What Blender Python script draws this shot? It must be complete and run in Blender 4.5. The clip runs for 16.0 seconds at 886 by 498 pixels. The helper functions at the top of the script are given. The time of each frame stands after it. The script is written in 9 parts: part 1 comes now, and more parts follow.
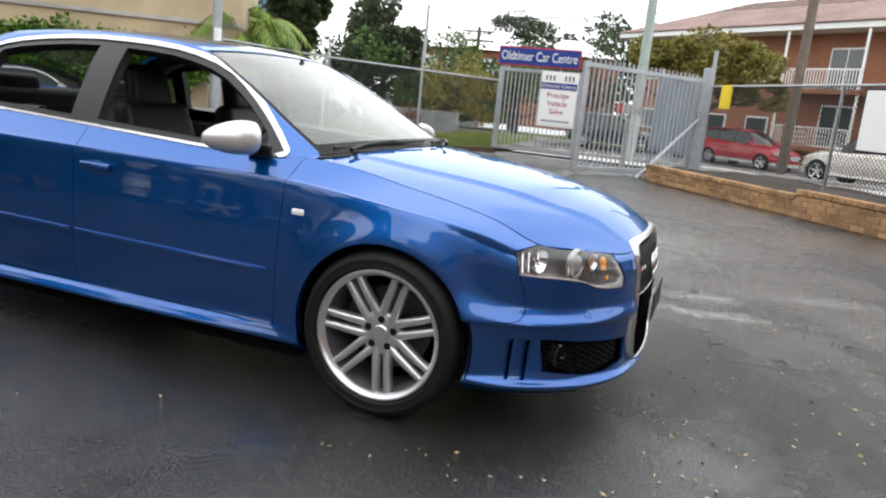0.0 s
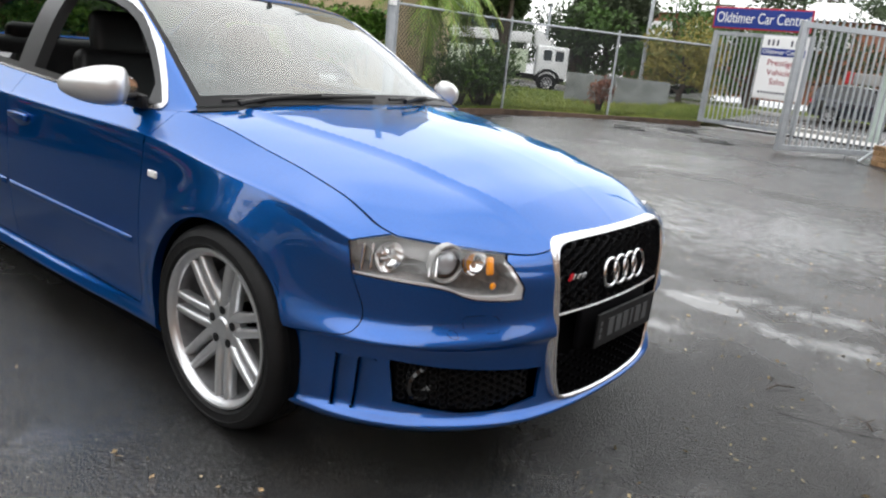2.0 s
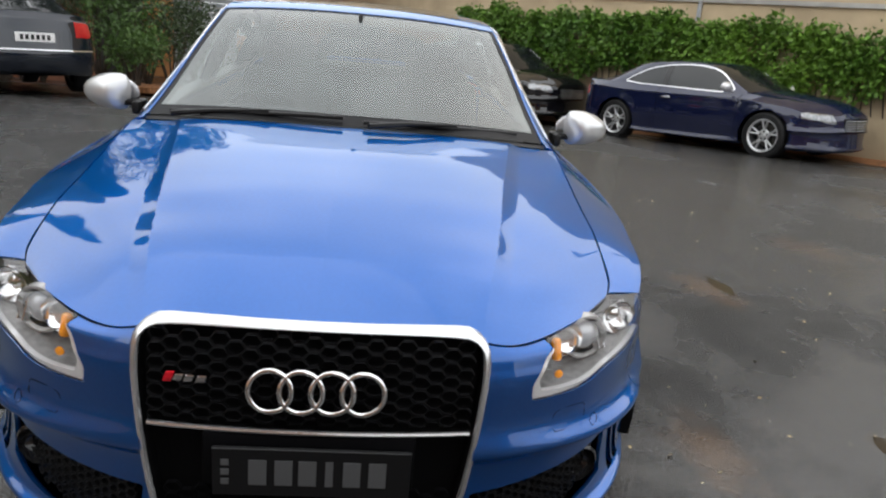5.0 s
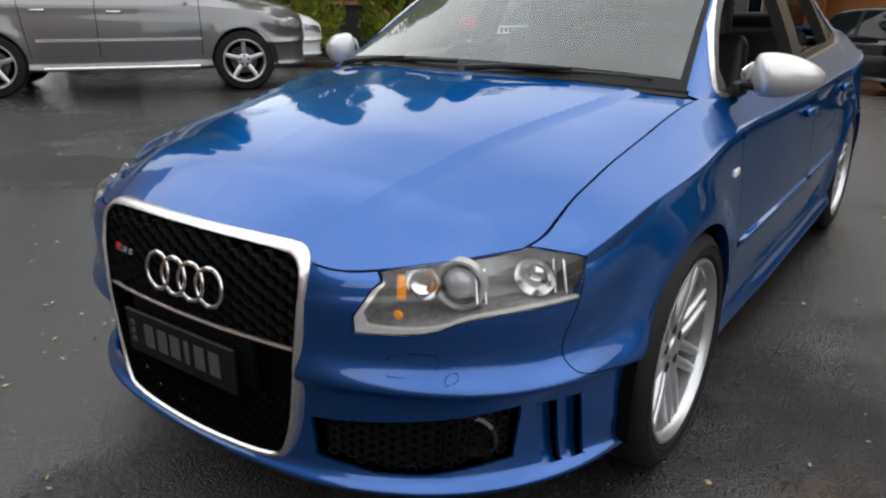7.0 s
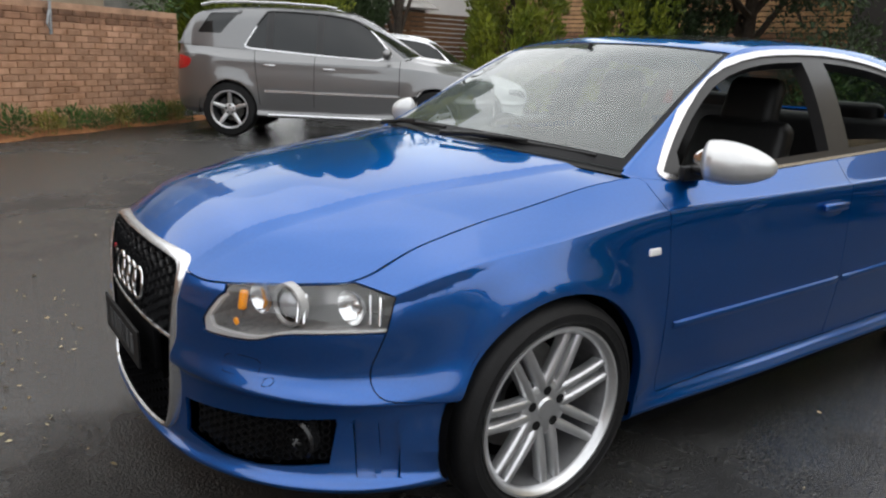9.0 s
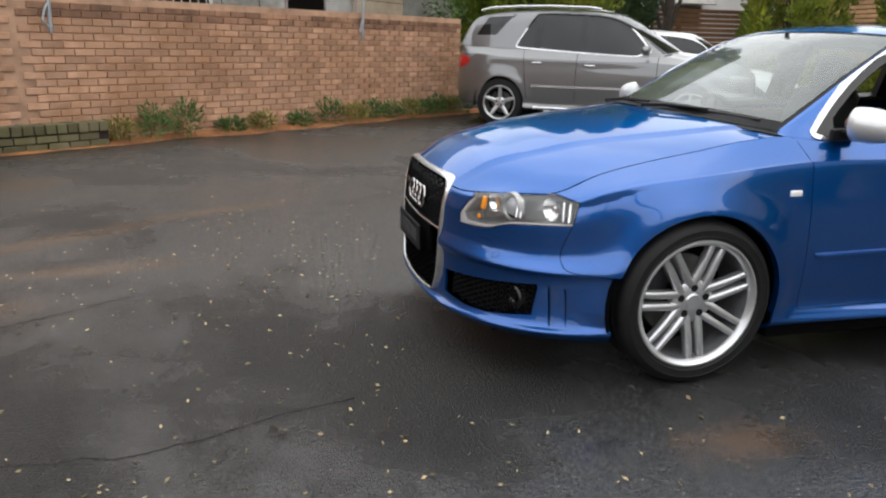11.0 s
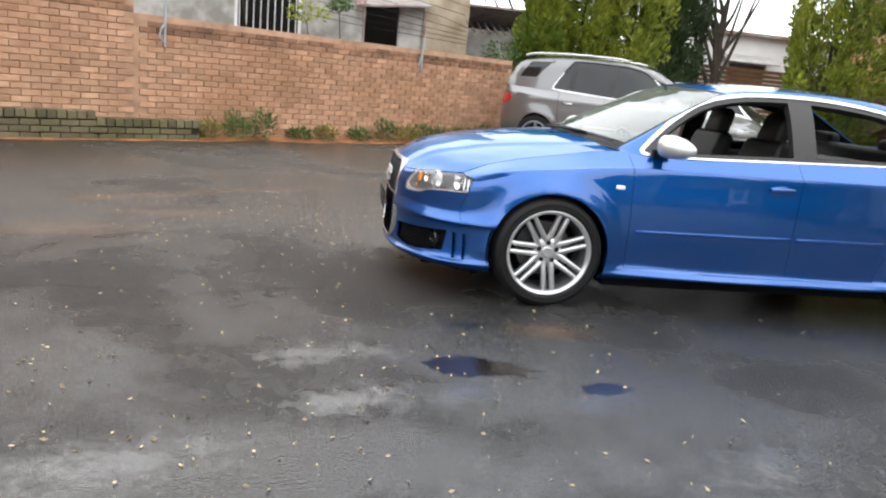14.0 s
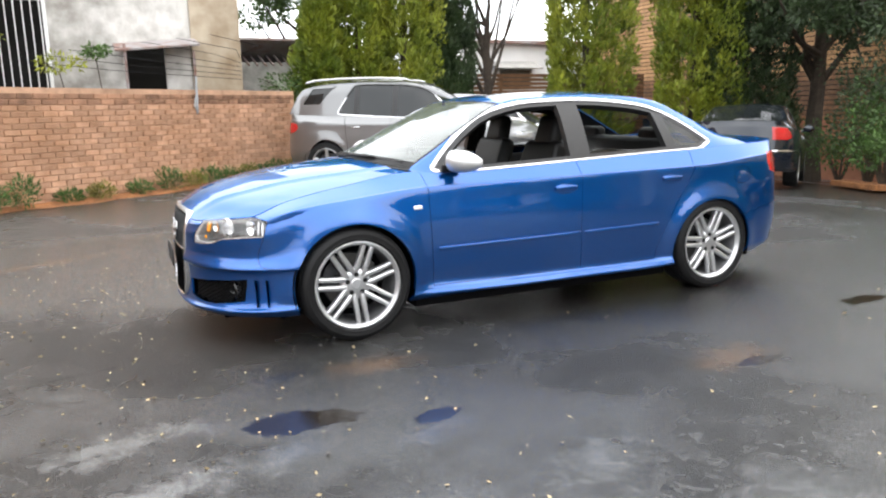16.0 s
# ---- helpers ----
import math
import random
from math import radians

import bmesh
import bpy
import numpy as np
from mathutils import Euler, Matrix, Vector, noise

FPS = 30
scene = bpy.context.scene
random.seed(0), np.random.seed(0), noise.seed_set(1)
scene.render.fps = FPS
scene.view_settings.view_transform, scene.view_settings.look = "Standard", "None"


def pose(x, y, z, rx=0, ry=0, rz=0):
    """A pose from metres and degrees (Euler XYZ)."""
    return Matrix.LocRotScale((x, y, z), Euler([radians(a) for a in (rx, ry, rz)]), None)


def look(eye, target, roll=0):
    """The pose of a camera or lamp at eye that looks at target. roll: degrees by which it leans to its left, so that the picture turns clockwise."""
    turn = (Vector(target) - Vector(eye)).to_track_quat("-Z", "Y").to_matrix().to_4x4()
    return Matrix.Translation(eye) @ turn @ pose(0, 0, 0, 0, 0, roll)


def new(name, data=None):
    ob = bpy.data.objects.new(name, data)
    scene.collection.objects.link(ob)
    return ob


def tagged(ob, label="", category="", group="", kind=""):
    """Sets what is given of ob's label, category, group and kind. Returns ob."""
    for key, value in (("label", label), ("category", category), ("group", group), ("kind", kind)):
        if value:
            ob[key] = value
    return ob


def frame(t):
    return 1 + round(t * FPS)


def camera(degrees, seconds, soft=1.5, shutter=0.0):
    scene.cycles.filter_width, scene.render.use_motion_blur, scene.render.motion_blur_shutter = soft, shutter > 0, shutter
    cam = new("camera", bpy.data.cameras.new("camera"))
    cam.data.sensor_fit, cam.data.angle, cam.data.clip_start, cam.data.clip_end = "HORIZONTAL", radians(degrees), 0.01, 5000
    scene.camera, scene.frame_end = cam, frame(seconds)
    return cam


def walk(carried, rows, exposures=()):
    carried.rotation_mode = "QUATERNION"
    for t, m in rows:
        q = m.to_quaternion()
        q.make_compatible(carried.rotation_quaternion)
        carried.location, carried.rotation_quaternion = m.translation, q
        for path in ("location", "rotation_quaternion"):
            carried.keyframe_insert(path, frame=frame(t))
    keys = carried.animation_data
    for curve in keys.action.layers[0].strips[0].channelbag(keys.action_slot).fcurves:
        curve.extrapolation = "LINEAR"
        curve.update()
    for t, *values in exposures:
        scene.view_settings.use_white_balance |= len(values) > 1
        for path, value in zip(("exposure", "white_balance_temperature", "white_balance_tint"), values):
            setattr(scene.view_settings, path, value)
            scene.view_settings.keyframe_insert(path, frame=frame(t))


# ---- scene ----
# ---- camera ----
cam = camera(62.6, 16.0, soft=2.2, shutter=0.0)
PATH = [
    (0, (1.119, -3.283, 1.22), (0.437, -1.445, 0.821), 5.7),
    (0.5, (1.275, -2.964, 1.244), (0.557, -1.157, 0.776), 7.2),
    (1, (1.48, -2.707, 1.223), (0.673, -0.955, 0.695), 3.6),
    (1.5, (1.68, -2.464, 1.261), (0.671, -0.841, 0.671), 5.9),
    (2, (1.834, -2.114, 1.24), (0.64, -0.6, 0.706), 5.9),
    (2.5, (2.021, -1.823, 1.255), (0.802, -0.339, 0.696), 6.9),
    (3, (2.171, -1.571, 1.29), (0.670, -0.453, 0.588), 2.6),
    (3.5, (2.16, -1.18, 1.305), (0.489, -0.258, 0.706), 6.4),
    (4, (2.198, -0.723, 1.33), (0.453, 0.001, 0.674), 4.5),
    (4.5, (2.287, -0.311, 1.375), (0.442, 0.086, 0.714), 7.1),
    (5, (2.226, 0.113, 1.351), (0.325, 0.309, 0.761), 5.3),
    (5.2, (2.207, 0.285, 1.394), (0.319, 0.368, 0.739), 5.3),
    (7.3, (1.735, 1.565, 1.224), (0.22, 0.435, 0.572), 0.1),
    (7.5, (1.68, 1.677, 1.221), (0.041, 0.702, 0.619), 1.3),
    (8, (1.523, 1.943, 1.245), (0.069, 0.704, 0.655), 1.5),
    (8.5, (1.413, 2.053, 1.31), (0.102, 0.668, 0.706), 3.5),
    (9, (1.364, 2.22, 1.287), (0.223, 0.662, 0.768), 2.6),
    (9.5, (1.347, 2.439, 1.303), (0.312, 0.827, 0.728), 4.9),
    (10, (1.463, 2.646, 1.286), (0.7, 0.851, 0.846), 2.1),
    (10.2, (1.528, 2.743, 1.26), (0.854, 0.931, 0.746), 2.4),
    (12.3, (1.66, 3.975, 1.272), (1.352, 2.081, 0.709), 1.1),
    (12.5, (1.645, 4.09, 1.267), (1.42, 2.188, 0.689), 2.2),
    (13, (1.491, 4.422, 1.252), (1.477, 2.49, 0.735), 5.0),
    (13.5, (1.411, 4.653, 1.253), (1.293, 2.705, 0.816), 4.0),
    (14, (1.287, 4.917, 1.271), (0.97, 2.996, 0.812), 5.6),
    (14.5, (1.1, 5.156, 1.263), (0.73, 3.231, 0.867), 6.5),
    (15, (0.982, 5.225, 1.261), (0.519, 3.328, 0.827), 4.6),
    (15.5, (1.079, 5.081, 1.297), (0.587, 3.188, 0.882), 3.0),
    (16, (1.213, 4.8, 1.305), (0.408, 3.009, 0.927), -1.1),
]
EXPOSURES = [(0.0, 0.08), (1.5, 0.10), (3.0, 0.0), (5.0, -0.15), (7.5, -0.42), (10.0, -0.24), (12.5, 0.10), (16.0, 0.72)]
walk(cam, [(t, look(eye, target, roll)) for t, eye, target, roll in PATH], EXPOSURES)

# ---- world, sun ----
world = bpy.data.worlds.new("overcast_sky")
scene.world = world
world.use_nodes = True
wn, wl = world.node_tree.nodes, world.node_tree.links
sky = wn.new("ShaderNodeTexSky")
sky.sky_type, sky.sun_disc = "NISHITA", False
sky.sun_elevation, sky.sun_rotation = radians(52), radians(-40)
sky.air_density, sky.dust_density = 1.0, 4.0
# cloud deck: bright and nearly even, with soft darker billows
wcoord = wn.new("ShaderNodeTexCoord")
cloud = wn.new("ShaderNodeTexNoise")
cloud.inputs["Scale"].default_value, cloud.inputs["Detail"].default_value = 2.2, 5.0
wl.new(wcoord.outputs["Generated"], cloud.inputs["Vector"])
ramp = wn.new("ShaderNodeValToRGB")
ramp.color_ramp.elements[0].position, ramp.color_ramp.elements[0].color = 0.30, (8.4, 8.7, 9.0, 1)
ramp.color_ramp.elements[1].position, ramp.color_ramp.elements[1].color = 0.70, (13.0, 13.1, 13.2, 1)
wl.new(cloud.outputs["Fac"], ramp.inputs["Fac"])
wmix = wn.new("ShaderNodeMixRGB")
wmix.inputs["Fac"].default_value = 0.88
wl.new(sky.outputs["Color"], wmix.inputs["Color1"])
wl.new(ramp.outputs["Color"], wmix.inputs["Color2"])
wl.new(wmix.outputs["Color"], wn["Background"].inputs["Color"])
wn["Background"].inputs["Strength"].default_value = 0.21
sun = new("sun", bpy.data.lights.new("sun", "SUN"))
sun.data.energy, sun.data.angle, sun.data.color = 0.6, radians(90), (1.0, 0.97, 0.92)
sun.matrix_world = look((0, 0, 30), (-12, 14, 0))

# ---- materials ----


def mat(name, color, rough=0.5, metal=0.0, vary=0.0, scale=8.0, bump=0.0, bscale=60.0, coat=0.0, spec=0.5, color2=None, island=0.0, rvary=0.0, obj=False, trans=0.0, ior=1.45):
    """Principled material: two-scale colour variation, roughness variation and fine relief."""
    m = bpy.data.materials.new(name)
    m.use_nodes = True
    n, l = m.node_tree.nodes, m.node_tree.links
    p = n["Principled BSDF"]
    p.inputs["Base Color"].default_value = (*color, 1)
    p.inputs["Roughness"].default_value, p.inputs["Metallic"].default_value = rough, metal
    p.inputs["Coat Weight"].default_value, p.inputs["Coat Roughness"].default_value = coat, 0.03
    p.inputs["Specular IOR Level"].default_value = spec
    p.inputs["Transmission Weight"].default_value, p.inputs["IOR"].default_value = trans, ior
    tc = n.new("ShaderNodeTexCoord")
    src = tc.outputs["Object"]
    if not obj:
        geo = n.new("ShaderNodeNewGeometry")
        src = geo.outputs["Position"]
    if vary > 0 or color2:
        a = n.new("ShaderNodeTexNoise")
        a.inputs["Scale"].default_value, a.inputs["Detail"].default_value = scale, 6.0
        b = n.new("ShaderNodeTexNoise")
        b.inputs["Scale"].default_value, b.inputs["Detail"].default_value = scale * 0.13, 3.0
        l.new(src, a.inputs["Vector"]), l.new(src, b.inputs["Vector"])
        s = n.new("ShaderNodeMath")
        s.operation = "ADD"
        l.new(a.outputs["Fac"], s.inputs[0]), l.new(b.outputs["Fac"], s.inputs[1])
        r = n.new("ShaderNodeMapRange")
        r.inputs["From Min"].default_value, r.inputs["From Max"].default_value = 0.75, 1.25
        l.new(s.outputs[0], r.inputs["Value"])
        mx = n.new("ShaderNodeMixRGB")
        c2 = color2 or tuple(c * (1 + vary) for c in color)
        c1 = color if color2 else tuple(c * (1 - vary) for c in color)
        mx.inputs["Color1"].default_value, mx.inputs["Color2"].default_value = (*c1, 1), (*c2, 1)
        l.new(r.outputs["Result"], mx.inputs["Fac"])
        last = mx.outputs["Color"]
        if island > 0:
            oi = n.new("ShaderNodeObjectInfo")
            ge = n.new("ShaderNodeNewGeometry")
            ad = n.new("ShaderNodeMath")
            ad.operation = "ADD"
            l.new(oi.outputs["Random"], ad.inputs[0]), l.new(ge.outputs["Random Per Island"], ad.inputs[1])
            fr = n.new("ShaderNodeMath")
            fr.operation = "FRACT"
            l.new(ad.outputs[0], fr.inputs[0])
            mr = n.new("ShaderNodeMapRange")
            mr.inputs["To Min"].default_value, mr.inputs["To Max"].default_value = 1 - island, 1 + island
            l.new(fr.outputs[0], mr.inputs["Value"])
            hs = n.new("ShaderNodeHueSaturation")
            l.new(mr.outputs["Result"], hs.inputs["Value"]), l.new(last, hs.inputs["Color"])
            last = hs.outputs["Color"]
        l.new(last, p.inputs["Base Color"])
        if rvary > 0:
            rr = n.new("ShaderNodeMapRange")
            rr.inputs["From Min"].default_value, rr.inputs["From Max"].default_value = 0.75, 1.25
            rr.inputs["To Min"].default_value, rr.inputs["To Max"].default_value = rough - rvary, rough + rvary
            l.new(s.outputs[0], rr.inputs["Value"])
            l.new(rr.outputs["Result"], p.inputs["Roughness"])
    if bump > 0:
        t = n.new("ShaderNodeTexNoise")
        t.inputs["Scale"].default_value, t.inputs["Detail"].default_value = bscale, 5.0
        l.new(src, t.inputs["Vector"])
        bp = n.new("ShaderNodeBump")
        bp.inputs["Strength"].default_value, bp.inputs["Distance"].default_value = min(1.0, bump), 0.02
        l.new(t.outputs["Fac"], bp.inputs["Height"])
        l.new(bp.outputs["Normal"], p.inputs["Normal"])
    return m


def paint(name, color, metal=0.0, rough=0.35, flake=0.06, ior=1.6, tint=(1.0, 1.0, 1.0)):
    """Car paint: coloured base with fine flake under a clear coat."""
    m = mat(name, color, rough, metal, vary=flake, scale=900.0, coat=1.0, obj=True, spec=0.0)
    p = m.node_tree.nodes["Principled BSDF"]
    p.inputs["Coat IOR"].default_value = ior
    # flake keeps its colour at glancing angles
    p.inputs["Specular Tint"].default_value = (*tint, 1)
    return m


def glass(name, tint, rough=0.0, ior=1.52, sky_veil=0.0):
    m = bpy.data.materials.new(name)
    m.use_nodes = True
    n, l = m.node_tree.nodes, m.node_tree.links
    n.remove(n["Principled BSDF"])
    tr, gl, mx = n.new("ShaderNodeBsdfTransparent"), n.new("ShaderNodeBsdfGlossy"), n.new("ShaderNodeMixShader")
    tr.inputs["Color"].default_value = (*tint, 1)
    gl.inputs["Roughness"].default_value = rough
    # gloss of a thin pane, the same from both sides
    f0 = ((ior - 1) / (ior + 1)) ** 2
    lw, pw, ma = n.new("ShaderNodeLayerWeight"), n.new("ShaderNodeMath"), n.new("ShaderNodeMath")
    lw.inputs["Blend"].default_value = 0.5
    pw.operation, ma.operation = "POWER", "MULTIPLY_ADD"
    l.new(lw.outputs["Facing"], pw.inputs[0])
    pw.inputs[1].default_value = 4.0
    l.new(pw.outputs[0], ma.inputs[0])
    ma.inputs[1].default_value, ma.inputs[2].default_value = 1 - f0, f0
    l.new(ma.outputs[0], mx.inputs["Fac"])
    l.new(tr.outputs["BSDF"], mx.inputs[1]), l.new(gl.outputs["BSDF"], mx.inputs[2])
    last = mx.outputs["Shader"]
    if sky_veil > 0:
        # milky sky reflection put into a pale diffuse layer, with some dust
        df, mh, tx = n.new("ShaderNodeBsdfDiffuse"), n.new("ShaderNodeMixShader"), n.new("ShaderNodeTexNoise")
        df.inputs["Color"].default_value = (0.66, 0.76, 0.73, 1)
        tx.inputs["Scale"].default_value, tx.inputs["Detail"].default_value = 3.0, 6.0
        mr = n.new("ShaderNodeMapRange")
        mr.inputs["From Min"].default_value, mr.inputs["From Max"].default_value = 0.3, 0.7
        mr.inputs["To Min"].default_value, mr.inputs["To Max"].default_value = sky_veil * 0.7, sky_veil * 1.3
        l.new(tx.outputs["Fac"], mr.inputs["Value"])
        l.new(mr.outputs["Result"], mh.inputs["Fac"])
        l.new(last, mh.inputs[1]), l.new(df.outputs["BSDF"], mh.inputs[2])
        last = mh.outputs["Shader"]
    l.new(last, n["Material Output"].inputs["Surface"])
    return m


M_BLUE = paint("blue_paint", (0.003, 0.080, 0.325), 0.84, 0.34, ior=1.64, tint=(0.18, 0.63, 0.90))
M_SILVER_TRIM = mat("satin_aluminium", (0.68, 0.68, 0.69), 0.24, 0.9, vary=0.03, scale=30)
M_CHROME = mat("chrome", (0.82, 0.82, 0.83), 0.06, 1.0)
M_CLEAR = mat("clear_lamp", (0.85, 0.85, 0.85), 0.15, 0.2, coat=0.5)
M_BLACK = mat("black_plastic", (0.006, 0.006, 0.0065), 0.45, spec=0.3, vary=0.15, scale=60, bump=0.05, bscale=300)
M_GLOSSBLACK = mat("gloss_black", (0.008, 0.008, 0.009), 0.12)
M_GAP = mat("panel_gap", (0.003, 0.003, 0.0035), 0.9, spec=0.05)
M_RUBBER = mat("tyre_rubber", (0.007, 0.007, 0.0075), 0.6, spec=0.3, vary=0.25, scale=25, bump=0.12, bscale=90, obj=True)
M_RIM = mat("silver_wheel", (0.60, 0.605, 0.615), 0.30, 0.85, vary=0.05, scale=40, obj=True)
M_DISC = mat("brake_disc", (0.12, 0.117, 0.113), 0.45, 0.9, vary=0.2, scale=40, obj=True)
M_BARREL_SHADE = mat("shaded_barrel", (0.17, 0.17, 0.175), 0.5, 0.7, vary=0.2, scale=30, obj=True)
M_CALIPER = mat("caliper", (0.03, 0.03, 0.035), 0.4)
M_LEATHER = mat("black_leather", (0.007, 0.007, 0.0075), 0.45, spec=0.3, vary=0.2, scale=30, bump=0.15, bscale=180)
M_DASH = mat("dark_dash", (0.02, 0.02, 0.022), 0.6, vary=0.15, scale=30, bump=0.1, bscale=300)
M_LINER = mat("dark_headliner", (0.045, 0.044, 0.043), 0.9, vary=0.05, scale=20)
M_WINDSCREEN = glass("windscreen_glass", (0.54, 0.60, 0.58), ior=1.9, sky_veil=0.09)
M_SIDEGLASS = glass("tinted_glass", (0.45, 0.48, 0.47))
M_LENS = glass("lens_glass", (0.97, 0.97, 0.97), ior=1.62)
M_AMBER = mat("amber_lens", (0.9, 0.32, 0.02), 0.15, spec=0.8)
M_RED = mat("red_lens", (0.42, 0.01, 0.012), 0.12, vary=0.2, scale=40, obj=True, coat=0.5)
M_HLWHITE = mat("reflector", (0.8, 0.8, 0.8), 0.12, 1.0)
M_WHITEPL = mat("pale_plastic", (0.75, 0.75, 0.74), 0.4)
M_FLANGE = mat("silver_mirror_paint", (0.60, 0.60, 0.60), 0.28, 0.55, vary=0.03, scale=300, coat=0.6, obj=True)


# ---- mesh helpers ----
def mesh_object(name, verts, faces, material, parent=None, label="", normals=None, smooth=True):
    me = bpy.data.meshes.new(name)
    me.from_pydata([tuple(v) for v in verts], [], [tuple(int(i) for i in f) for f in faces])
    if smooth:
        me.shade_smooth()
    if normals is not None:
        me.normals_split_custom_set_from_vertices([tuple(v) for v in normals])
    if material:
        me.materials.append(material)
    ob = new(name, me)
    if parent:
        ob.parent = parent
    if label:
        ob["label"] = label
    return ob


def part(name, bm, material, parent=None, label="", smooth=False, angle=35):
    """One mesh object from a bmesh, under a thing or a part."""
    bmesh.ops.recalc_face_normals(bm, faces=bm.faces)
    me = bpy.data.meshes.new(name)
    for f in bm.faces:
        f.smooth = smooth
    if smooth:
        lim = radians(angle)
        for e in bm.edges:
            e.smooth = len(e.link_faces) == 2 and e.calc_face_angle(0) < lim
    bm.to_mesh(me)
    bm.free()
    if material:
        me.materials.append(material)
    ob = new(name, me)
    if parent:
        ob.parent = parent
    if label:
        ob["label"] = label
    return ob


def thing(name, m, label, category, group="", kind=""):
    ob = new(name)
    ob.matrix_world = m
    return tagged(ob, label, category, group, kind)


def add_box(bm, c, s, bevel=0.0, m=None, segs=2):
    r = bmesh.ops.create_cube(bm, size=1.0)
    v = r["verts"]
    bmesh.ops.scale(bm, vec=s, verts=v)
    if bevel > 0:
        es = list({e for x in v for e in x.link_edges})
        rb = bmesh.ops.bevel(bm, geom=es, offset=min(bevel, min(s) * 0.45), segments=segs, affect="EDGES", profile=0.5)
        v = list({x for x in rb["verts"]} | {x for x in v if x.is_valid})
    if m is not None:
        bmesh.ops.transform(bm, matrix=m, verts=v)
    bmesh.ops.translate(bm, vec=c, verts=v)
    return v


def add_tube(bm, pts, radius, n=8, closed=False, caps=True):
    """A round bar along points; radius one number or one per point."""
    pts = [Vector(p) for p in pts]
    k = len(pts)
    rad = radius if hasattr(radius, "__len__") else [radius] * k
    rings, prev = [], None
    for i, p in enumerate(pts):
        a = pts[(i + 1) % k] if closed or i < k - 1 else p
        b = pts[i - 1] if closed or i > 0 else p
        d = (a - b).normalized()
        if prev is None:
            prev = d.orthogonal().normalized()
        s = (prev - d * prev.dot(d)).normalized()
        prev = s
        t = d.cross(s)
        rings.append([bm.verts.new(p + (s * math.cos(2 * math.pi * j / n) + t * math.sin(2 * math.pi * j / n)) * rad[i]) for j in range(n)])
    for i in range(k if closed else k - 1):
        r0, r1 = rings[i], rings[(i + 1) % k]
        for j in range(n):
            bm.faces.new((r0[j], r0[(j + 1) % n], r1[(j + 1) % n], r1[j]))
    if caps and not closed:
        bm.faces.new(rings[0][::-1]), bm.faces.new(rings[-1])


def add_lathe(bm, prof, n=48, axis="Y", closed=False):
    """Turns a profile of (radius, along) about an axis."""
    rings = []
    for i in range(n):
        a = 2 * math.pi * i / n
        c, s = math.cos(a), math.sin(a)
        if axis == "Y":
            rings.append([bm.verts.new((r * c, h, r * s)) for r, h in prof])
        else:
            rings.append([bm.verts.new((r * c, r * s, h)) for r, h in prof])
    k = len(prof)
    for i in range(n):
        a, b = rings[i], rings[(i + 1) % n]
        for j in range(k if closed else k - 1):
            q = (a[j], a[(j + 1) % k], b[(j + 1) % k], b[j])
            bm.faces.new(q)
    bmesh.ops.remove_doubles(bm, verts=bm.verts, dist=1e-5)


def chaikin(pts, times=2, closed=True):
    p = [tuple(q) for q in pts]
    for _ in range(times):
        o = []
        for i in range(len(p) if closed else len(p) - 1):
            a, b = np.array(p[i]), np.array(p[(i + 1) % len(p)])
            o += [tuple(a * 0.75 + b * 0.25), tuple(a * 0.25 + b * 0.75)]
        p = o if closed else [p[0]] + o + [p[-1]]
    return p


# ---- surface patches and panel cutting ----
def cr_weights(f):
    return np.stack([-0.5 * f + f**2 - 0.5 * f**3, 1 - 2.5 * f**2 + 1.5 * f**3, 0.5 * f + 2 * f**2 - 1.5 * f**3, -0.5 * f**2 + 0.5 * f**3], -1)


class Patch:
    """A smooth surface through a net of design points (u along, v across)."""

    def __init__(self, net, mirror_u=False, extra=None, post=None):
        n = np.array(net, float)
        if mirror_u:
            flip = np.array([1, -1, 1])
            n = np.concatenate([n[1:2] * flip, n, n[-2:-1] * flip], 0)
        else:
            n = np.concatenate([2 * n[:1] - n[1:2], n, 2 * n[-1:] - n[-2:-1]], 0)
        n = np.concatenate([2 * n[:, :1] - n[:, 1:2], n, 2 * n[:, -1:] - n[:, -2:-1]], 1)
        self.n, self.nu, self.nv, self.extra = n, n.shape[0] - 2, n.shape[1] - 2, extra
        self.post = post or (lambda p: p)

    def at(self, uv):
        uv = np.asarray(uv, float)
        u, v = np.clip(uv[:, 0], 0, self.nu - 1), np.clip(uv[:, 1], 0, self.nv - 1)
        iu, iv = np.minimum(u.astype(int), self.nu - 2), np.minimum(v.astype(int), self.nv - 2)
        wu, wv = cr_weights(u - iu), cr_weights(v - iv)
        p = np.zeros((len(uv), 3))
        for i in range(4):
            for j in range(4):
                p += (wu[:, i] * wv[:, j])[:, None] * self.n[iu + i, iv + j]
        return self.extra(p) if self.extra else p

    def normal(self, uv, e=0.004):
        uv = np.asarray(uv, float)
        hi = np.array([self.nu - 1, self.nv - 1.0])
        d = []
        for k in (0, 1):
            a, b = uv.copy(), uv.copy()
            a[:, k], b[:, k] = np.minimum(a[:, k] + e, hi[k]), np.maximum(b[:, k] - e, 0)
            d.append(self.post(self.at(a)) - self.post(self.at(b)))
        c = np.cross(d[0], d[1])
        return c / np.maximum(np.linalg.norm(c, axis=1), 1e-12)[:, None]


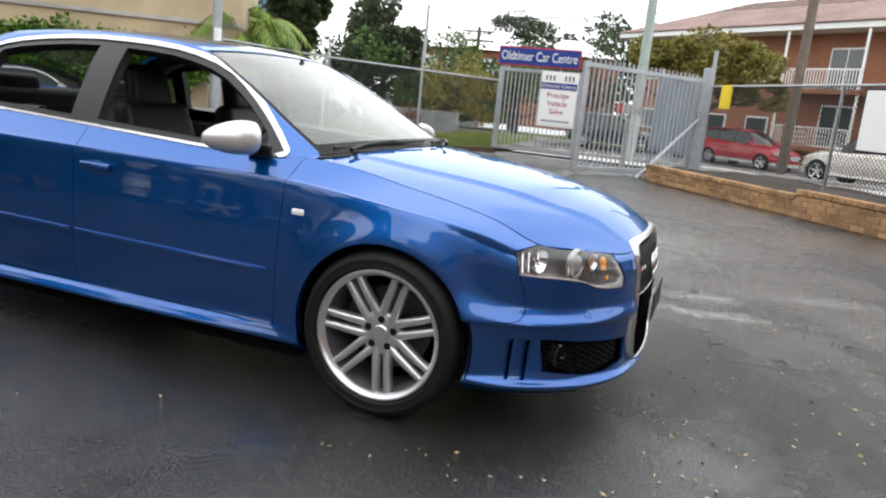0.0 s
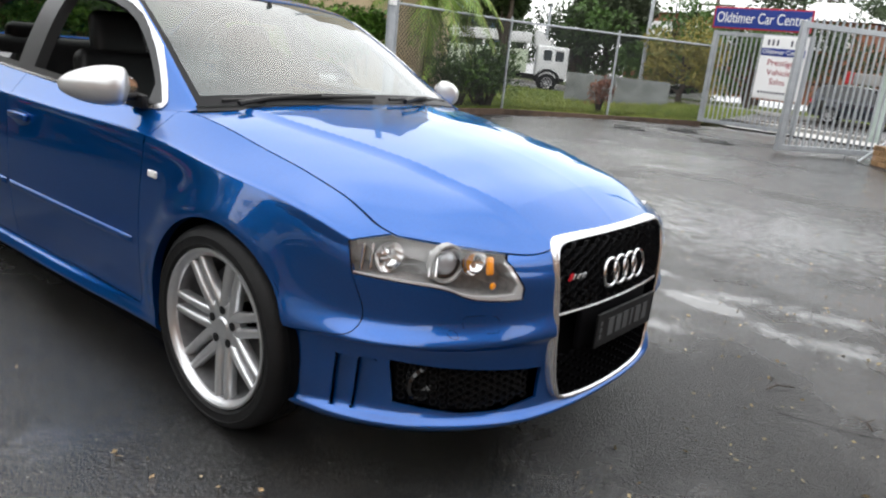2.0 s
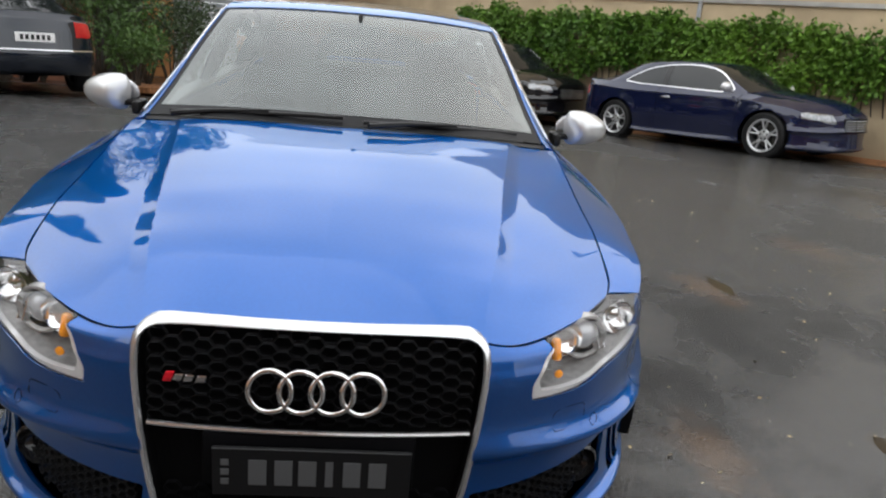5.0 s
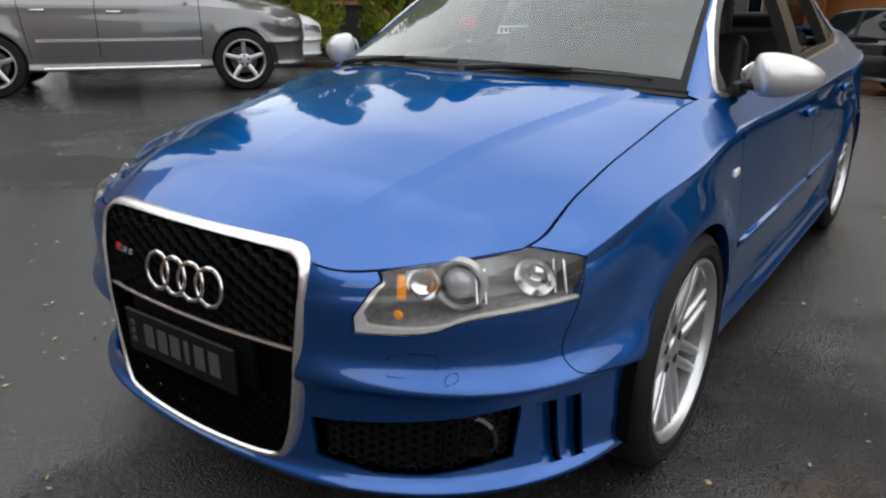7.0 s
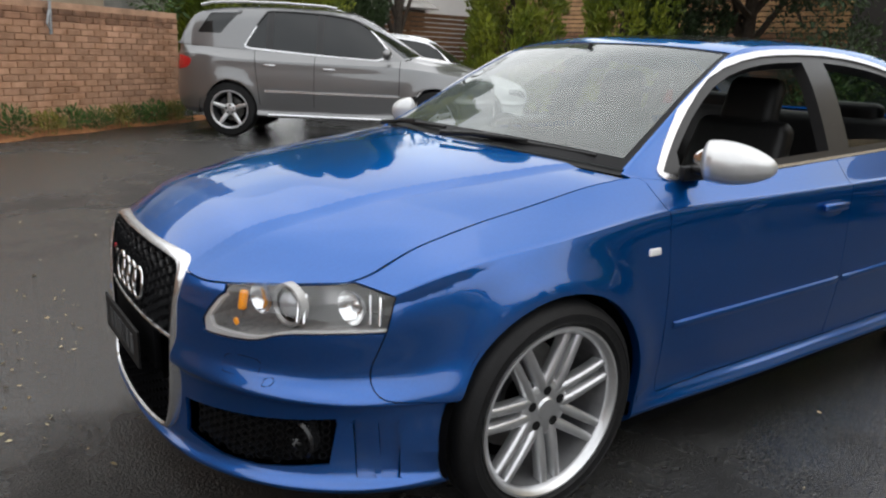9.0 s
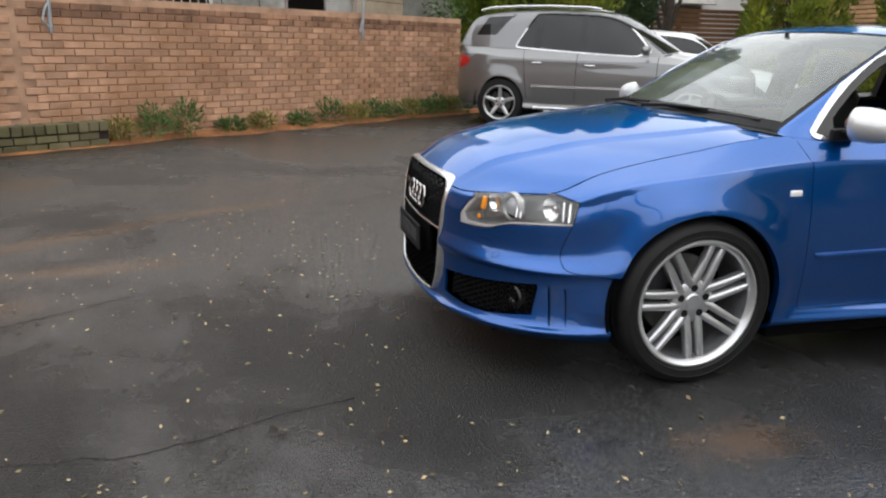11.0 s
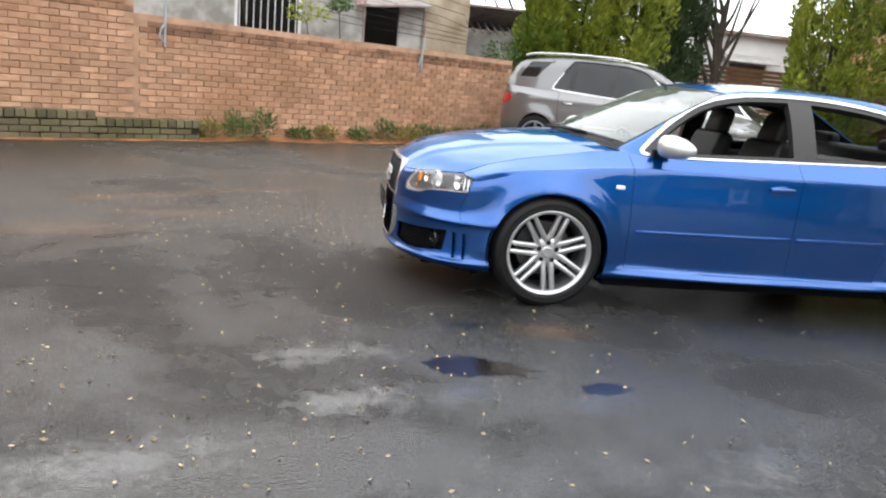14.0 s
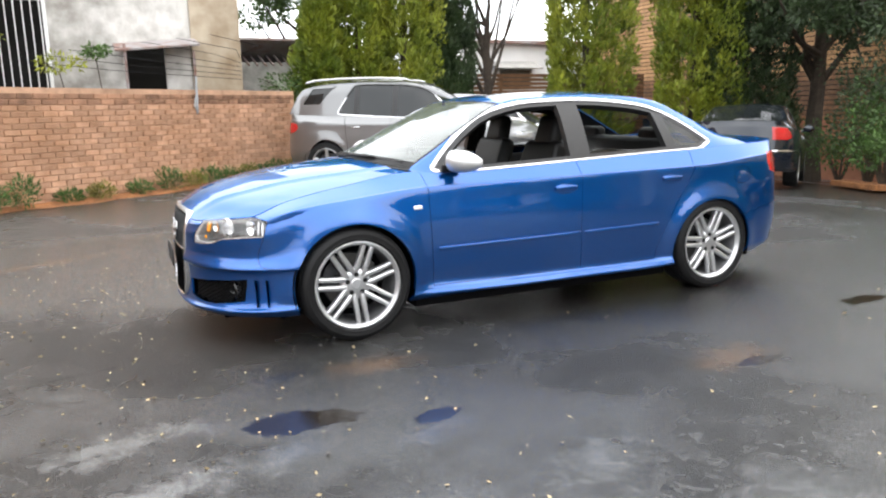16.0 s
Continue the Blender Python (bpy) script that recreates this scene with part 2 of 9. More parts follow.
def seg_dist(q, pts, closed):
    p = np.array(pts, float)
    best = np.full(len(q), 1e9)
    for i in range(len(p) if closed else len(p) - 1):
        a, b = p[i], p[(i + 1) % len(p)]
        d = b - a
        t = np.clip(((q - a) @ d) / max(d @ d, 1e-12), 0, 1)
        best = np.minimum(best, np.linalg.norm(q - a - t[:, None] * d, axis=1))
    return best


def poly_sd(q, pts):
    """Signed distance to a closed outline, negative inside."""
    p = np.array(pts, float)
    inside = np.zeros(len(q), bool)
    for i in range(len(p)):
        a, b = p[i], p[(i + 1) % len(p)]
        c = (a[1] > q[:, 1]) != (b[1] > q[:, 1])
        with np.errstate(divide="ignore", invalid="ignore"):
            x = (b[0] - a[0]) * (q[:, 1] - a[1]) / (b[1] - a[1]) + a[0]
        inside ^= c & (q[:, 0] < x)
    d = seg_dist(q, pts, True)
    return np.where(inside, -d, d)


class Skin:
    """Triangles over a patch, cut along curves; each keeps exact surface normals."""

    def __init__(self, patch, us, vs):
        self.patch = patch
        nu, nv = len(us), len(vs)
        self.uv = [(u, v) for u in us for v in vs]
        t = []
        for i in range(nu - 1):
            for j in range(nv - 1):
                a, b, c, d = i * nv + j, (i + 1) * nv + j, (i + 1) * nv + j + 1, i * nv + j + 1
                t += [(a, b, c), (a, c, d)] if (i + j) % 2 else [(a, b, d), (b, c, d)]
        self.tri = t

    def cut(self, f):
        uv = np.array(self.uv)
        val = f(uv, self.patch.at(uv))
        val = np.where(np.abs(val) < 1e-6, 1e-6, val)
        pos = val > 0
        tri = np.array(self.tri)
        s = pos[tri].sum(1)
        mixed = (s == 1) | (s == 2)
        out = [tuple(x) for x in tri[~mixed]]
        made = {}

        def mid(a, b):
            k = (a, b) if a < b else (b, a)
            if k not in made:
                w = val[a] / (val[a] - val[b])
                made[k] = len(self.uv)
                self.uv.append(tuple(uv[a] * (1 - w) + uv[b] * w))
            return made[k]

        for a, b, c in tri[mixed]:
            while not (pos[a] != pos[b] and pos[a] != pos[c]):
                a, b, c = b, c, a
            p, q = mid(a, b), mid(a, c)
            out += [(a, p, q), (p, b, c), (p, c, q)]
        self.tri = out

    def done(self):
        self.uv = np.array(self.uv)
        self.pos, self.nor = self.patch.post(self.patch.at(self.uv)), self.patch.normal(self.uv)
        self.tri = np.array(self.tri)
        c = self.uv[self.tri].mean(1)
        self.cuv, self.cpos = c, self.patch.at(c)

    def take(self, mask, name, material, parent=None, label="", push=0.0, flange=0.012, mirror=False):
        """The triangles of the mask as one part; push moves it along the normals, flange turns its rim inwards."""
        tri = self.tri[mask]
        if not len(tri):
            return None
        ids, inv = np.unique(tri, return_inverse=True)
        tri = inv.reshape(-1, 3)
        p, n = self.pos[ids] + self.nor[ids] * push, self.nor[ids]
        verts, norms, faces = list(p), list(n), [tuple(t) for t in tri]
        if flange:
            count, owner = {}, {}
            for t in faces:
                for k in range(3):
                    e = (t[k], t[(k + 1) % 3])
                    key = (min(e), max(e))
                    count[key] = count.get(key, 0) + 1
                    owner[key] = e
            for key, c in count.items():
                if c == 1:
                    a, b = owner[key]
                    ev = p[b] - p[a]
                    ln = np.linalg.norm(ev)
                    if ln < 1e-6:
                        continue
                    fn = np.cross(ev / ln, n[a])
                    k = len(verts)
                    verts += [p[a], p[b], p[b] - n[b] * flange, p[a] - n[a] * flange]
                    norms += [fn] * 4
                    faces.append((k + 1, k, k + 3, k + 2))
        if mirror:
            verts = [(v[0], -v[1], v[2]) for v in verts]
            norms = [(v[0], -v[1], v[2]) for v in norms]
            faces = [f[::-1] for f in faces]
        return mesh_object(name, verts, faces, material, parent, label, norms)


# ---- car form: RS-type sports saloon, front axle at the origin, nose to +x ----
PLAN = [(0.905, 0), (0.893, 0.25), (0.845, 0.46), (0.73, 0.655), (0.56, 0.795), (0.35, 0.872), (0.0, 0.905), (-0.45, 0.892), (-1.0, 0.899), (-1.55, 0.905), (-2.15, 0.907), (-2.65, 0.915), (-3.0, 0.897), (-3.3, 0.82), (-3.5, 0.65), (-3.6, 0.38), (-3.63, 0)]
TOPX = [0.852, 0.848, 0.815, 0.70, 0.54, 0.33, 0.0, -0.40, -1.0, -1.55, -2.15, -2.65, -3.0, -3.3, -3.47, -3.53, -3.545]
TOPY = [0, 0.23, 0.425, 0.58, 0.70, 0.718, 0.728, 0.745, 0.80, 0.805, 0.80, 0.785, 0.765, 0.705, 0.60, 0.30, 0]
TOPZ = [0.742, 0.738, 0.703, 0.720, 0.733, 0.812, 0.878, 0.94, 0.934, 0.958, 0.98, 0.996, 1.01, 1.018, 1.03, 1.04, 1.045]
# levels, bottom to shoulder: (station, inset, height) keys
LEVELS = [
    [(0, 0.05, 0.165), (4, 0.045, 0.172), (6, 0.03, 0.18), (8, 0.05, 0.185), (10, 0.05, 0.185), (12, 0.05, 0.21), (16, 0.12, 0.25)],
    [(0, 0.0, 0.202), (4, -0.005, 0.212), (6, 0.0, 0.22), (8, -0.005, 0.205), (10, -0.005, 0.205), (12, 0.01, 0.26), (16, 0.06, 0.29)],
    [(0, 0.016, 0.236), (4, 0.022, 0.246), (6, 0.005, 0.26), (8, 0.004, 0.235), (10, 0.004, 0.235), (12, 0.008, 0.31), (16, 0.03, 0.34)],
    [(0, 0.022, 0.33), (4, 0.034, 0.33), (6, 0.005, 0.32), (8, 0.026, 0.27), (10, 0.026, 0.27), (12, 0.004, 0.38), (16, 0.0, 0.42)],
    [(0, 0.014, 0.43), (3, 0.024, 0.43), (4, 0.03, 0.432), (5, 0.02, 0.435), (6, 0.0, 0.41), (8, 0.012, 0.38), (10, 0.012, 0.38), (12, 0.0, 0.47), (16, -0.01, 0.50)],
    [(0, 0.0, 0.475), (2, -0.008, 0.468), (3, -0.016, 0.460), (4, -0.022, 0.456), (5, -0.012, 0.458), (6, 0.0, 0.50), (8, 0.0, 0.51), (10, 0.0, 0.51), (12, 0.0, 0.56), (16, -0.005, 0.57)],
    [(0, 0.003, 0.56), (2, 0.010, 0.530), (3, 0.014, 0.518), (4, 0.014, 0.515), (5, 0.008, 0.55), (6, 0.0, 0.62), (8, 0.002, 0.65), (10, 0.002, 0.65), (12, 0.002, 0.68), (16, 0.01, 0.70)],
    [(0, 0.010, 0.62), (4, 0.012, 0.63), (5, 0.012, 0.68), (6, 0.008, 0.73), (8, 0.010, 0.77), (10, 0.010, 0.78), (12, 0.012, 0.81), (16, 0.022, 0.84)],
    [(0, 0.018, 0.672), (2, 0.020, 0.664), (3, 0.024, 0.682), (4, 0.027, 0.690), (5, 0.032, 0.757), (6, 0.024, 0.808), (7, 0.020, 0.850), (8, 0.016, 0.858), (10, 0.016, 0.872), (11, 0.018, 0.885), (12, 0.026, 0.912), (14, 0.04, 0.94), (16, 0.04, 0.955)],
    [(0, 0.026, 0.698), (2, 0.028, 0.688), (3, 0.034, 0.703), (4, 0.042, 0.710), (5, 0.058, 0.777), (6, 0.046, 0.824), (7, 0.040, 0.864), (8, 0.034, 0.870), (10, 0.034, 0.885), (11, 0.036, 0.898), (12, 0.046, 0.928), (14, 0.052, 0.955), (16, 0.052, 0.97)],
]
ROOF = [(-0.20, 0.985, -0.40, 0.715, 0.950), (-0.45, 1.105, -0.60, 0.672, 1.062), (-0.75, 1.245, -0.86, 0.622, 1.215), (-1.05, 1.365, -1.12, 0.578, 1.338), (-1.35, 1.402, -1.38, 0.57, 1.370), (-1.75, 1.415, -1.75, 0.572, 1.378), (-2.15, 1.40, -2.13, 0.568, 1.362), (-2.42, 1.365, -2.38, 0.565, 1.325), (-2.70, 1.265, -2.62, 0.59, 1.225), (-3.0, 1.125, -2.9, 0.635, 1.09), (-3.13, 1.06, -3.08, 0.70, 1.03), (-3.35, 1.045, -3.3, 0.705, 1.020), (-3.54, 1.045, -3.47, 0.60, 1.032)]
BELT = [(-0.41, 0.745, 0.942), (-0.62, 0.785, 0.928), (-0.92, 0.798, 0.932), (-1.2, 0.803, 0.943), (-1.45, 0.805, 0.953), (-1.8, 0.804, 0.967), (-2.15, 0.80, 0.98), (-2.45, 0.792, 0.989), (-2.68, 0.783, 0.998), (-2.92, 0.77, 1.007), (-3.08, 0.755, 1.013)]


def key_at(keys, s, k):
    return float(np.interp(s, [q[0] for q in keys], [q[k] for q in keys]))


class CarForm:
    """Body patches of a car; warp turns the design saloon into another make of body."""

    def __init__(self, warp=None, roof=ROOF, belt=BELT, arches=((0.0, 0.322, 0.358), (-2.638, 0.295, 0.352)), flare=0.022, crease=False):
        self.warp = warp or (lambda p: p)
        self.arches = arches
        plan = np.array(PLAN)
        ext = np.concatenate([plan[1:2] * (1, -1), plan, plan[-2:-1] * (1, -1)])
        tan = ext[2:] - ext[:-2]
        nor = np.stack([tan[:, 1], -tan[:, 0]], 1)
        nor /= np.linalg.norm(nor, axis=1)[:, None]
        net = []
        for s in range(17):
            col = [(*(plan[s] - nor[s] * key_at(lv, s, 1)), key_at(lv, s, 2)) for lv in LEVELS]
            col.append((TOPX[s], TOPY[s], TOPZ[s]))
            net.append(col)
        # arc length along the plan, used to lay out the front end
        fine = np.linspace(0, 16, 641)
        fp = Patch([[(x, y, 0), (x, y, 1)] for x, y in plan], mirror_u=True).at(np.stack([fine, fine * 0], 1))[:, :2]
        self.fine, self.fplan = fine, fp
        self.arc = np.concatenate([[0], np.cumsum(np.linalg.norm(np.diff(fp, axis=0), axis=1))])

        def swell(p):
            p = p.copy()
            for ax, az, r in arches:
                d = np.hypot(p[:, 0] - ax, p[:, 2] - az) - r
                g = np.exp(-(np.maximum(d, 0) / 0.075) ** 2) * np.clip((p[:, 2] - 0.2) / 0.1, 0, 1) * (np.abs(p[:, 1]) > 0.7)
                p[:, 1] += flare * g * np.sign(p[:, 1])
            if crease:
                # fold that runs back from the lamp's upper corner and fades out
                d = p[:, 2] - (0.735 + (0.47 - p[:, 0]) * 0.30)
                k = np.clip((p[:, 0] - 0.16) / 0.16, 0, 1) * np.clip((0.56 - p[:, 0]) / 0.08, 0, 1) * (np.abs(p[:, 1]) > 0.6)
                p[:, 1] += 0.014 * k * np.maximum(0, 1 - np.where(d < 0, -d / 0.035, d / 0.06)) * np.sign(p[:, 1])
            return p

        self.band = Patch(net, mirror_u=True, extra=swell, post=self.warp)
        lat = np.array([0, 0.3, 0.6, 0.85, 1.0])
        self.roof = Patch([[(xc + (xe - xc) * a**2, a * ye, zc - (zc - ze) * a**2.4) for xc, zc, xe, ye, ze in roof] for a in lat], post=self.warp)
        side = []
        for (xc, zc, xe, ye, ze), b in zip(roof, belt):
            t, b = np.array((xe, ye, ze)), np.array(b)
            h = max(0.0, t[2] - b[2])
            side.append([b + (t - b) * w + np.array((0, k * h, 0)) for w, k in ((0, 0), (0.33, 0.05), (0.66, 0.075), (0.92, 0.045), (1, 0))])
        self.side = Patch(side, post=self.warp)
        # bonnet: from its front edge above grille and lamps to the cowl
        hood = []
        rows = (0, 0.06, 0.13, 0.2, 0.3, 0.4, 0.5, 0.6, 0.7, 0.8, 0.9, 1.0)
        edge = self.band.at(np.stack([np.linspace(7.3, 4.0, 160), np.full(160, 10.0)], 1))
        edge = edge[np.argsort(edge[:, 0])]
        ex, ey, ez = (list(q) for q in edge[edge[:, 0] < 0.545].T)
        for a in (0, 0.2, 0.4, 0.6, 0.8, 1.0):
            col = []
            for b in rows:
                fx = np.interp(a, [0, 0.33, 0.6, 0.8, 1.0], [0.853, 0.848, 0.815, 0.70, 0.545])
                cx = -0.22 - 0.165 * a**2
                x = fx + (cx - fx) * b
                ye = np.interp(x, ex + [0.9], ey + [0.685])
                ze = np.interp(x, ex + [0.7, 0.815, 0.86], ez + [0.716, 0.703, 0.70])
                zc = np.interp(x, [-0.25, 0.1, 0.4, 0.6, 0.74, 0.83, 0.86], [0.985, 0.954, 0.912, 0.868, 0.815, 0.762, 0.738])
                q = abs(a) ** 2.3
                z = zc + (ze - zc) * q
                if a < 0.6:
                    z = min(z, zc)
                col.append([x, a * ye, z])
            fy = np.interp(a, [0, 0.33, 0.6, 0.8, 1.0], [0, 0.23, 0.425, 0.58, 0.70])
            fz = np.interp(a, [0, 0.33, 0.5, 0.6, 0.8, 1.0], [0.742, 0.738, 0.718, 0.705, 0.720, 0.733])
            dy, dz = fy - col[0][1], fz - col[0][2]
            for q, b in zip(col, rows):
                q[1] += dy * math.exp(-((b / 0.2) ** 2))
                q[2] += dz * math.exp(-((b / 0.10) ** 2))
            hood.append(col)
        self.hood = Patch(hood, extra=self.dome, post=self.warp)
        g = np.stack(np.meshgrid(np.linspace(0.5, 15.5, 400), np.linspace(0.3, 10, 130), indexing="ij"), -1).reshape(-1, 2)
        self.guv, self.gpos = g, self.band.post(self.band.at(g))

    def dome(self, p):
        """Raised centre of the bonnet between two long creases."""
        p = p.copy()
        yc = np.interp(p[:, 0], [-0.4, 0.2, 0.6, 0.86], [0.60, 0.49, 0.42, 0.36])
        d = (yc - np.abs(p[:, 1])) / 0.022
        p[:, 2] += 0.009 * np.clip(0.5 + 0.5 * d, 0, 1) ** 1.5 * np.clip((0.85 - p[:, 0]) / 0.15, 0, 1)
        return p

    def spot(self, x, z, y=1):
        """Place and normal on the flank at x and height z (left side, or right with y=-1)."""
        k = np.argmin((self.gpos[:, 0] - x) ** 2 + (self.gpos[:, 2] - z) ** 2 + (self.gpos[:, 1] < 0.35) * 9)
        uv = self.guv[k:k + 1]
        p, n = self.gpos[k].copy(), self.band.normal(uv)[0]
        p[0], p[2] = x, z
        return Vector((p[0], p[1] * y, p[2])), Vector((n[0], n[1] * y, n[2]))

    def nose(self, y, z):
        """Place and normal on the front end at lateral y and height z."""
        k = np.argmin((self.gpos[:, 1] - abs(y)) ** 2 + (self.gpos[:, 2] - z) ** 2 + (self.gpos[:, 0] < 0.15) * 9)
        n = self.band.normal(self.guv[k:k + 1])[0]
        s = 1 if y >= 0 else -1
        return Vector((self.gpos[k][0], y, z)), Vector((n[0], n[1] * s, n[2]))

    def arc_of(self, uv):
        return np.interp(uv[:, 0], self.fine, self.arc)

    def arc_at(self, x, y):
        k = np.argmin((self.fplan[:, 0] - x) ** 2 + (self.fplan[:, 1] - y) ** 2)
        return self.arc[k]


def frame_on(p, n):
    """A pose at p whose y axis is the outward normal and z axis is up."""
    n = Vector(n).normalized()
    x = n.cross(Vector((0, 0, 1))).normalized()
    z = x.cross(n)
    m = Matrix((x, n, z)).transposed().to_4x4()
    m.translation = p
    return m


# ---- wheels ----
def build_wheel(name, parent, m, R=0.328, width=0.255, rim_r=0.252, style="twin7", dark=False):
    """A wheel with its axle along y, outer face to +y: tyre, rim, spokes, hub cap, brake."""
    w = new(name)
    w.parent = parent
    w.matrix_local = m
    h = width / 2
    bm = bmesh.new()
    side = [(rim_r - 0.004, h - 0.018), (rim_r + 0.006, h - 0.006), (rim_r + 0.014, h + 0.0005), (rim_r + 0.017, h + 0.0035), (rim_r + 0.020, h + 0.002), (R - 0.045, h + 0.006), (R - 0.036, h + 0.005), (R - 0.034, h + 0.0075), (R - 0.030, h + 0.0045), (R - 0.02, h - 0.001), (R - 0.008, h - 0.012), (R - 0.002, h - 0.03)]
    tread = []
    for k in range(4):
        c = -0.066 + k * 0.044
        tread += [(R, c - 0.008), (R - 0.007, c - 0.006), (R - 0.007, c + 0.006), (R, c + 0.008)]
    prof = [(r, -a) for r, a in side] + tread + side[::-1]
    add_lathe(bm, prof, 72)
    part("tyre", bm, M_RUBBER, w, "black rubber tyre", smooth=True, angle=50)
    mat_r = M_RIM if not dark else M_RIM_DARK
    bm = bmesh.new()
    add_lathe(bm, [(rim_r - 0.004, h - 0.012), (rim_r + 0.004, h - 0.006), (rim_r + 0.002, h), (rim_r - 0.005, h + 0.001), (rim_r - 0.012, h - 0.005), (rim_r - 0.020, h - 0.014), (rim_r - 0.022, h - 0.024)], 72)
    part("rim", bm, mat_r, w, "silver alloy rim", smooth=True)
    # silver barrel coloured darker than the rim: shade behind the spokes
    bm = bmesh.new()
    add_lathe(bm, [(rim_r - 0.022, h - 0.024), (rim_r - 0.03, h - 0.06), (rim_r - 0.04, -h + 0.03), (rim_r - 0.004, -h + 0.02)], 72)
    part("barrel", bm, M_BARREL_SHADE, w, "inner barrel, its shade put into a dark grey", smooth=True)
    ry = h - 0.016

    def spoke(bm, pts, wid, thick, dish):
        """A tapered spoke: pts are (radius, angle), wid its half widths; rounded face."""
        rows = []
        k = len(pts)
        for i, (r, a) in enumerate(pts):
            t = i / (k - 1)
            c = Vector((r * math.cos(a), 0, r * math.sin(a)))
            tn = Vector((-math.sin(a), 0, math.cos(a)))
            y = ry - dish * (1 - t) ** 1.6 - 0.004
            hw = wid[0] + (wid[1] - wid[0]) * t
            rows.append([bm.verts.new(c + tn * s * hw + Vector((0, y - d, 0))) for s, d in ((-1, thick), (-1, 0.006), (-0.55, 0), (0.55, 0), (1, 0.006), (1, thick))])
        for a, b in zip(rows, rows[1:]):
            for j in range(5):
                bm.faces.new((a[j], a[j + 1], b[j + 1], b[j]))

    if style == "twin7":
        for i in range(7):
            bm = bmesh.new()
            a0 = 2 * math.pi * i / 7 + 0.1
            for s in (-1, 1):
                spoke(bm, [(0.045, a0 + s * 0.40), (0.075, a0 + s * 0.32), (0.10, a0 + s * 0.24), (0.13, a0 + s * 0.185), (0.165, a0 + s * 0.146), (0.20, a0 + s * 0.122), (rim_r - 0.006, a0 + s * 0.108)], (0.0170, 0.0125), 0.035, 0.022)
            part("spoke", bm, mat_r, w, smooth=True, angle=60)
    else:
        count = {"five": 5, "ten": 10, "twin5": 5}[style]
        for i in range(count):
            bm = bmesh.new()
            a0 = math.pi / 2 + 2 * math.pi * i / count
            if style == "twin5":
                for s in (-1, 1):
                    spoke(bm, [(0.05, a0 + s * 0.1), (0.12, a0 + s * 0.13), (rim_r - 0.014, a0 + s * 0.2)], (0.013, 0.011), 0.035, 0.025)
            elif style == "five":
                spoke(bm, [(0.04, a0), (0.1, a0), (rim_r * 0.75, a0), (rim_r - 0.014, a0)], (0.035, 0.022), 0.035, 0.03)
            else:
                spoke(bm, [(0.04, a0), (0.1, a0), (rim_r - 0.014, a0)], (0.013, 0.012), 0.035, 0.025)
            part("spoke", bm, mat_r, w, smooth=True, angle=60)
    bm = bmesh.new()
    y = ry - 0.024
    add_lathe(bm, [(0.0, y + 0.006), (0.028, y + 0.006), (0.031, y + 0.003), (0.034, y), (0.074, y), (0.086, y - 0.006), (0.091, y - 0.03), (0.0, y - 0.03)], 40)
    part("hub", bm, mat_r, w, smooth=True, angle=40)
    for i in range(5):
        bm = bmesh.new()
        a = math.pi / 2 + 2 * math.pi * i / 5
        c = Vector((0.056 * math.cos(a), y + 0.0005, 0.056 * math.sin(a)))
        r = bmesh.ops.create_cone(bm, cap_ends=True, segments=16, radius1=0.0145, radius2=0.0135, depth=0.004, matrix=Matrix.Translation(c) @ pose(0, 0, 0, 90))
        part("bolt", bm, M_BLACK, w, "dark wheel bolt in its recess")
    bm = bmesh.new()
    add_lathe(bm, [(0.06, -0.02), (0.165, -0.02), (0.168, -0.03), (0.168, -0.046), (0.06, -0.046)], 48, closed=True)
    part("brake_disc", bm, M_DISC, w, "grey steel brake disc", smooth=True)
    bm = bmesh.new()
    add_lathe(bm, [(0.0, -0.06), (rim_r - 0.03, -0.06), (rim_r - 0.03, -0.075), (0, -0.075)], 40)
    part("backing_plate", bm, M_GAP, w)
    bm = bmesh.new()
    rows = []
    for i in range(9):
        a = -0.55 + 1.1 * i / 8 + 0.5
        rows.append([bm.verts.new((r * math.cos(a), yy, r * math.sin(a))) for r, yy in ((0.115, -0.055), (0.115, 0.02), (0.185, 0.02), (0.185, -0.055))])
    for a, b in zip(rows, rows[1:]):
        for j in range(4):
            bm.faces.new((a[j], a[(j + 1) % 4], b[(j + 1) % 4], b[j]))
    bm.faces.new(rows[0]), bm.faces.new(rows[-1][::-1])
    part("brake_caliper", bm, M_CALIPER, w, smooth=True)
    return w


# ---- the blue saloon ----
blue = thing("sports_saloon", pose(0, 0.012, 0), "bright metallic blue sports saloon with open side windows on wet asphalt", "car")
F = CarForm(crease=True)
S_ = F.arc_at
HL = chaikin([(S_(x, y), z) for x, y, z in ((0.485, 0.825, 0.716), (0.485, 0.825, 0.716), (0.56, 0.78, 0.737), (0.70, 0.64, 0.741), (0.790, 0.52, 0.712), (0.838, 0.45, 0.586), (0.79, 0.53, 0.583), (0.735, 0.605, 0.590), (0.70, 0.65, 0.616), (0.64, 0.715, 0.626), (0.500, 0.816, 0.634), (0.500, 0.816, 0.634))], 1)
HL_IN = chaikin([(S_(x, y), z) for x, y, z in ((0.40, 0.850, 0.760), (0.40, 0.850, 0.760), (0.55, 0.79, 0.775), (0.70, 0.64, 0.755), (0.762, 0.566, 0.768), (0.791, 0.526, 0.70), (0.826, 0.472, 0.602), (0.772, 0.562, 0.594), (0.728, 0.617, 0.600), (0.694, 0.660, 0.622), (0.64, 0.716, 0.632), (0.49, 0.822, 0.638), (0.40, 0.850, 0.640), (0.40, 0.850, 0.640))], 1)
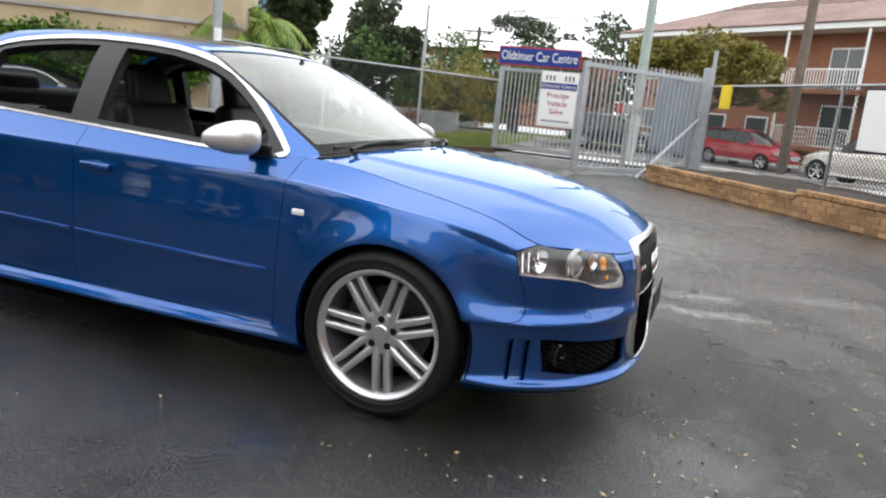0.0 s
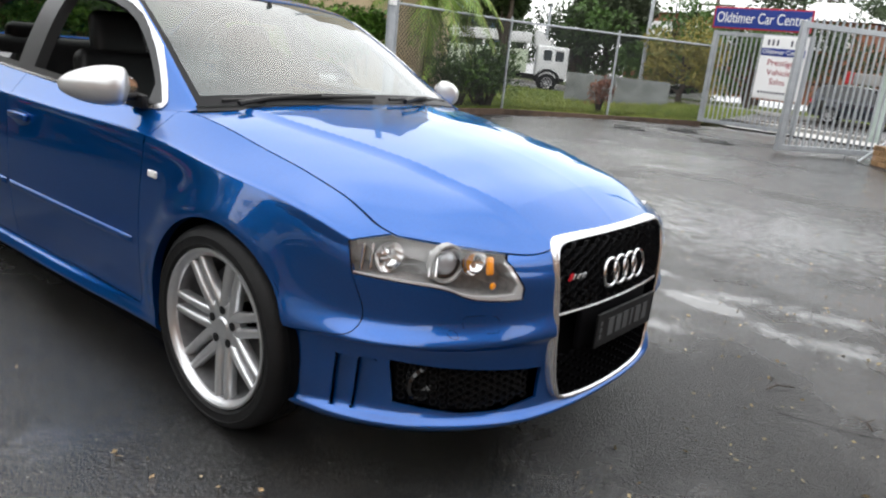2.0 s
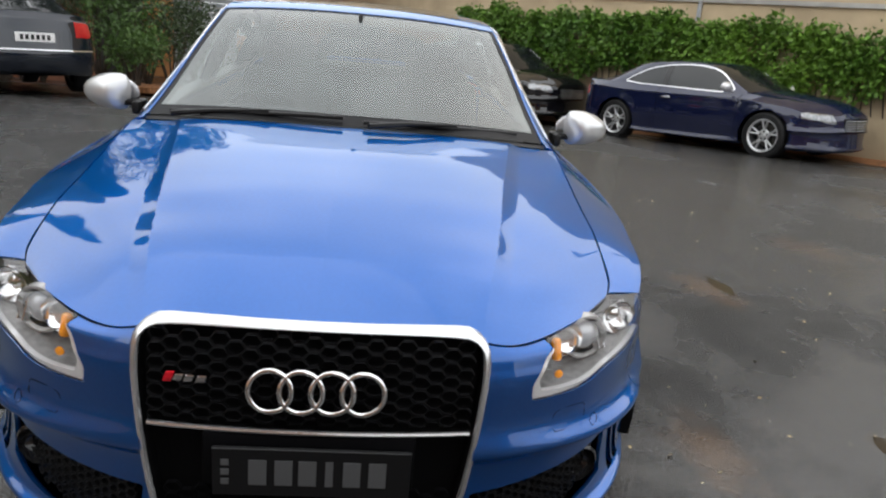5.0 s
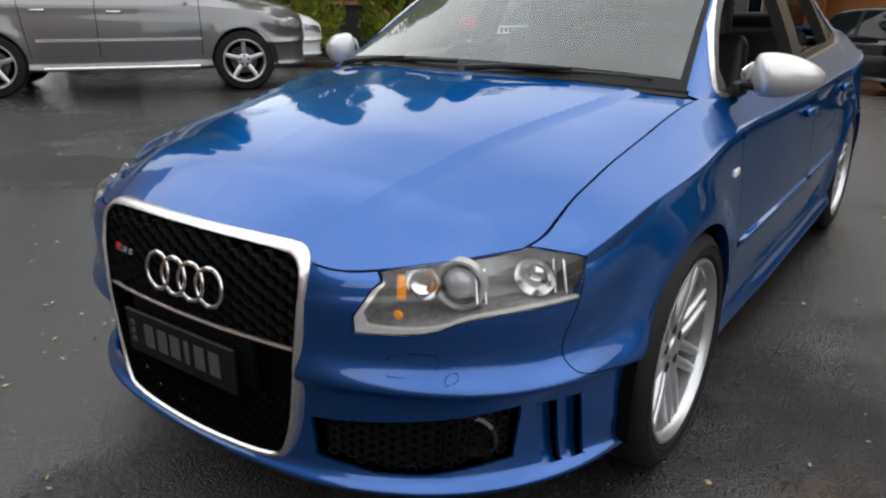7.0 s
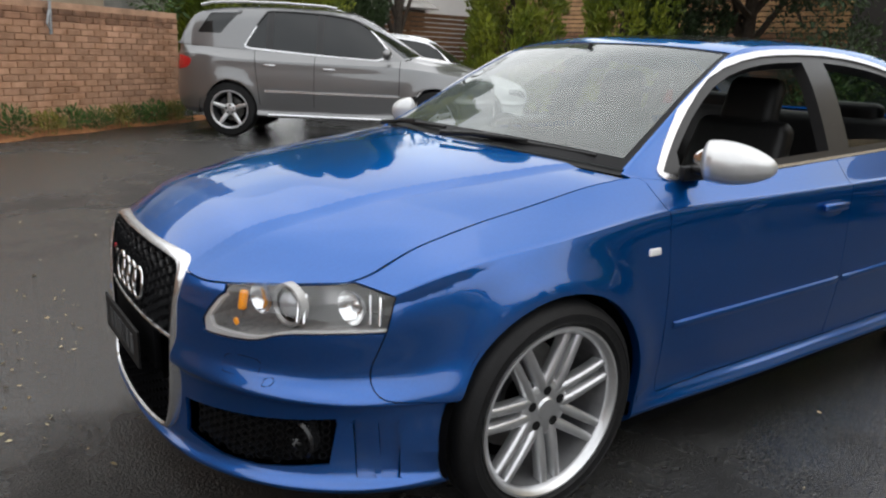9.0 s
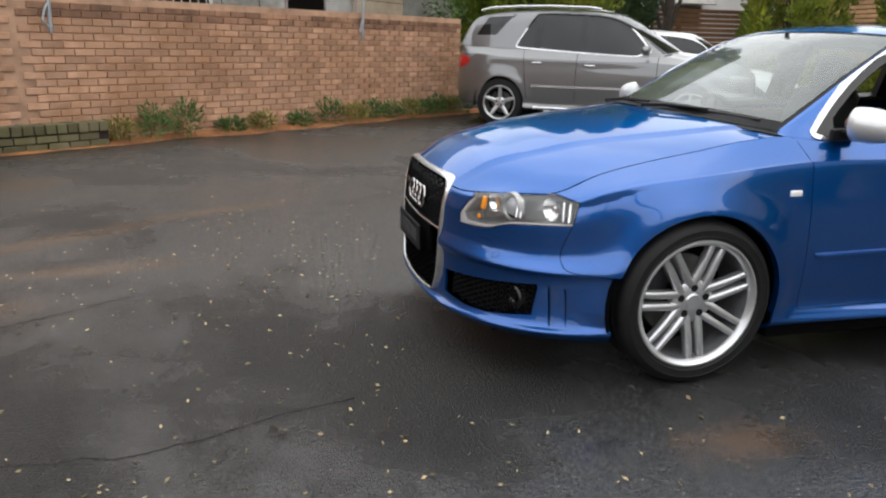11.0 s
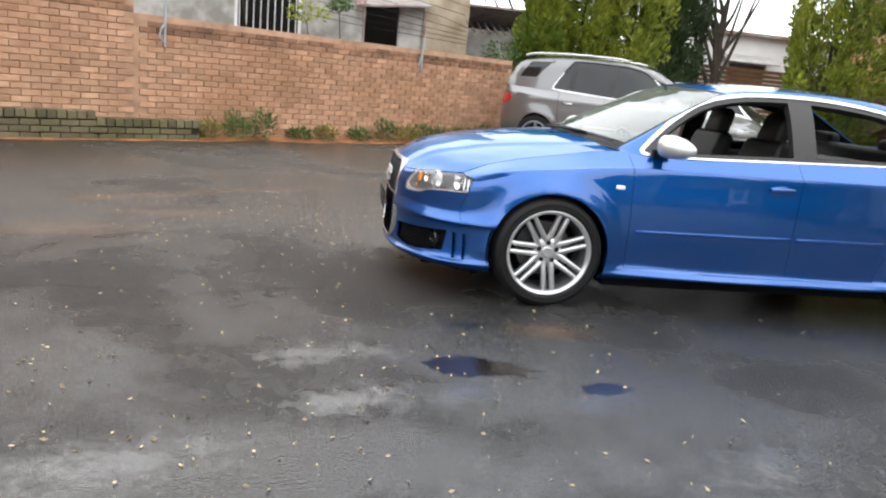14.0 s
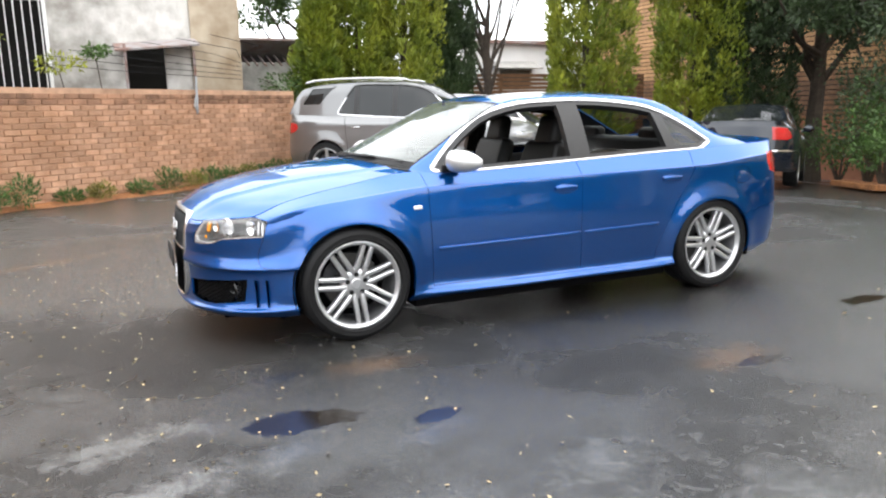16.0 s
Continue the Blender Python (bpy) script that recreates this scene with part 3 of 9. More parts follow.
FOG = chaikin([(S_(0.880, 0.370), 0.262), (S_(0.880, 0.370), 0.262), (S_(0.880, 0.360), 0.356), (S_(0.880, 0.360), 0.356), (S_(0.60, 0.757), 0.392), (S_(0.60, 0.757), 0.392), (S_(0.617, 0.74), 0.268), (S_(0.617, 0.74), 0.268), (S_(0.80, 0.55), 0.236)], 1)
STR = [chaikin([(S_(0.565, 0.79) + k * 0.066, 0.236), (S_(0.565, 0.79) + k * 0.066 - 0.012, 0.386), (S_(0.565, 0.79) + k * 0.066 + 0.042, 0.386), (S_(0.565, 0.79) + k * 0.066 + 0.050, 0.236)], 0) for k in (0, 1)]
GR = [(0, 0.745), (0.30, 0.743), (0.345, 0.728), (0.366, 0.69), (0.352, 0.52), (0.332, 0.36), (0.305, 0.265), (0.27, 0.233), (0, 0.222)]
GRILLE = [(y, z) for y, z in GR] + [(-y, z) for y, z in GR[::-1][1:-1]]
WING = [(-0.6, 0.30), (0.30, 0.30), (0.30, 0.452)] + chaikin([(0.40, 0.454), (0.50, 0.462), (0.532, 0.478), (0.532, 0.535), (0.515, 0.585), (0.497, 0.640)], 3, closed=False) + [(0.46, 0.70), (0.43, 0.72), (0.43, 1.1), (-0.6, 1.1)]
FLAP = chaikin([(-2.83, 0.74), (-2.83, 0.86), (-2.99, 0.86), (-2.99, 0.74)], 2)
TAIL = chaikin([(-3.28, 0.78), (-3.20, 0.90), (-3.25, 0.955), (-3.75, 0.955), (-3.75, 0.78)], 1)


def xz(p):
    return p[:, [0, 2]]


def blue_body():
    sk = Skin(F.band, np.linspace(0, 16, 289), np.linspace(0, 10, 91))
    far = 9.0
    front = lambda p: p[:, 0] > 0.2
    sz = lambda uv, p: np.stack([F.arc_of(uv), p[:, 2]], 1)
    hl = lambda uv, p: np.where(front(p), poly_sd(sz(uv, p), HL), far)
    fog = lambda uv, p: np.where(front(p), poly_sd(sz(uv, p), FOG), far)
    strk = [lambda uv, p, q=q: np.where(front(p), poly_sd(sz(uv, p), q), far) for q in STR]
    gr = lambda uv, p: np.where(front(p), poly_sd(p[:, 1:], GRILLE), far)
    arch = [lambda uv, p, a=a: np.where(np.abs(p[:, 1]) > 0.5, np.hypot(p[:, 0] - a[0], p[:, 2] - a[1]) - a[2], far) for a in F.arches]
    fdx = lambda z: np.interp(z, [0.26, 0.30, 0.62, 0.93, 0.955], [-0.482, -0.478, -0.468, -0.455, -0.415])
    bdx = lambda z: np.interp(z, [0.26, 0.55, 0.85, 0.985], [-1.535, -1.52, -1.535, -1.535])
    rdx = lambda z: np.interp(z, [0.26, 0.33, 0.46, 0.61, 0.83, 0.93, 1.02], [-2.145, -2.155, -2.20, -2.29, -2.44, -2.475, -2.50])
    slz = lambda x: np.interp(x, [-2.145, -1.535, -0.482], [0.262, 0.258, 0.263])
    w = 0.0015
    wing = lambda uv, p: np.where(np.abs(p[:, 1]) > 0.3, poly_sd(xz(p), WING), far)
    signed = [(lambda uv, p: p[:, 0] - fdx(p[:, 2])), (lambda uv, p: p[:, 0] - bdx(p[:, 2])), (lambda uv, p: p[:, 0] - rdx(p[:, 2]) * 1.0),
              (lambda uv, p: p[:, 2] - slz(p[:, 0])), wing, (lambda uv, p: p[:, 2] - np.interp(-p[:, 0], [2.93, 3.2, 3.45, 3.7], [0.52, 0.56, 0.575, 0.575])),
              (lambda uv, p: np.where(p[:, 1] > 0.5, poly_sd(xz(p), FLAP), far))]
    seams = []
    for f in signed:
        seams += [(lambda uv, p, f=f: f(uv, p) - w), (lambda uv, p, f=f: f(uv, p) + w)]
    tail = lambda uv, p: np.where(p[:, 0] < -3, poly_sd(xz(p), TAIL), far)
    hlgap = lambda uv, p: hl(uv, p) - 0.0035
    hlin = lambda uv, p: np.where(front(p), poly_sd(sz(uv, p), HL_IN), far)
    allf = [hl, hlin, hlgap, fog, *strk, gr, *arch, *seams, tail]
    for f in allf:
        sk.cut(f)
    sk.done()
    uv, p = sk.cuv, sk.cpos
    neg = lambda f: f(uv, p) < 0
    used = np.zeros(len(p), bool)
    cls = {}

    def claim(name, m):
        m = m & ~used
        cls[name] = m
        used[:] |= m

    claim("void", neg(gr) | neg(arch[0]) | neg(arch[1]))
    claim("lens", neg(hl))
    cls["bezel"] = neg(hl) & ~neg(hlin)
    claim("lensgap", neg(hlgap))
    claim("fog", neg(fog))
    claim("strake", neg(strk[0]) | neg(strk[1]))
    near = [np.abs(f(uv, p)) < w for f in signed]
    x, z = p[:, 0], p[:, 2]
    door_z = z > slz(x)
    g = (near[0] | near[1] | near[2]) & door_z | near[3] & (x < -0.48) & (x > -2.147) | near[4] & (x > 0.2) & (z < 0.636) | near[5] & (x < -2.9) | near[6]
    claim("gap", g)
    claim("tail", neg(tail))
    fd, bd, rd, sill = fdx(z), bdx(z), rdx(z), slz(x)
    below = (z < sill) & (x < -0.3) & (x > -2.4)
    claim("sill", below)
    claim("door_front", (x < fd) & (x > bd))
    claim("door_rear", (x < bd) & (x > rd))
    claim("fender_front", wing(uv, p) < 0)
    claim("bumper_front", (x > 0.2) & (wing(uv, p) > 0))
    cls["fender"] = cls.pop("fender_front") | ((x > -0.6) & ~used)
    used[:] |= cls["fender"]
    claim("bumper_rear", (x < -2.8) & (z < np.interp(-x, [2.93, 3.2, 3.45, 3.7], [0.52, 0.56, 0.575, 0.575])))
    claim("quarter", x < 0)
    return sk, cls


def lamp_housing(hd, mir):
    """The grey bowl behind a headlamp lens: side walls along its outline and a back wall."""
    rim = []
    vs = np.linspace(3, 10, 141)
    for arc, z in HL:
        u = np.interp(arc, F.arc, F.fine)
        col = F.band.at(np.stack([np.full(141, u), vs], 1))
        k = int(np.argmin(np.abs(col[:, 2] - z)))
        rim.append(Vector(col[k]))
    c = sum(rim, Vector()) / len(rim)
    bm = bmesh.new()
    fl = -1 if mir else 1
    at = lambda p: bm.verts.new((p.x, p.y * fl, p.z))
    front = [at(p + Vector((-0.006, -0.003, 0))) for p in rim]
    back = [at(c + (p - c) * 0.93 + Vector((-0.098, -0.045, 0))) for p in rim]
    n = len(rim)
    for i in range(n):
        j = (i + 1) % n
        if (rim[i] - rim[j]).length > 1e-5:
            bm.faces.new((front[i], front[j], back[j], back[i]))
    mid = bm.verts.new((c.x - 0.10, (c.y - 0.045) * fl, c.z))
    for i in range(n):
        if (rim[i] - rim[(i + 1) % n]).length > 1e-5:
            bm.faces.new((back[i], back[(i + 1) % n], mid))
    part("bucket", bm, M_HLBOWL, hd, "grey silvered lamp bowl", smooth=True)


def blue_doors_and_panels():
    sk, cls = blue_body()
    names = {}
    for mir in (False, True):
        put = lambda c, n, m, par, lab="", **k: sk.take(cls[c], n, m, par, lab, mirror=mir, **k)
        names["f", mir] = put("door_front", "front_door", M_BLUE, blue, "blue front door with its window wound down", flange=0.02)
        names["r", mir] = put("door_rear", "rear_door", M_BLUE, blue, "blue rear door with its window mostly down", flange=0.02)
        put("fender", "front_fender", M_BLUE, blue, flange=0.03)
        put("quarter", "rear_quarter_panel", M_BLUE, blue, flange=0.03)
        put("sill", "side_skirt", M_BLUE, blue)
        names["b", mir] = put("bumper_front", "front_bumper_side", M_BLUE, blue, flange=0.012)
        put("bumper_rear", "rear_bumper_side", M_BLUE, blue)
        put("gap", "panel_gap", M_GAP, blue, push=-0.006, flange=0)
        put("lensgap", "headlight_seal", M_GAP, blue, push=-0.004, flange=0)
        put("tail", "tail_light", M_RED, blue, "red rear lamp")
        hd = new("headlight")
        hd.parent = blue
        hd["label"] = "clear glass headlamp with a projector and amber indicator"
        names["h", mir] = hd
        ln = put("lens", "lens", M_LENS, hd, "clear lens", push=0.001, flange=0.004)
        ln.visible_shadow = False
        lamp_housing(hd, mir)
        put("bezel", "bright_bezel", M_HLTRIM, hd, "bright silver surround", push=-0.006, flange=0.012)
        put("fog", "fog_grille_back", M_GAP, names["b", mir], push=-0.05, flange=-0.042)
        put("strake", "strake_recess", M_BLUE, names["b", mir], push=-0.034, flange=-0.033)
    return names


M_HLTRIM = mat("bright_lamp_trim", (0.86, 0.86, 0.86), 0.22, 0.5)
M_HONEY = mat("honeycomb_black", (0.012, 0.012, 0.013), 0.22, spec=0.6)
M_HLBOWL = mat("lamp_bowl", (0.36, 0.355, 0.35), 0.25, 0.35, vary=0.25, scale=60, obj=True)
M_RIM_DARK = mat("dark_wheel", (0.30, 0.31, 0.33), 0.3, 0.75, vary=0.06, scale=40, obj=True)
BP = blue_doors_and_panels()


def blue_top():
    # bonnet
    sk = Skin(F.hood, np.linspace(0, 5, 131), np.linspace(0, 11, 133))
    sk.cut(lambda uv, p: uv[:, 0] - 4.962)
    sk.cut(lambda uv, p: uv[:, 1] - 0.05)
    sk.cut(lambda uv, p: uv[:, 0] - 4.90)
    sk.cut(lambda uv, p: uv[:, 1] - 0.12)
    sk.done()
    m = (sk.cuv[:, 0] < 4.962) & (sk.cuv[:, 1] > 0.05)
    rim = (sk.cuv[:, 0] > 4.90) | (sk.cuv[:, 1] < 0.12)
    hood = new("bonnet")
    hood.parent = blue
    hood["label"] = "long blue bonnet with two raised creases"
    for mir in (False, True):
        sk.take(m, "bonnet_half", M_BLUE, hood, mirror=mir, flange=0.010)
        sk.take(rim, "bonnet_seal", M_GAP, hood, "black rubber seal in the bonnet gap", mirror=mir, push=-0.011, flange=0)
    # glass and roof
    sk = Skin(F.roof, np.linspace(0, 4, 65), np.linspace(0, 12, 169))
    ws = lambda uv, p: np.maximum(np.maximum(uv[:, 0] - 3.93, 0.10 - uv[:, 1]), uv[:, 1] - 2.93)
    frit = lambda uv, p: np.maximum(np.maximum(uv[:, 0] - 3.70, 0.36 - uv[:, 1]), uv[:, 1] - 2.86)
    rw = lambda uv, p: np.maximum(np.maximum(uv[:, 0] - 3.85, 7.08 - uv[:, 1]), uv[:, 1] - 9.85)
    sun_roof = lambda uv, p: np.maximum(np.maximum(uv[:, 0] - 2.6, 3.35 - uv[:, 1]), uv[:, 1] - 4.75)
    trunk = lambda uv, p: uv[:, 1] - 10.02
    cowl = lambda uv, p: uv[:, 1] - 0.10
    cutgap = lambda uv, p: np.abs(uv[:, 1] - 10.02) - 0.012
    for f in (ws, frit, rw, sun_roof, trunk, cowl, cutgap):
        sk.cut(f)
    sk.done()
    uv, p = sk.cuv, sk.cpos
    neg = lambda f: f(uv, p) < 0
    wsg = neg(ws) & neg(frit)
    wsf = neg(ws) & ~neg(frit)
    rest = ~neg(ws) & ~neg(rw) & ~neg(sun_roof) & (uv[:, 1] > 0.10)
    windscreen = new("windscreen")
    windscreen.parent = blue
    windscreen["label"] = "laminated windscreen reflecting the pale sky"
    roof = new("roof")
    roof.parent = blue
    for mir in (False, True):
        g = sk.take(wsg, "glass", M_WINDSCREEN, windscreen, mirror=mir, push=-0.003, flange=0)
        g.visible_shadow = False
        sk.take(wsf, "black_border", M_FRIT, windscreen, mirror=mir, push=-0.003, flange=0)
        g = sk.take(neg(rw), "rear_window", M_SIDEGLASS, blue, mirror=mir, push=-0.003, flange=0)
        g.visible_shadow = False
        sk.take(neg(sun_roof), "sunroof", M_GLOSSBLACK, roof, "dark glass sunroof", mirror=mir, push=0.001)
        sk.take(rest & (uv[:, 1] < 10.0), "roof_skin", M_BLUE, roof, mirror=mir)
        sk.take((uv[:, 1] > 10.032), "boot_lid", M_BLUE, blue, mirror=mir)
        sk.take(uv[:, 1] < 0.10, "cowl_panel", M_BLACK, blue, mirror=mir, push=-0.008)
        sk.take(rest & (uv[:, 1] < 7.1) & (uv[:, 1] > 2.9), "headliner", M_LINER, roof, mirror=mir, push=-0.012, flange=0)
        sk.take(rest & (uv[:, 1] >= 7.1) & (uv[:, 1] < 10.0), "rear_lining", M_LINER, roof, mirror=mir, push=-0.012, flange=0)


M_FRIT = mat("windscreen_border", (0.006, 0.006, 0.007), 0.45, spec=0.15)
blue_top()

WIN = chaikin([(-0.515, 0.925), (-0.63, 1.035), (-0.79, 1.165), (-0.96, 1.266), (-1.16, 1.318), (-1.40, 1.338), (-1.75, 1.342), (-2.10, 1.312), (-2.30, 1.272), (-2.52, 1.17), (-2.76, 1.005), (-2.08, 0.988), (-1.53, 0.967), (-0.93, 0.943)], 1)


def blue_side():
    sk = Skin(F.side, np.linspace(0, 10, 181), np.linspace(0, 4, 49))
    sd = lambda p: poly_sd(xz(p), WIN)
    bar = lambda p: np.abs(p[:, 0] - np.interp(p[:, 2], [0.95, 1.34], [-1.585, -1.575])) - 0.078
    post = lambda p: np.abs(p[:, 0] - np.interp(p[:, 2], [0.98, 1.29], [-2.36, -2.30])) - 0.045
    fs = [lambda uv, p: sd(p) - 0.019, lambda uv, p: sd(p), lambda uv, p: sd(p) + 0.024, lambda uv, p: bar(p), lambda uv, p: post(p), lambda uv, p: np.abs(p[:, 0] + 1.585) - 0.0015,
          lambda uv, p: p[:, 2] - np.interp(p[:, 0], [-2.3, -1.9, -1.66], [0.995, 1.022, 1.03])]
    sail = lambda p: -(p[:, 0] + 0.625 + (p[:, 2] - 0.95) * 0.3)
    fs.append(lambda uv, p: sail(p))
    for f in fs:
        sk.cut(f)
    sk.done()
    p = sk.cpos
    d = sd(p)
    out, ring = d > 0.019, (d <= 0.019) & (d > 0)
    inner = d <= 0
    frame = inner & ((d > -0.024) | (bar(p) < 0) | ((post(p) < 0) & (p[:, 0] > -2.5)) | (sail(p) < 0))
    hole = inner & ~frame
    quarter = hole & (p[:, 0] < -2.33)
    lowglass = hole & (p[:, 0] < -1.6) & (p[:, 0] > -2.33) & (p[:, 2] < np.interp(p[:, 0], [-2.3, -1.9, -1.66], [0.995, 1.022, 1.03]))
    for mir in (False, True):
        sk.take(out, "roof_pillar", M_BLUE, blue, mirror=mir, flange=0.01)
        sk.take(out, "pillar_lining", M_FRAME, blue, mirror=mir, push=-0.012, flange=0)
        sk.take(ring, "window_trim", M_SILVER_TRIM, blue, "satin silver strip round the side windows", mirror=mir, push=0.004, flange=0.012)
        sk.take(frame & (p[:, 0] > -1.585), "window_frame", M_FRAME, BP["f", mir], "black window frame", mirror=mir, push=-0.004, flange=0.045)
        sk.take(frame & (p[:, 0] <= -1.585), "window_frame", M_FRAME, BP["r", mir], "black window frame", mirror=mir, push=-0.004, flange=0.045)
        g = sk.take(quarter, "quarter_glass", M_SIDEGLASS, BP["r", mir], "tinted fixed pane", mirror=mir, push=-0.008, flange=0)
        g.visible_shadow = False
        g = sk.take(lowglass, "lowered_pane", M_SIDEGLASS, BP["r", mir], "top edge of the lowered pane", mirror=mir, push=-0.014, flange=0.004)


M_FRAME = mat("window_frame_black", (0.02, 0.02, 0.021), 0.35, vary=0.1, scale=40)
blue_side()


def blue_details():
    for s, mir in ((1, False), (-1, True)):
        # rubbing strips on the doors
        for (x0, x1), par in (((-0.515, -1.515), BP["f", mir]), ((-1.545, -2.15), BP["r", mir])):
            bm = bmesh.new()
            rows = []
            for i in range(25):
                x = x0 + (x1 - x0) * i / 24
                z = 0.487 + (-x - 0.515) * 0.012
                p, n = F.spot(x, z, s)
                e = 0.3 if i in (0, 24) else 1.0
                rows.append([bm.verts.new((p.x, p.y + s * d * e, p.z + h)) for h, d in ((-0.014, -0.004), (-0.012, 0.009), (0.002, 0.015), (0.010, 0.012), (0.015, -0.004))])
            for a, b in zip(rows, rows[1:]):
                for j in range(4):
                    bm.faces.new((a[j], a[j + 1], b[j + 1], b[j]))
            part("rubbing_strip", bm, M_BLUE, par, smooth=True, angle=50)
        # door handles: scooped recess and pull bar
        for x, z, par in ((-1.40, 0.797, BP["f", mir]), (-2.255, 0.812, BP["r", mir])):
            p, n = F.spot(x, z, s)
            m = frame_on(p, n)
            bm = bmesh.new()
            bmesh.ops.create_uvsphere(bm, u_segments=24, v_segments=12, radius=1.0, matrix=m @ Matrix.Translation((0, -0.001, -0.008)) @ Matrix.Diagonal((0.088, 0.004, 0.034, 1)))
            part("handle_cup", bm, M_BLUE, par, smooth=True)
            bm = bmesh.new()
            add_box(bm, (0, 0, 0), (0.165, 0.02, 0.03), 0.009, segs=3)
            for v in bm.verts:
                v.co.y += 0.018 - 0.9 * v.co.x ** 2
            bmesh.ops.transform(bm, matrix=m, verts=bm.verts)
            part("door_handle", bm, M_BLUE, par, "body-coloured pull handle", smooth=True)
        # clear side indicator
        p, n = F.spot(-0.387, 0.742, s)
        bm = bmesh.new()
        add_box(bm, (0, 0.001, 0), (0.054, 0.012, 0.024), 0.006, segs=3)
        bmesh.ops.transform(bm, matrix=frame_on(p, n), verts=bm.verts)
        part("side_marker", bm, M_CLEAR, blue, "clear side indicator lamp", smooth=True)
        # door mirror
        mir_ob = new("door_mirror")
        mir_ob.parent = blue
        mir_ob["label"] = "satin silver door mirror on a dark stalk"
        bm = bmesh.new()
        bmesh.ops.create_uvsphere(bm, u_segments=40, v_segments=24, radius=1.0)
        for v in bm.verts:
            x, y, z = v.co
            t = (y + 1) / 2
            k = 1.0 - 0.30 * t**2
            v.co = (0.085 * x * k * (1.0 if x > 0 else 0.35), 0.115 * y, 0.070 * z * k - 0.012 * t + (0.008 if z > 0 else 0))
            if y < -0.45:
                v.co.y = 0.115 * (-0.45 - (abs(y) - 0.45) * 0.25)
        mm = pose(-0.668, 0.905, 1.0, 0, 0, 33) @ Matrix.Diagonal((1.1, 1.22, 0.98, 1))
        if s < 0:
            mm = Matrix.Diagonal((1, -1, 1, 1)) @ mm
        bmesh.ops.transform(bm, matrix=mm, verts=bm.verts)
        part("housing", bm, M_FLANGE, mir_ob, "satin silver shell", smooth=True, angle=60)
        bm = bmesh.new()
        bmesh.ops.create_uvsphere(bm, u_segments=30, v_segments=12, radius=1.0, matrix=Matrix.Diagonal((0.004, 0.088, 0.052, 1)))
        bmesh.ops.transform(bm, matrix=Matrix.Diagonal((1, s, 1, 1)) @ pose(-0.697, 0.905 - 0.018, 0.998, 0, 0, 33) @ Matrix.Diagonal((1.0, 1.22, 0.98, 1)), verts=bm.verts)
        part("mirror_glass", bm, M_CHROME, mir_ob, smooth=True)
        bm = bmesh.new()
        add_box(bm, (-0.645, s * 0.82, 0.965), (0.06, 0.08, 0.026), 0.01)
        add_box(bm, (-0.64, s * 0.80, 0.952), (0.12, 0.03, 0.05), 0.012)
        part("stalk", bm, M_BLACK, mir_ob, smooth=True)
        # headlamp inner parts
        hd = BP["h", mir]
        y0 = lambda y: s * y

        def lamp(name, y, z, r, back, prof, material, label=""):
            p, n = F.nose(y, z)
            n = Vector((1, 0.28 * (1 if y > 0 else -1), -0.05)).normalized()
            m = frame_on(p - n * back, n)
            bm = bmesh.new()
            add_lathe(bm, [(a * r, b * r) for a, b in prof], 40)
            bmesh.ops.transform(bm, matrix=m, verts=bm.verts)
            part(name, bm, material, hd, label, smooth=True)

        ring = [(0.74, -0.3), (0.80, 0.0), (0.9, 0.12), (1.0, 0.1), (1.02, -0.3)]
        lamp("projector_ring", y0(0.635), 0.668, 0.056, 0.060, ring, M_HLBOWL, "silvered projector ring")
        lamp("inner_ring", y0(0.635), 0.668, 0.045, 0.066, ring, M_BLACK)
        lamp("projector_lens", y0(0.635), 0.668, 0.037, 0.076, [(1.0, 0), (0.92, 0.35), (0.7, 0.62), (0.4, 0.78), (0.0, 0.84)], M_PROJ, "bulging projector lens")
        lamp("main_reflector", y0(0.745), 0.678, 0.044, 0.048, [(1.0, 0.1), (0.9, -0.15), (0.65, -0.5), (0.3, -0.75), (0.0, -0.8)], M_HLWHITE, "bright bowl reflector")
        lamp("bulb_cap", y0(0.745), 0.678, 0.018, 0.068, [(1.0, 0), (0.9, 0.5), (0.5, 0.8), (0, 0.85)], M_CHROME)
        p, n = F.nose(y0(0.548), 0.680)
        bm = bmesh.new()
        add_box(bm, (0, 0, 0), (0.02, 0.02, 0.052), 0.007, segs=3)
        bmesh.ops.transform(bm, matrix=frame_on(p - n * 0.034, n), verts=bm.verts)
        part("indicator", bm, M_AMBER, hd, "narrow amber indicator", smooth=True)
        lamp("indicator_bowl", y0(0.575), 0.678, 0.040, 0.05, [(1.0, 0.1), (0.9, -0.15), (0.65, -0.4), (0.3, -0.5), (0.0, -0.5)], M_HLWHITE)
        for yy in (0.690, 0.675, 0.785, 0.80):
            p, n = F.nose(y0(yy), 0.682)
            bm = bmesh.new()
            add_box(bm, (0, 0, 0), (0.008, 0.03, 0.075), 0.003)
            bmesh.ops.transform(bm, matrix=frame_on(p - n * 0.045, n), verts=bm.verts)
            part("divider", bm, M_CHROME, hd)
        lamp("side_light", y0(0.545), 0.620, 0.010, 0.025, [(1.0, 0), (0.95, 0.4), (0.6, 0.6), (0, 0.62)], M_AMBER, "small amber lamp")
        # fog lamp and mesh
        p, n = F.nose(y0(0.665), 0.318)
        nn = Vector((1, 0.35 * s, 0)).normalized()
        fm = frame_on(p - nn * 0.03, nn)
        bm = bmesh.new()
        add_lathe(bm, [(0.05, -0.02), (0.053, 0.01), (0.046, 0.016), (0.042, 0.0), (0.03, -0.012), (0.0, -0.016)], 36)
        bmesh.ops.transform(bm, matrix=fm, verts=bm.verts)
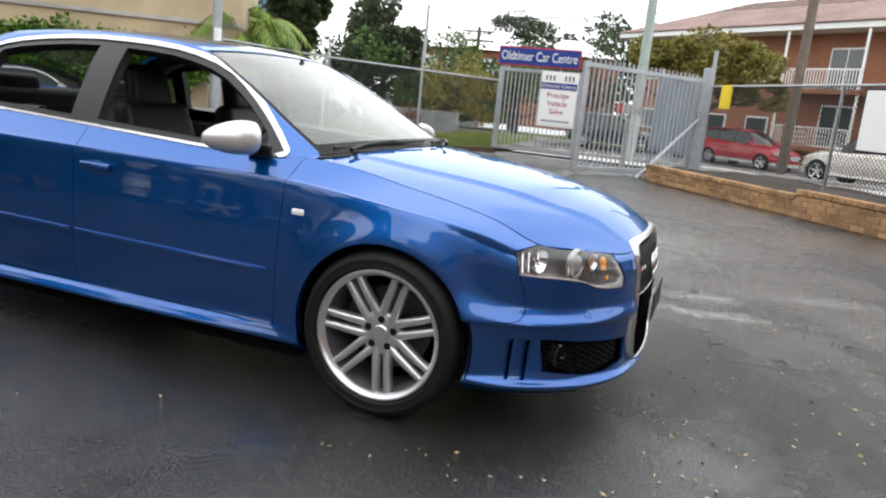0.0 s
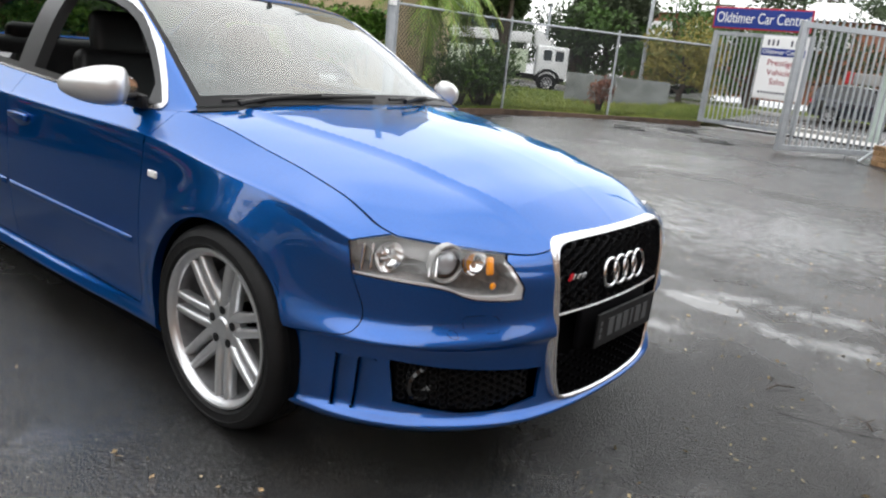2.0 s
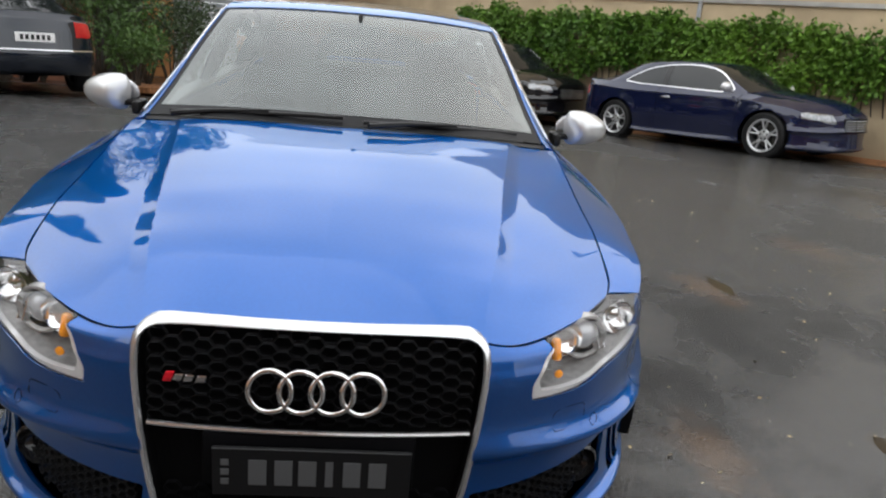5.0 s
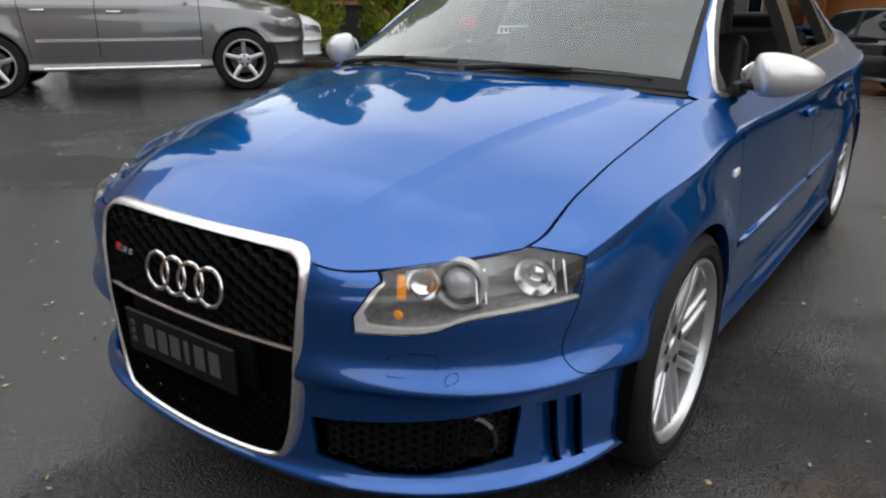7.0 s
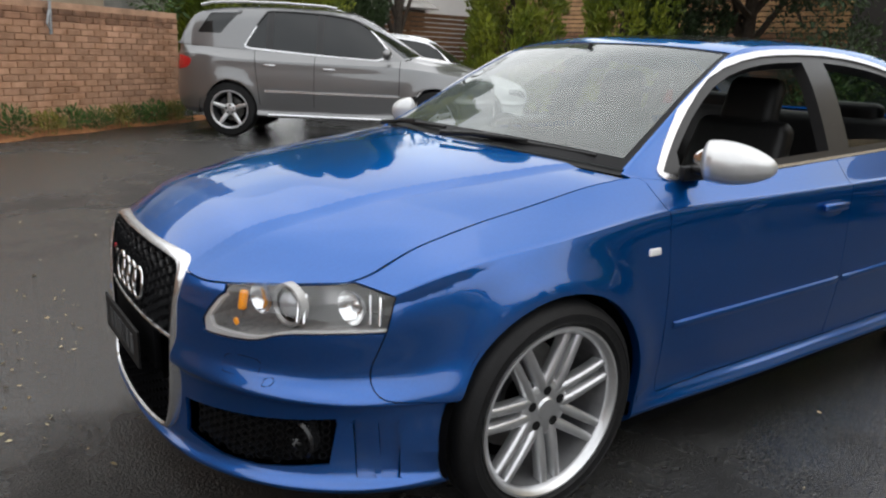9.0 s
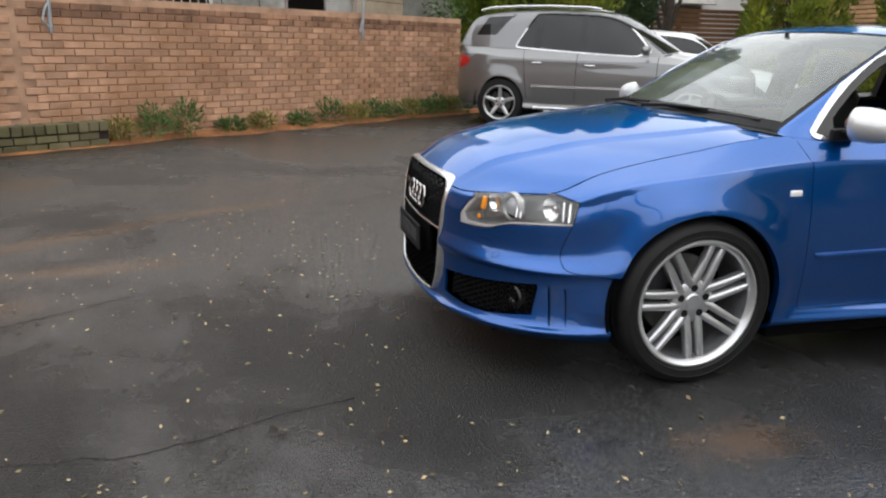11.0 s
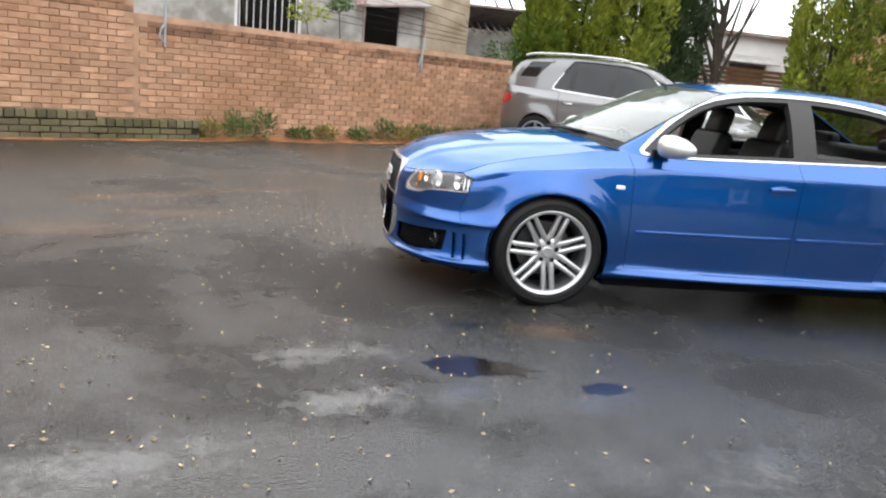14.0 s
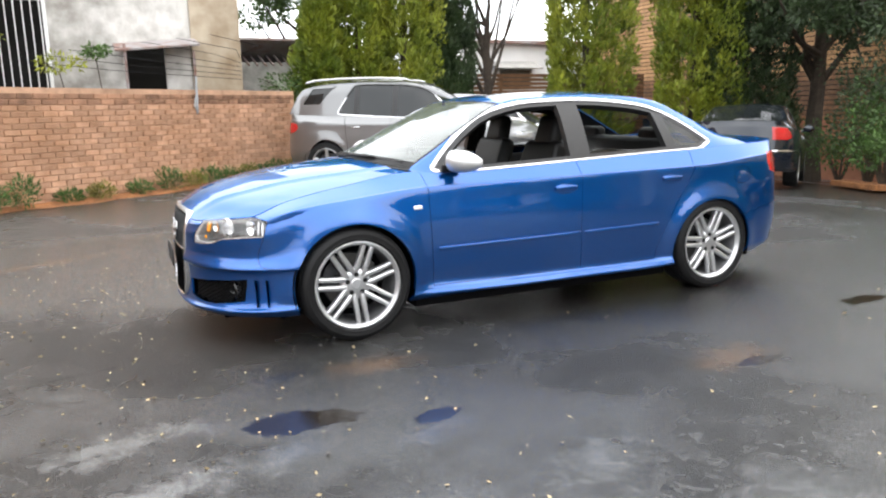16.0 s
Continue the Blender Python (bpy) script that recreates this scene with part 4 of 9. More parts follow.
        part("fog_lamp", bm, M_FOG, BP["b", mir], "round dark fog lamp", smooth=True)
        bm = bmesh.new()
        for i in range(17):
            for j in range(9):
                y, z = 0.395 + 0.0215 * i, 0.205 + 0.0215 * j + (0.0107 if i % 2 else 0)
                lo, hi = np.interp(y, [0.385, 0.56, 0.75], [0.258, 0.240, 0.275]), np.interp(y, [0.385, 0.75], [0.345, 0.388])
                if y > 0.735 or z > hi - 0.004 or z < lo + 0.004:
                    continue
                p, n = F.nose(y0(y), z)
                p = p - n * 0.022
                hexagon(bm, p, Vector((-n.y, n.x, 0)).normalized(), 0.0125, 0.0025)
        part("fog_mesh", bm, M_BLACK, BP["b", mir], "black honeycomb mesh", smooth=False)
        # bonnet washer cover outline
        bm = bmesh.new()
        c = chaikin([(-0.045, -0.012), (-0.045, 0.012), (-0.034, 0.024), (0.034, 0.026), (0.045, 0.014), (0.045, -0.010), (0.034, -0.022), (-0.034, -0.024)], 1)
        pts = []
        for a, b in c:
            p, n = F.nose(y0(0.575 + a), 0.518 + b)
            pts.append(p + n * 0.0004)
        add_tube(bm, pts, 0.0008, 4, closed=True)
        part("washer_cover_gap", bm, M_GAP, BP["b", mir])
        # parking sensor beside it
        bm = bmesh.new()
        pts = []
        for k in range(16):
            p, n = F.nose(y0(0.648 + 0.0105 * math.cos(k * math.pi / 8)), 0.492 + 0.0105 * math.sin(k * math.pi / 8))
            pts.append(p + n * 0.0004)
        add_tube(bm, pts, 0.0008, 4, closed=True)
        part("parking_sensor_ring", bm, M_GAP, BP["b", mir])
        # wheel wells
        for ax, az, r in F.arches:
            bm = bmesh.new()
            rows = []
            for i in range(25):
                a = math.pi * (-0.08 + 1.16 * i / 24)
                rows.append([bm.verts.new((ax + (r + 0.012) * math.cos(a), y, az + (r + 0.012) * math.sin(a))) for y in (s * 0.90, s * 0.50)])
            for a, b in zip(rows, rows[1:]):
                bm.faces.new((a[0], a[1], b[1], b[0]))
            part("wheel_well", bm, M_GAP, blue)
    # wheels
    for x in (0.0, -2.648):
        for s in (1, -1):
            build_wheel("wheel", blue, pose(x, s * 0.785, 0.327) if s > 0 else pose(x, s * 0.785, 0.327, 0, 0, 180))
    # floor pan
    bm = bmesh.new()
    add_box(bm, (-1.35, 0, 0.18), (4.1, 1.1, 0.09), 0.01)
    add_box(bm, (-1.32, 0, 0.185), (1.9, 1.70, 0.10), 0.01)
    add_box(bm, (-1.32, 0.1, 0.135), (3.6, 0.22, 0.06), 0.02)
    part("floor_pan", bm, M_GAP, blue)


def hexagon(bm, p, side, r, t, wide=1.12):
    """A thin hexagonal cell wall standing in the plane of side and up."""
    up = Vector((0, 0, 1))
    f = side.cross(up)
    a = [p + side * (math.cos(math.pi / 3 * k) * r * wide) + up * (math.sin(math.pi / 3 * k) * r) for k in range(6)]
    o = [bm.verts.new(v) for v in a]
    i = [bm.verts.new(p + (v - p) * (1 - t / r * 1.1)) for v in a]
    i2 = [bm.verts.new(p + (v - p) * (1 - t / r * 1.1) - f * 0.012) for v in a]
    for k in range(6):
        j = (k + 1) % 6
        bm.faces.new((o[k], o[j], i[j], i[k]))
        bm.faces.new((i[k], i[j], i2[j], i2[k]))


M_PROJ = mat("projector_glass", (0.35, 0.36, 0.38), 0.05, 0.3, coat=1.0)
M_FOG = mat("fog_lamp_grey", (0.012, 0.012, 0.013), 0.10, 0.0, spec=0.6)
blue_details()


def blue_grille():
    g = new("grille")
    g.parent = blue
    g["label"] = "tall black honeycomb grille in a satin silver frame"
    nose = lambda y, z, d=0.0: Vector((np.interp(z, [0.2, 0.33, 0.5, 0.62, 0.70, 0.75], [0.898, 0.893, 0.895, 0.888, 0.872, 0.845]) - 0.17 * y * y - 0.25 * abs(y) ** 4 + d, y, z))
    # silver frame
    outer = chaikin(GRILLE, 2)
    c = Vector((0, 0.49))
    bm = bmesh.new()
    rows = []
    n = len(outer)
    for i, (y, z) in enumerate(outer):
        a, b = outer[i - 1], outer[(i + 1) % n]
        t = Vector((b[0] - a[0], b[1] - a[1])).normalized()
        nn = Vector((-t.y, t.x))
        if nn.dot(Vector((c[0] - y, c[1] - z))) < 0:
            nn = -nn
        rows.append([bm.verts.new(nose(y + nn.x * k, z + nn.y * k, d)) for k, d in ((-0.006, -0.03), (-0.006, 0.002), (-0.001, 0.010), (0.007, 0.011), (0.011, 0.005), (0.012, -0.035))])
    for i in range(n):
        a, b = rows[i], rows[(i + 1) % n]
        for j in range(4):
            bm.faces.new((a[j], a[j + 1], b[j + 1], b[j]))
    lip = bmesh.new()
    edge = [[lip.verts.new(r[4].co), lip.verts.new(r[5].co)] for r in rows]
    for a, b in zip(edge, edge[1:] + edge[:1]):
        lip.faces.new((a[0], a[1], b[1], b[0]))
    for r in rows:
        bm.verts.remove(r[5])
    part("inner_lip", lip, M_GAP, g, "black inner edge", smooth=True)
    part("frame", bm, M_SILVER_TRIM, g, "satin silver frame", smooth=True, angle=50)
    # black backing
    bm = bmesh.new()
    vs = [bm.verts.new(nose(y * 0.985, 0.49 + (z - 0.49) * 0.985, -0.045)) for y, z in outer]
    bm.faces.new(vs)
    part("backing", bm, M_GAP, g)

    def inside(y, z, k):
        return float(poly_sd(np.array([[y, z]]), GRILLE)[0]) < -k

    # honeycomb cells, upper field and lower field; the lower one's shade is in its colour
    for lo, hi, mt in ((0.535, 0.725, M_HONEY), (0.24, 0.385, M_GAP)):
        bm = bmesh.new()
        for i in range(-12, 13):
            for j in range(10):
                y, z = i * 0.0315, lo + 0.004 + j * 0.0285 + (0.01425 if i % 2 else 0)
                if z > hi or not inside(y, z, 0.020):
                    continue
                hexagon(bm, nose(y, z, -0.010), Vector((0, -1, 0)), 0.01645, 0.0016, 1.276)
        part("honeycomb", bm, mt, g, "honeycomb mesh, gloss black above, blackened for shade below")
    # cross bar
    bm = bmesh.new()
    add_tube(bm, [nose(y, 0.522, -0.002) for y in np.linspace(-0.333, 0.333, 15)], 0.0055, 8)
    part("cross_bar", bm, M_SILVER_TRIM, g, "thin silver cross bar", smooth=True)
    # plate carrier
    bm = bmesh.new()
    add_box(bm, nose(0, 0.452, -0.014), (0.02, 0.44, 0.124), 0.006)
    part("plate_carrier", bm, M_GAP, g, smooth=True)
    # number plate with plain bars
    pl = new("number_plate")
    pl.parent = blue
    pl["label"] = "black number plate with pale grey characters"
    bm = bmesh.new()
    add_box(bm, (0.928, 0.01, 0.452), (0.006, 0.40, 0.112), 0.002)
    part("plate", bm, M_PLATE, pl)
    bm = bmesh.new()
    for y0, y1, z0, z1 in ((-0.19, 0.21, 0.5045, 0.5065),):
        add_box(bm, (0.9318, (y0 + y1) / 2, (z0 + z1) / 2), (0.001, y1 - y0, z1 - z0))
    part("plate_border", bm, M_PLATETXT, pl)
    for k, y in enumerate((-0.112, -0.06, -0.012, 0.032, 0.078, 0.13)):
        bm = bmesh.new()
        add_box(bm, (0.9322, y + 0.012, 0.452), (0.0022, 0.036 if k != 3 else 0.016, 0.058), 0.0008)
        part("character_bar", bm, M_PLATETXT, pl)
    bm = bmesh.new()
    for k in range(3):
        add_box(bm, (0.9322, -0.165, 0.43 + 0.022 * k), (0.0022, 0.016, 0.014), 0.0008)
    part("small_bars", bm, M_PLATETXT, pl)
    # four interlinked rings
    em = new("emblem")
    em.parent = g
    em["label"] = "four chrome rings"
    for k in range(4):
        bm = bmesh.new()
        cy = 0.01 + (k - 1.5) * 0.0625
        bmr = bmesh.new()
        for i in range(48):
            a = 2 * math.pi * i / 48
            for q in range(8):
                b = 2 * math.pi * q / 8
                rr = 0.0435 + 0.0058 * math.cos(b)
                bm.verts.new(nose(cy + rr * math.cos(a), 0.617 + rr * math.sin(a), 0.012 + 0.004 * math.sin(b)))
        bmr.free()
        bm.verts.ensure_lookup_table()
        for i in range(48):
            for q in range(8):
                bm.faces.new((bm.verts[i * 8 + q], bm.verts[i * 8 + (q + 1) % 8], bm.verts[(i + 1) % 48 * 8 + (q + 1) % 8], bm.verts[(i + 1) % 48 * 8 + q]))
        part("ring", bm, M_CHROME, em, smooth=True, angle=80)
    # small badge: red slanted block and silver bars
    bd = new("badge")
    bd.parent = g
    for k, (y, w, m_, tilt) in enumerate(((-0.288, 0.017, M_BADGERED, 1), (-0.268, 0.018, M_CHROME, 1), (-0.247, 0.018, M_CHROME, 1), (-0.222, 0.018, M_CHROME, 1))):
        bm = bmesh.new()
        p = nose(y, 0.628, -0.001)
        add_box(bm, (0, 0, 0), (0.006, w, 0.022 if k == 0 else 0.016), 0.002)
        for q in bm.verts:
            q.co.y += 0.35 * q.co.z
        bmesh.ops.translate(bm, vec=p, verts=bm.verts)
        part("badge_block", bm, m_, bd)



M_PLATE = mat("plate_black", (0.006, 0.006, 0.0065), 0.5, spec=0.2)
M_PLATETXT = mat("plate_grey", (0.062, 0.064, 0.066), 0.6, spec=0.25)
M_BADGERED = mat("badge_red", (0.5, 0.01, 0.02), 0.2)
blue_grille()


def blue_interior():
    ins = new("interior")
    ins.parent = blue
    ins["label"] = "dark interior with black leather sports seats"

    def seat(x, y):
        s = new("front_seat")
        s.parent = ins
        bm = bmesh.new()
        add_box(bm, (x + 0.12, y, 0.46), (0.52, 0.50, 0.20), 0.07, segs=4)
        part("cushion", bm, M_LEATHER, s, smooth=True)
        bm = bmesh.new()
        add_box(bm, (0, 0, 0.30), (0.13, 0.50, 0.62), 0.055, segs=4)
        for v in bm.verts:
            t = v.co.z / 0.6
            v.co.y *= 1.0 - 0.28 * max(0, t - 0.45)
            v.co.x += 0.05 * (abs(v.co.y) / 0.25) ** 2
        bmesh.ops.transform(bm, matrix=pose(x - 0.16, y, 0.48, 0, -18, 0), verts=bm.verts)
        part("backrest", bm, M_LEATHER, s, smooth=True)
        bm = bmesh.new()
        add_box(bm, (0, 0, 0.68), (0.10, 0.26, 0.22), 0.045, segs=4)
        for v in bm.verts:
            v.co.y *= 1.0 - 0.8 * max(0, v.co.z - 0.66)
        bmesh.ops.transform(bm, matrix=pose(x - 0.16, y, 0.48, 0, -15, 0), verts=bm.verts)
        part("headrest", bm, M_LEATHER, s, smooth=True)

    seat(-1.28, 0.37), seat(-1.28, -0.37)
    bm = bmesh.new()
    add_box(bm, (-2.12, 0, 0.48), (0.55, 1.3, 0.2), 0.07, segs=3)
    add_box(bm, (-2.45, 0, 0.78), (0.18, 1.3, 0.6), 0.07, m=pose(0, 0, 0, 0, -18, 0), segs=3)
    part("rear_bench", bm, M_LEATHER, ins, smooth=True)
    for y in (-0.38, 0.38):
        bm = bmesh.new()
        add_box(bm, (-2.52, y, 1.06), (0.10, 0.27, 0.16), 0.04, segs=3)
        part("rear_headrest", bm, M_LEATHER, ins, smooth=True)
    bm = bmesh.new()
    add_box(bm, (-2.75, 0, 0.99), (0.42, 1.25, 0.03), 0.01)
    part("parcel_shelf", bm, M_DASH, ins)
    bm = bmesh.new()
    add_box(bm, (-0.66, 0, 0.86), (0.46, 1.40, 0.16), 0.06, segs=3)
    add_box(bm, (-0.72, 0, 0.66), (0.30, 1.40, 0.26), 0.05)
    add_box(bm, (-0.80, -0.37, 0.93), (0.16, 0.36, 0.07), 0.03)
    add_box(bm, (-1.15, 0, 0.5), (0.8, 0.2, 0.26), 0.04)
    part("dashboard", bm, M_DASH, ins, smooth=True)
    bm = bmesh.new()
    m = pose(-0.93, -0.37, 0.86, 0, -65, 0)
    pts = [m @ Vector((0.18 * math.cos(2 * math.pi * i / 32), 0.18 * math.sin(2 * math.pi * i / 32), 0)) for i in range(32)]
    add_tube(bm, pts, 0.014, 8, closed=True)
    for a in (0.1, math.pi - 0.1, -math.pi / 2):
        add_tube(bm, [m @ Vector((0, 0, -0.03)), m @ Vector((0.18 * math.cos(a), 0.18 * math.sin(a), 0))], 0.012, 6)
    part("steering_wheel", bm, M_LEATHER, ins, smooth=True)
    for s in (1, -1):
        bm = bmesh.new()
        add_box(bm, (-1.55, s * 0.765, 0.62), (2.1, 0.05, 0.6), 0.02)
        part("door_lining", bm, M_DASH, ins)
    bm = bmesh.new()
    add_box(bm, (-0.95, 0, 1.285), (0.03, 0.24, 0.06), 0.012)
    add_tube(bm, [(-0.95, 0, 1.3), (-0.97, 0, 1.35)], 0.01, 6)
    part("rear_view_mirror", bm, M_BLACK, ins, smooth=True)


blue_interior()


def blue_wipers():
    for y0, y1 in ((-0.62, -0.02), (0.05, 0.60)):
        w = new("wiper")
        w.parent = blue
        w["label"] = "black wiper arm and blade"
        pts = []
        for i in range(13):
            y = y0 + (y1 - y0) * i / 12
            a = abs(y) / 0.70 * 4
            b = 0.15 + 0.07 * i / 12
            q = np.array([[min(3.9, a * 0.97), b]])
            p = F.roof.at(q)[0] + F.roof.normal(q)[0] * 0.010
            pts.append((p[0], y, p[2]))
        bm = bmesh.new()
        add_tube(bm, pts, 0.007, 6)
        part("blade", bm, M_BLACK, w, smooth=True)
        bm = bmesh.new()
        add_tube(bm, [(pts[0][0] + 0.07, y0 + 0.02, pts[0][2] + 0.0), (pts[2][0] + 0.03, pts[2][1] + 0.05, pts[2][2] + 0.008), (pts[7][0], pts[7][1], pts[7][2] + 0.010)], [0.010, 0.008, 0.005], 6)
        part("arm", bm, M_BLACK, w, smooth=True)


blue_wipers()


# ---- ground ----
def ground_z(x, y):
    """The yard is level round the saloon and falls gently towards its far end and the street."""
    a = max(0.0, -x - 6.0)
    z = -0.9 * (a / 11.0) ** 1.3 if a < 11 else -0.9 - 0.03 * min(a - 11, 8)
    b = max(0.0, y - 13.0)
    return z - 0.02 * min(b, 15)


def wet_asphalt():
    m = bpy.data.materials.new("wet_asphalt")
    m.use_nodes = True
    n, l = m.node_tree.nodes, m.node_tree.links
    p = n["Principled BSDF"]
    geo = n.new("ShaderNodeNewGeometry")

    def noise_tex(scale, detail=5.0, rough=0.55, dist=0.0):
        t = n.new("ShaderNodeTexNoise")
        t.inputs["Scale"].default_value, t.inputs["Detail"].default_value, t.inputs["Roughness"].default_value, t.inputs["Distortion"].default_value = scale, detail, rough, dist
        l.new(geo.outputs["Position"], t.inputs["Vector"])
        return t.outputs["Fac"]

    def rng(src, a, b, c, d):
        r = n.new("ShaderNodeMapRange")
        for k, v in zip(("From Min", "From Max", "To Min", "To Max"), (a, b, c, d)):
            r.inputs[k].default_value = v
        l.new(src, r.inputs["Value"])
        return r.outputs["Result"]

    def mixc(fac, a, b):
        q = n.new("ShaderNodeMixRGB")
        l.new(fac, q.inputs["Fac"])
        for s, v in ((q.inputs["Color1"], a), (q.inputs["Color2"], b)):
            if isinstance(v, tuple):
                s.default_value = (*v, 1)
            else:
                l.new(v, s)
        return q.outputs["Color"]

    def times(a, b):
        q = n.new("ShaderNodeMath")
        q.operation = "MULTIPLY"
        for s, v in zip(q.inputs, (a, b)):
            if isinstance(v, float):
                s.default_value = v
            else:
                l.new(v, s)
        return q.outputs[0]

    def stones(scale):
        v = n.new("ShaderNodeTexVoronoi")
        v.inputs["Scale"].default_value = scale
        l.new(geo.outputs["Position"], v.inputs["Vector"])
        sp = n.new("ShaderNodeSeparateColor")
        l.new(v.outputs["Color"], sp.inputs["Color"])
        return v.outputs["Distance"], sp.outputs["Red"], sp.outputs["Green"]

    big, mid, fine, stain = noise_tex(0.35, 4, 0.6, 0.4), noise_tex(2.3, 5), noise_tex(180, 2), noise_tex(0.55, 6, 0.65, 0.8)
    stone_d, stone_r, stone_g = stones(135)
    chip_d, chip_r, chip_g = stones(60)
    c = mixc(rng(mid, 0.35, 0.65, 0, 1), (0.006, 0.006, 0.0062), (0.012, 0.0118, 0.0115))
    c = mixc(rng(stone_r, 0.45, 1.0, 0, 0.6), c, (0.038, 0.0368, 0.035))
    c = mixc(rng(fine, 0.42, 0.72, 0, 0.5), c, (0.036, 0.0355, 0.035))
    c = mixc(times(rng(chip_r, 0.955, 0.965, 0, 1), rng(chip_d, 0.18, 0.26, 0.7, 0)), c, (0.15, 0.14, 0.12))
    c = mixc(rng(noise_tex(34, 5, 0.7), 0.50, 0.66, 0, 0.45), c, (0.032, 0.031, 0.030))
    c = mixc(rng(noise_tex(21, 4, 0.7), 0.58, 0.68, 0, 0.8), c, (0.003, 0.003, 0.003))
    c = mixc(rng(stain, 0.57, 0.70, 0, 0.5), c, (0.026, 0.018, 0.012))
    # rain puddles: level, dark and mirror-like, with ragged edges
    ragged = noise_tex(5.0, 6, 0.65, 0.3)
    def blots(spots, lo, hi, amount, torn):
        """Ragged patches at given places: centre, radii and turn."""
        best = None
        for x, y, rx, ry, a in spots:
            mp = n.new("ShaderNodeMapping")
            mp.vector_type = "TEXTURE"
            mp.inputs["Location"].default_value, mp.inputs["Rotation"].default_value, mp.inputs["Scale"].default_value = (x, y, 0), (0, 0, radians(a)), (rx, ry, 1.0)
            l.new(geo.outputs["Position"], mp.inputs["Vector"])
            ln = n.new("ShaderNodeVectorMath")
            ln.operation = "LENGTH"
            l.new(mp.outputs["Vector"], ln.inputs[0])
            ma = n.new("ShaderNodeMath")
            ma.operation = "MULTIPLY_ADD"
            l.new(torn, ma.inputs[0])
            ma.inputs[1].default_value = amount
            l.new(ln.outputs["Value"], ma.inputs[2])
            k = rng(ma.outputs[0], lo, hi, 1.0, 0.0)
            if best is None:
                best = k
            else:
                mx = n.new("ShaderNodeMath")
                mx.operation = "MAXIMUM"
                l.new(best, mx.inputs[0]), l.new(k, mx.inputs[1])
                best = mx.outputs[0]
        return best

    # rust-brown silt left where water stood
    silt = blots(((3.14, -0.36, 0.5, 0.22, 20), (3.0, -1.7, 0.9, 0.16, 35), (2.5, -1.1, 0.5, 0.14, 10), (1.9, -2.5, 0.7, 0.13, 25), (3.6, -3.8, 0.5, 0.22, 30), (-1.65, 2.1, 0.28, 0.14, 10), (0.05, 1.35, 0.22, 0.12, 0), (-2.7, 3.3, 0.3, 0.2, 0)), 1.6, 2.5, 2.4, ragged)
    c = mixc(rng(silt, 0, 1, 0, 0.85), c, (0.075, 0.042, 0.020))
    # drier, paler asphalt towards the ivy wall
    dry = blots(((-4.5, 5.2, 4.2, 2.6, 30), (1.5, -6.0, 4.0, 2.0, 34)), 1.1, 2.3, 1.4, big)
    c = mixc(rng(dry, 0, 1, 0, 0.6), c, mixc(rng(stone_r, 0.2, 1.0, 0, 1), (0.050, 0.048, 0.045), (0.095, 0.092, 0.086)))
    # thin water films that catch the sky
    film = blots(((1.30, 1.78, 0.35, 0.16, 10), (1.05, 1.72, 0.2, 0.1, -20), (-0.2, -1.28, 0.26, 0.13, 60), (0.1, 2.2, 0.22, 0.12, 30), (0.65, 2.1, 0.3, 0.12, 40), (0.55, 1.3, 0.2, 0.1, 20), (-3.7, 8.9, 0.6, 0.25, 30), (-1.9, 7.2, 0.7, 0.3, 30), (-0.35, 2.7, 0.3, 0.15, 20), (-0.3, 3.7, 0.5, 0.2, 20), (2.0, 2.8, 0.5, 0.2, 20), (1.15, 2.25, 0.35, 0.16, 20), (1.5, 7.0, 0.9, 0.4, 20), (0.5, 4.6, 2.2, 1.3, 30), (-2.6, 8.2, 2.0, 1.1, 30), (2.2, 6.2, 1.8, 1.0, 30), (1.6, 9.4, 1.6, 1.0, 10)), 2.0, 3.0, 3.6, noise_tex(9.0, 6, 0.75, 0.6))
    pool = blots(((0.60, 1.87, 0.33, 0.13, -4), (0.03, 2.08, 0.13, 0.08, 10), (-1.72, 2.2, 0.22, 0.06, 4), (-3.3, 1.65, 0.30, 0.09, 0)), 1.62, 1.9, 1.9, ragged)
    c = mixc(rng(pool, 0, 1, 0, 0.8), c, (0.014, 0.010, 0.007))
    l.new(c, p.inputs["Base Color"])
    big2 = noise_tex(0.8, 5, 0.6, 0.6)
    w2 = n.new("ShaderNodeMath")
    w2.operation = "MULTIPLY_ADD"
    l.new(big2, w2.inputs[0])
    w2.inputs[1].default_value = 0.8
    l.new(rng(big, 0.38, 0.62, 0.0, 1.0), w2.inputs[2])
    w3 = n.new("ShaderNodeMath")
    w3.operation = "MULTIPLY_ADD"
    l.new(noise_tex(4.2, 6, 0.68, 0.5), w3.inputs[0])
    w3.inputs[1].default_value = 0.75
    l.new(w2.outputs[0], w3.inputs[2])
    mxw = n.new("ShaderNodeMath")
    mxw.operation = "MAXIMUM"
    l.new(rng(w3.outputs[0], 0.85, 1.35, 0.0, 0.9), mxw.inputs[0]), l.new(film, mxw.inputs[1])
    wet = mxw.outputs[0]

    dryness = rng(pool, 0, 1, 1.0, 0.12)
    rough = times(rng(wet, 0, 1, 0.31, 0.12), dryness)
    ad = n.new("ShaderNodeMath")
    l.new(rough, ad.inputs[0])
    ad.inputs[1].default_value = 0.03
    l.new(ad.outputs[0], p.inputs["Roughness"])
    l.new(times(rng(wet, 0, 1, 0.45, 1.0), rng(pool, 0, 1, 1.0, 0.62)), p.inputs["Specular IOR Level"])
    # standing film of water over the wettest parts
    l.new(rng(film, 0.1, 1.0, 0.0, 0.55), p.inputs["Coat Weight"])
    p.inputs["Coat Roughness"].default_value, p.inputs["Coat IOR"].default_value = 0.20, 1.45
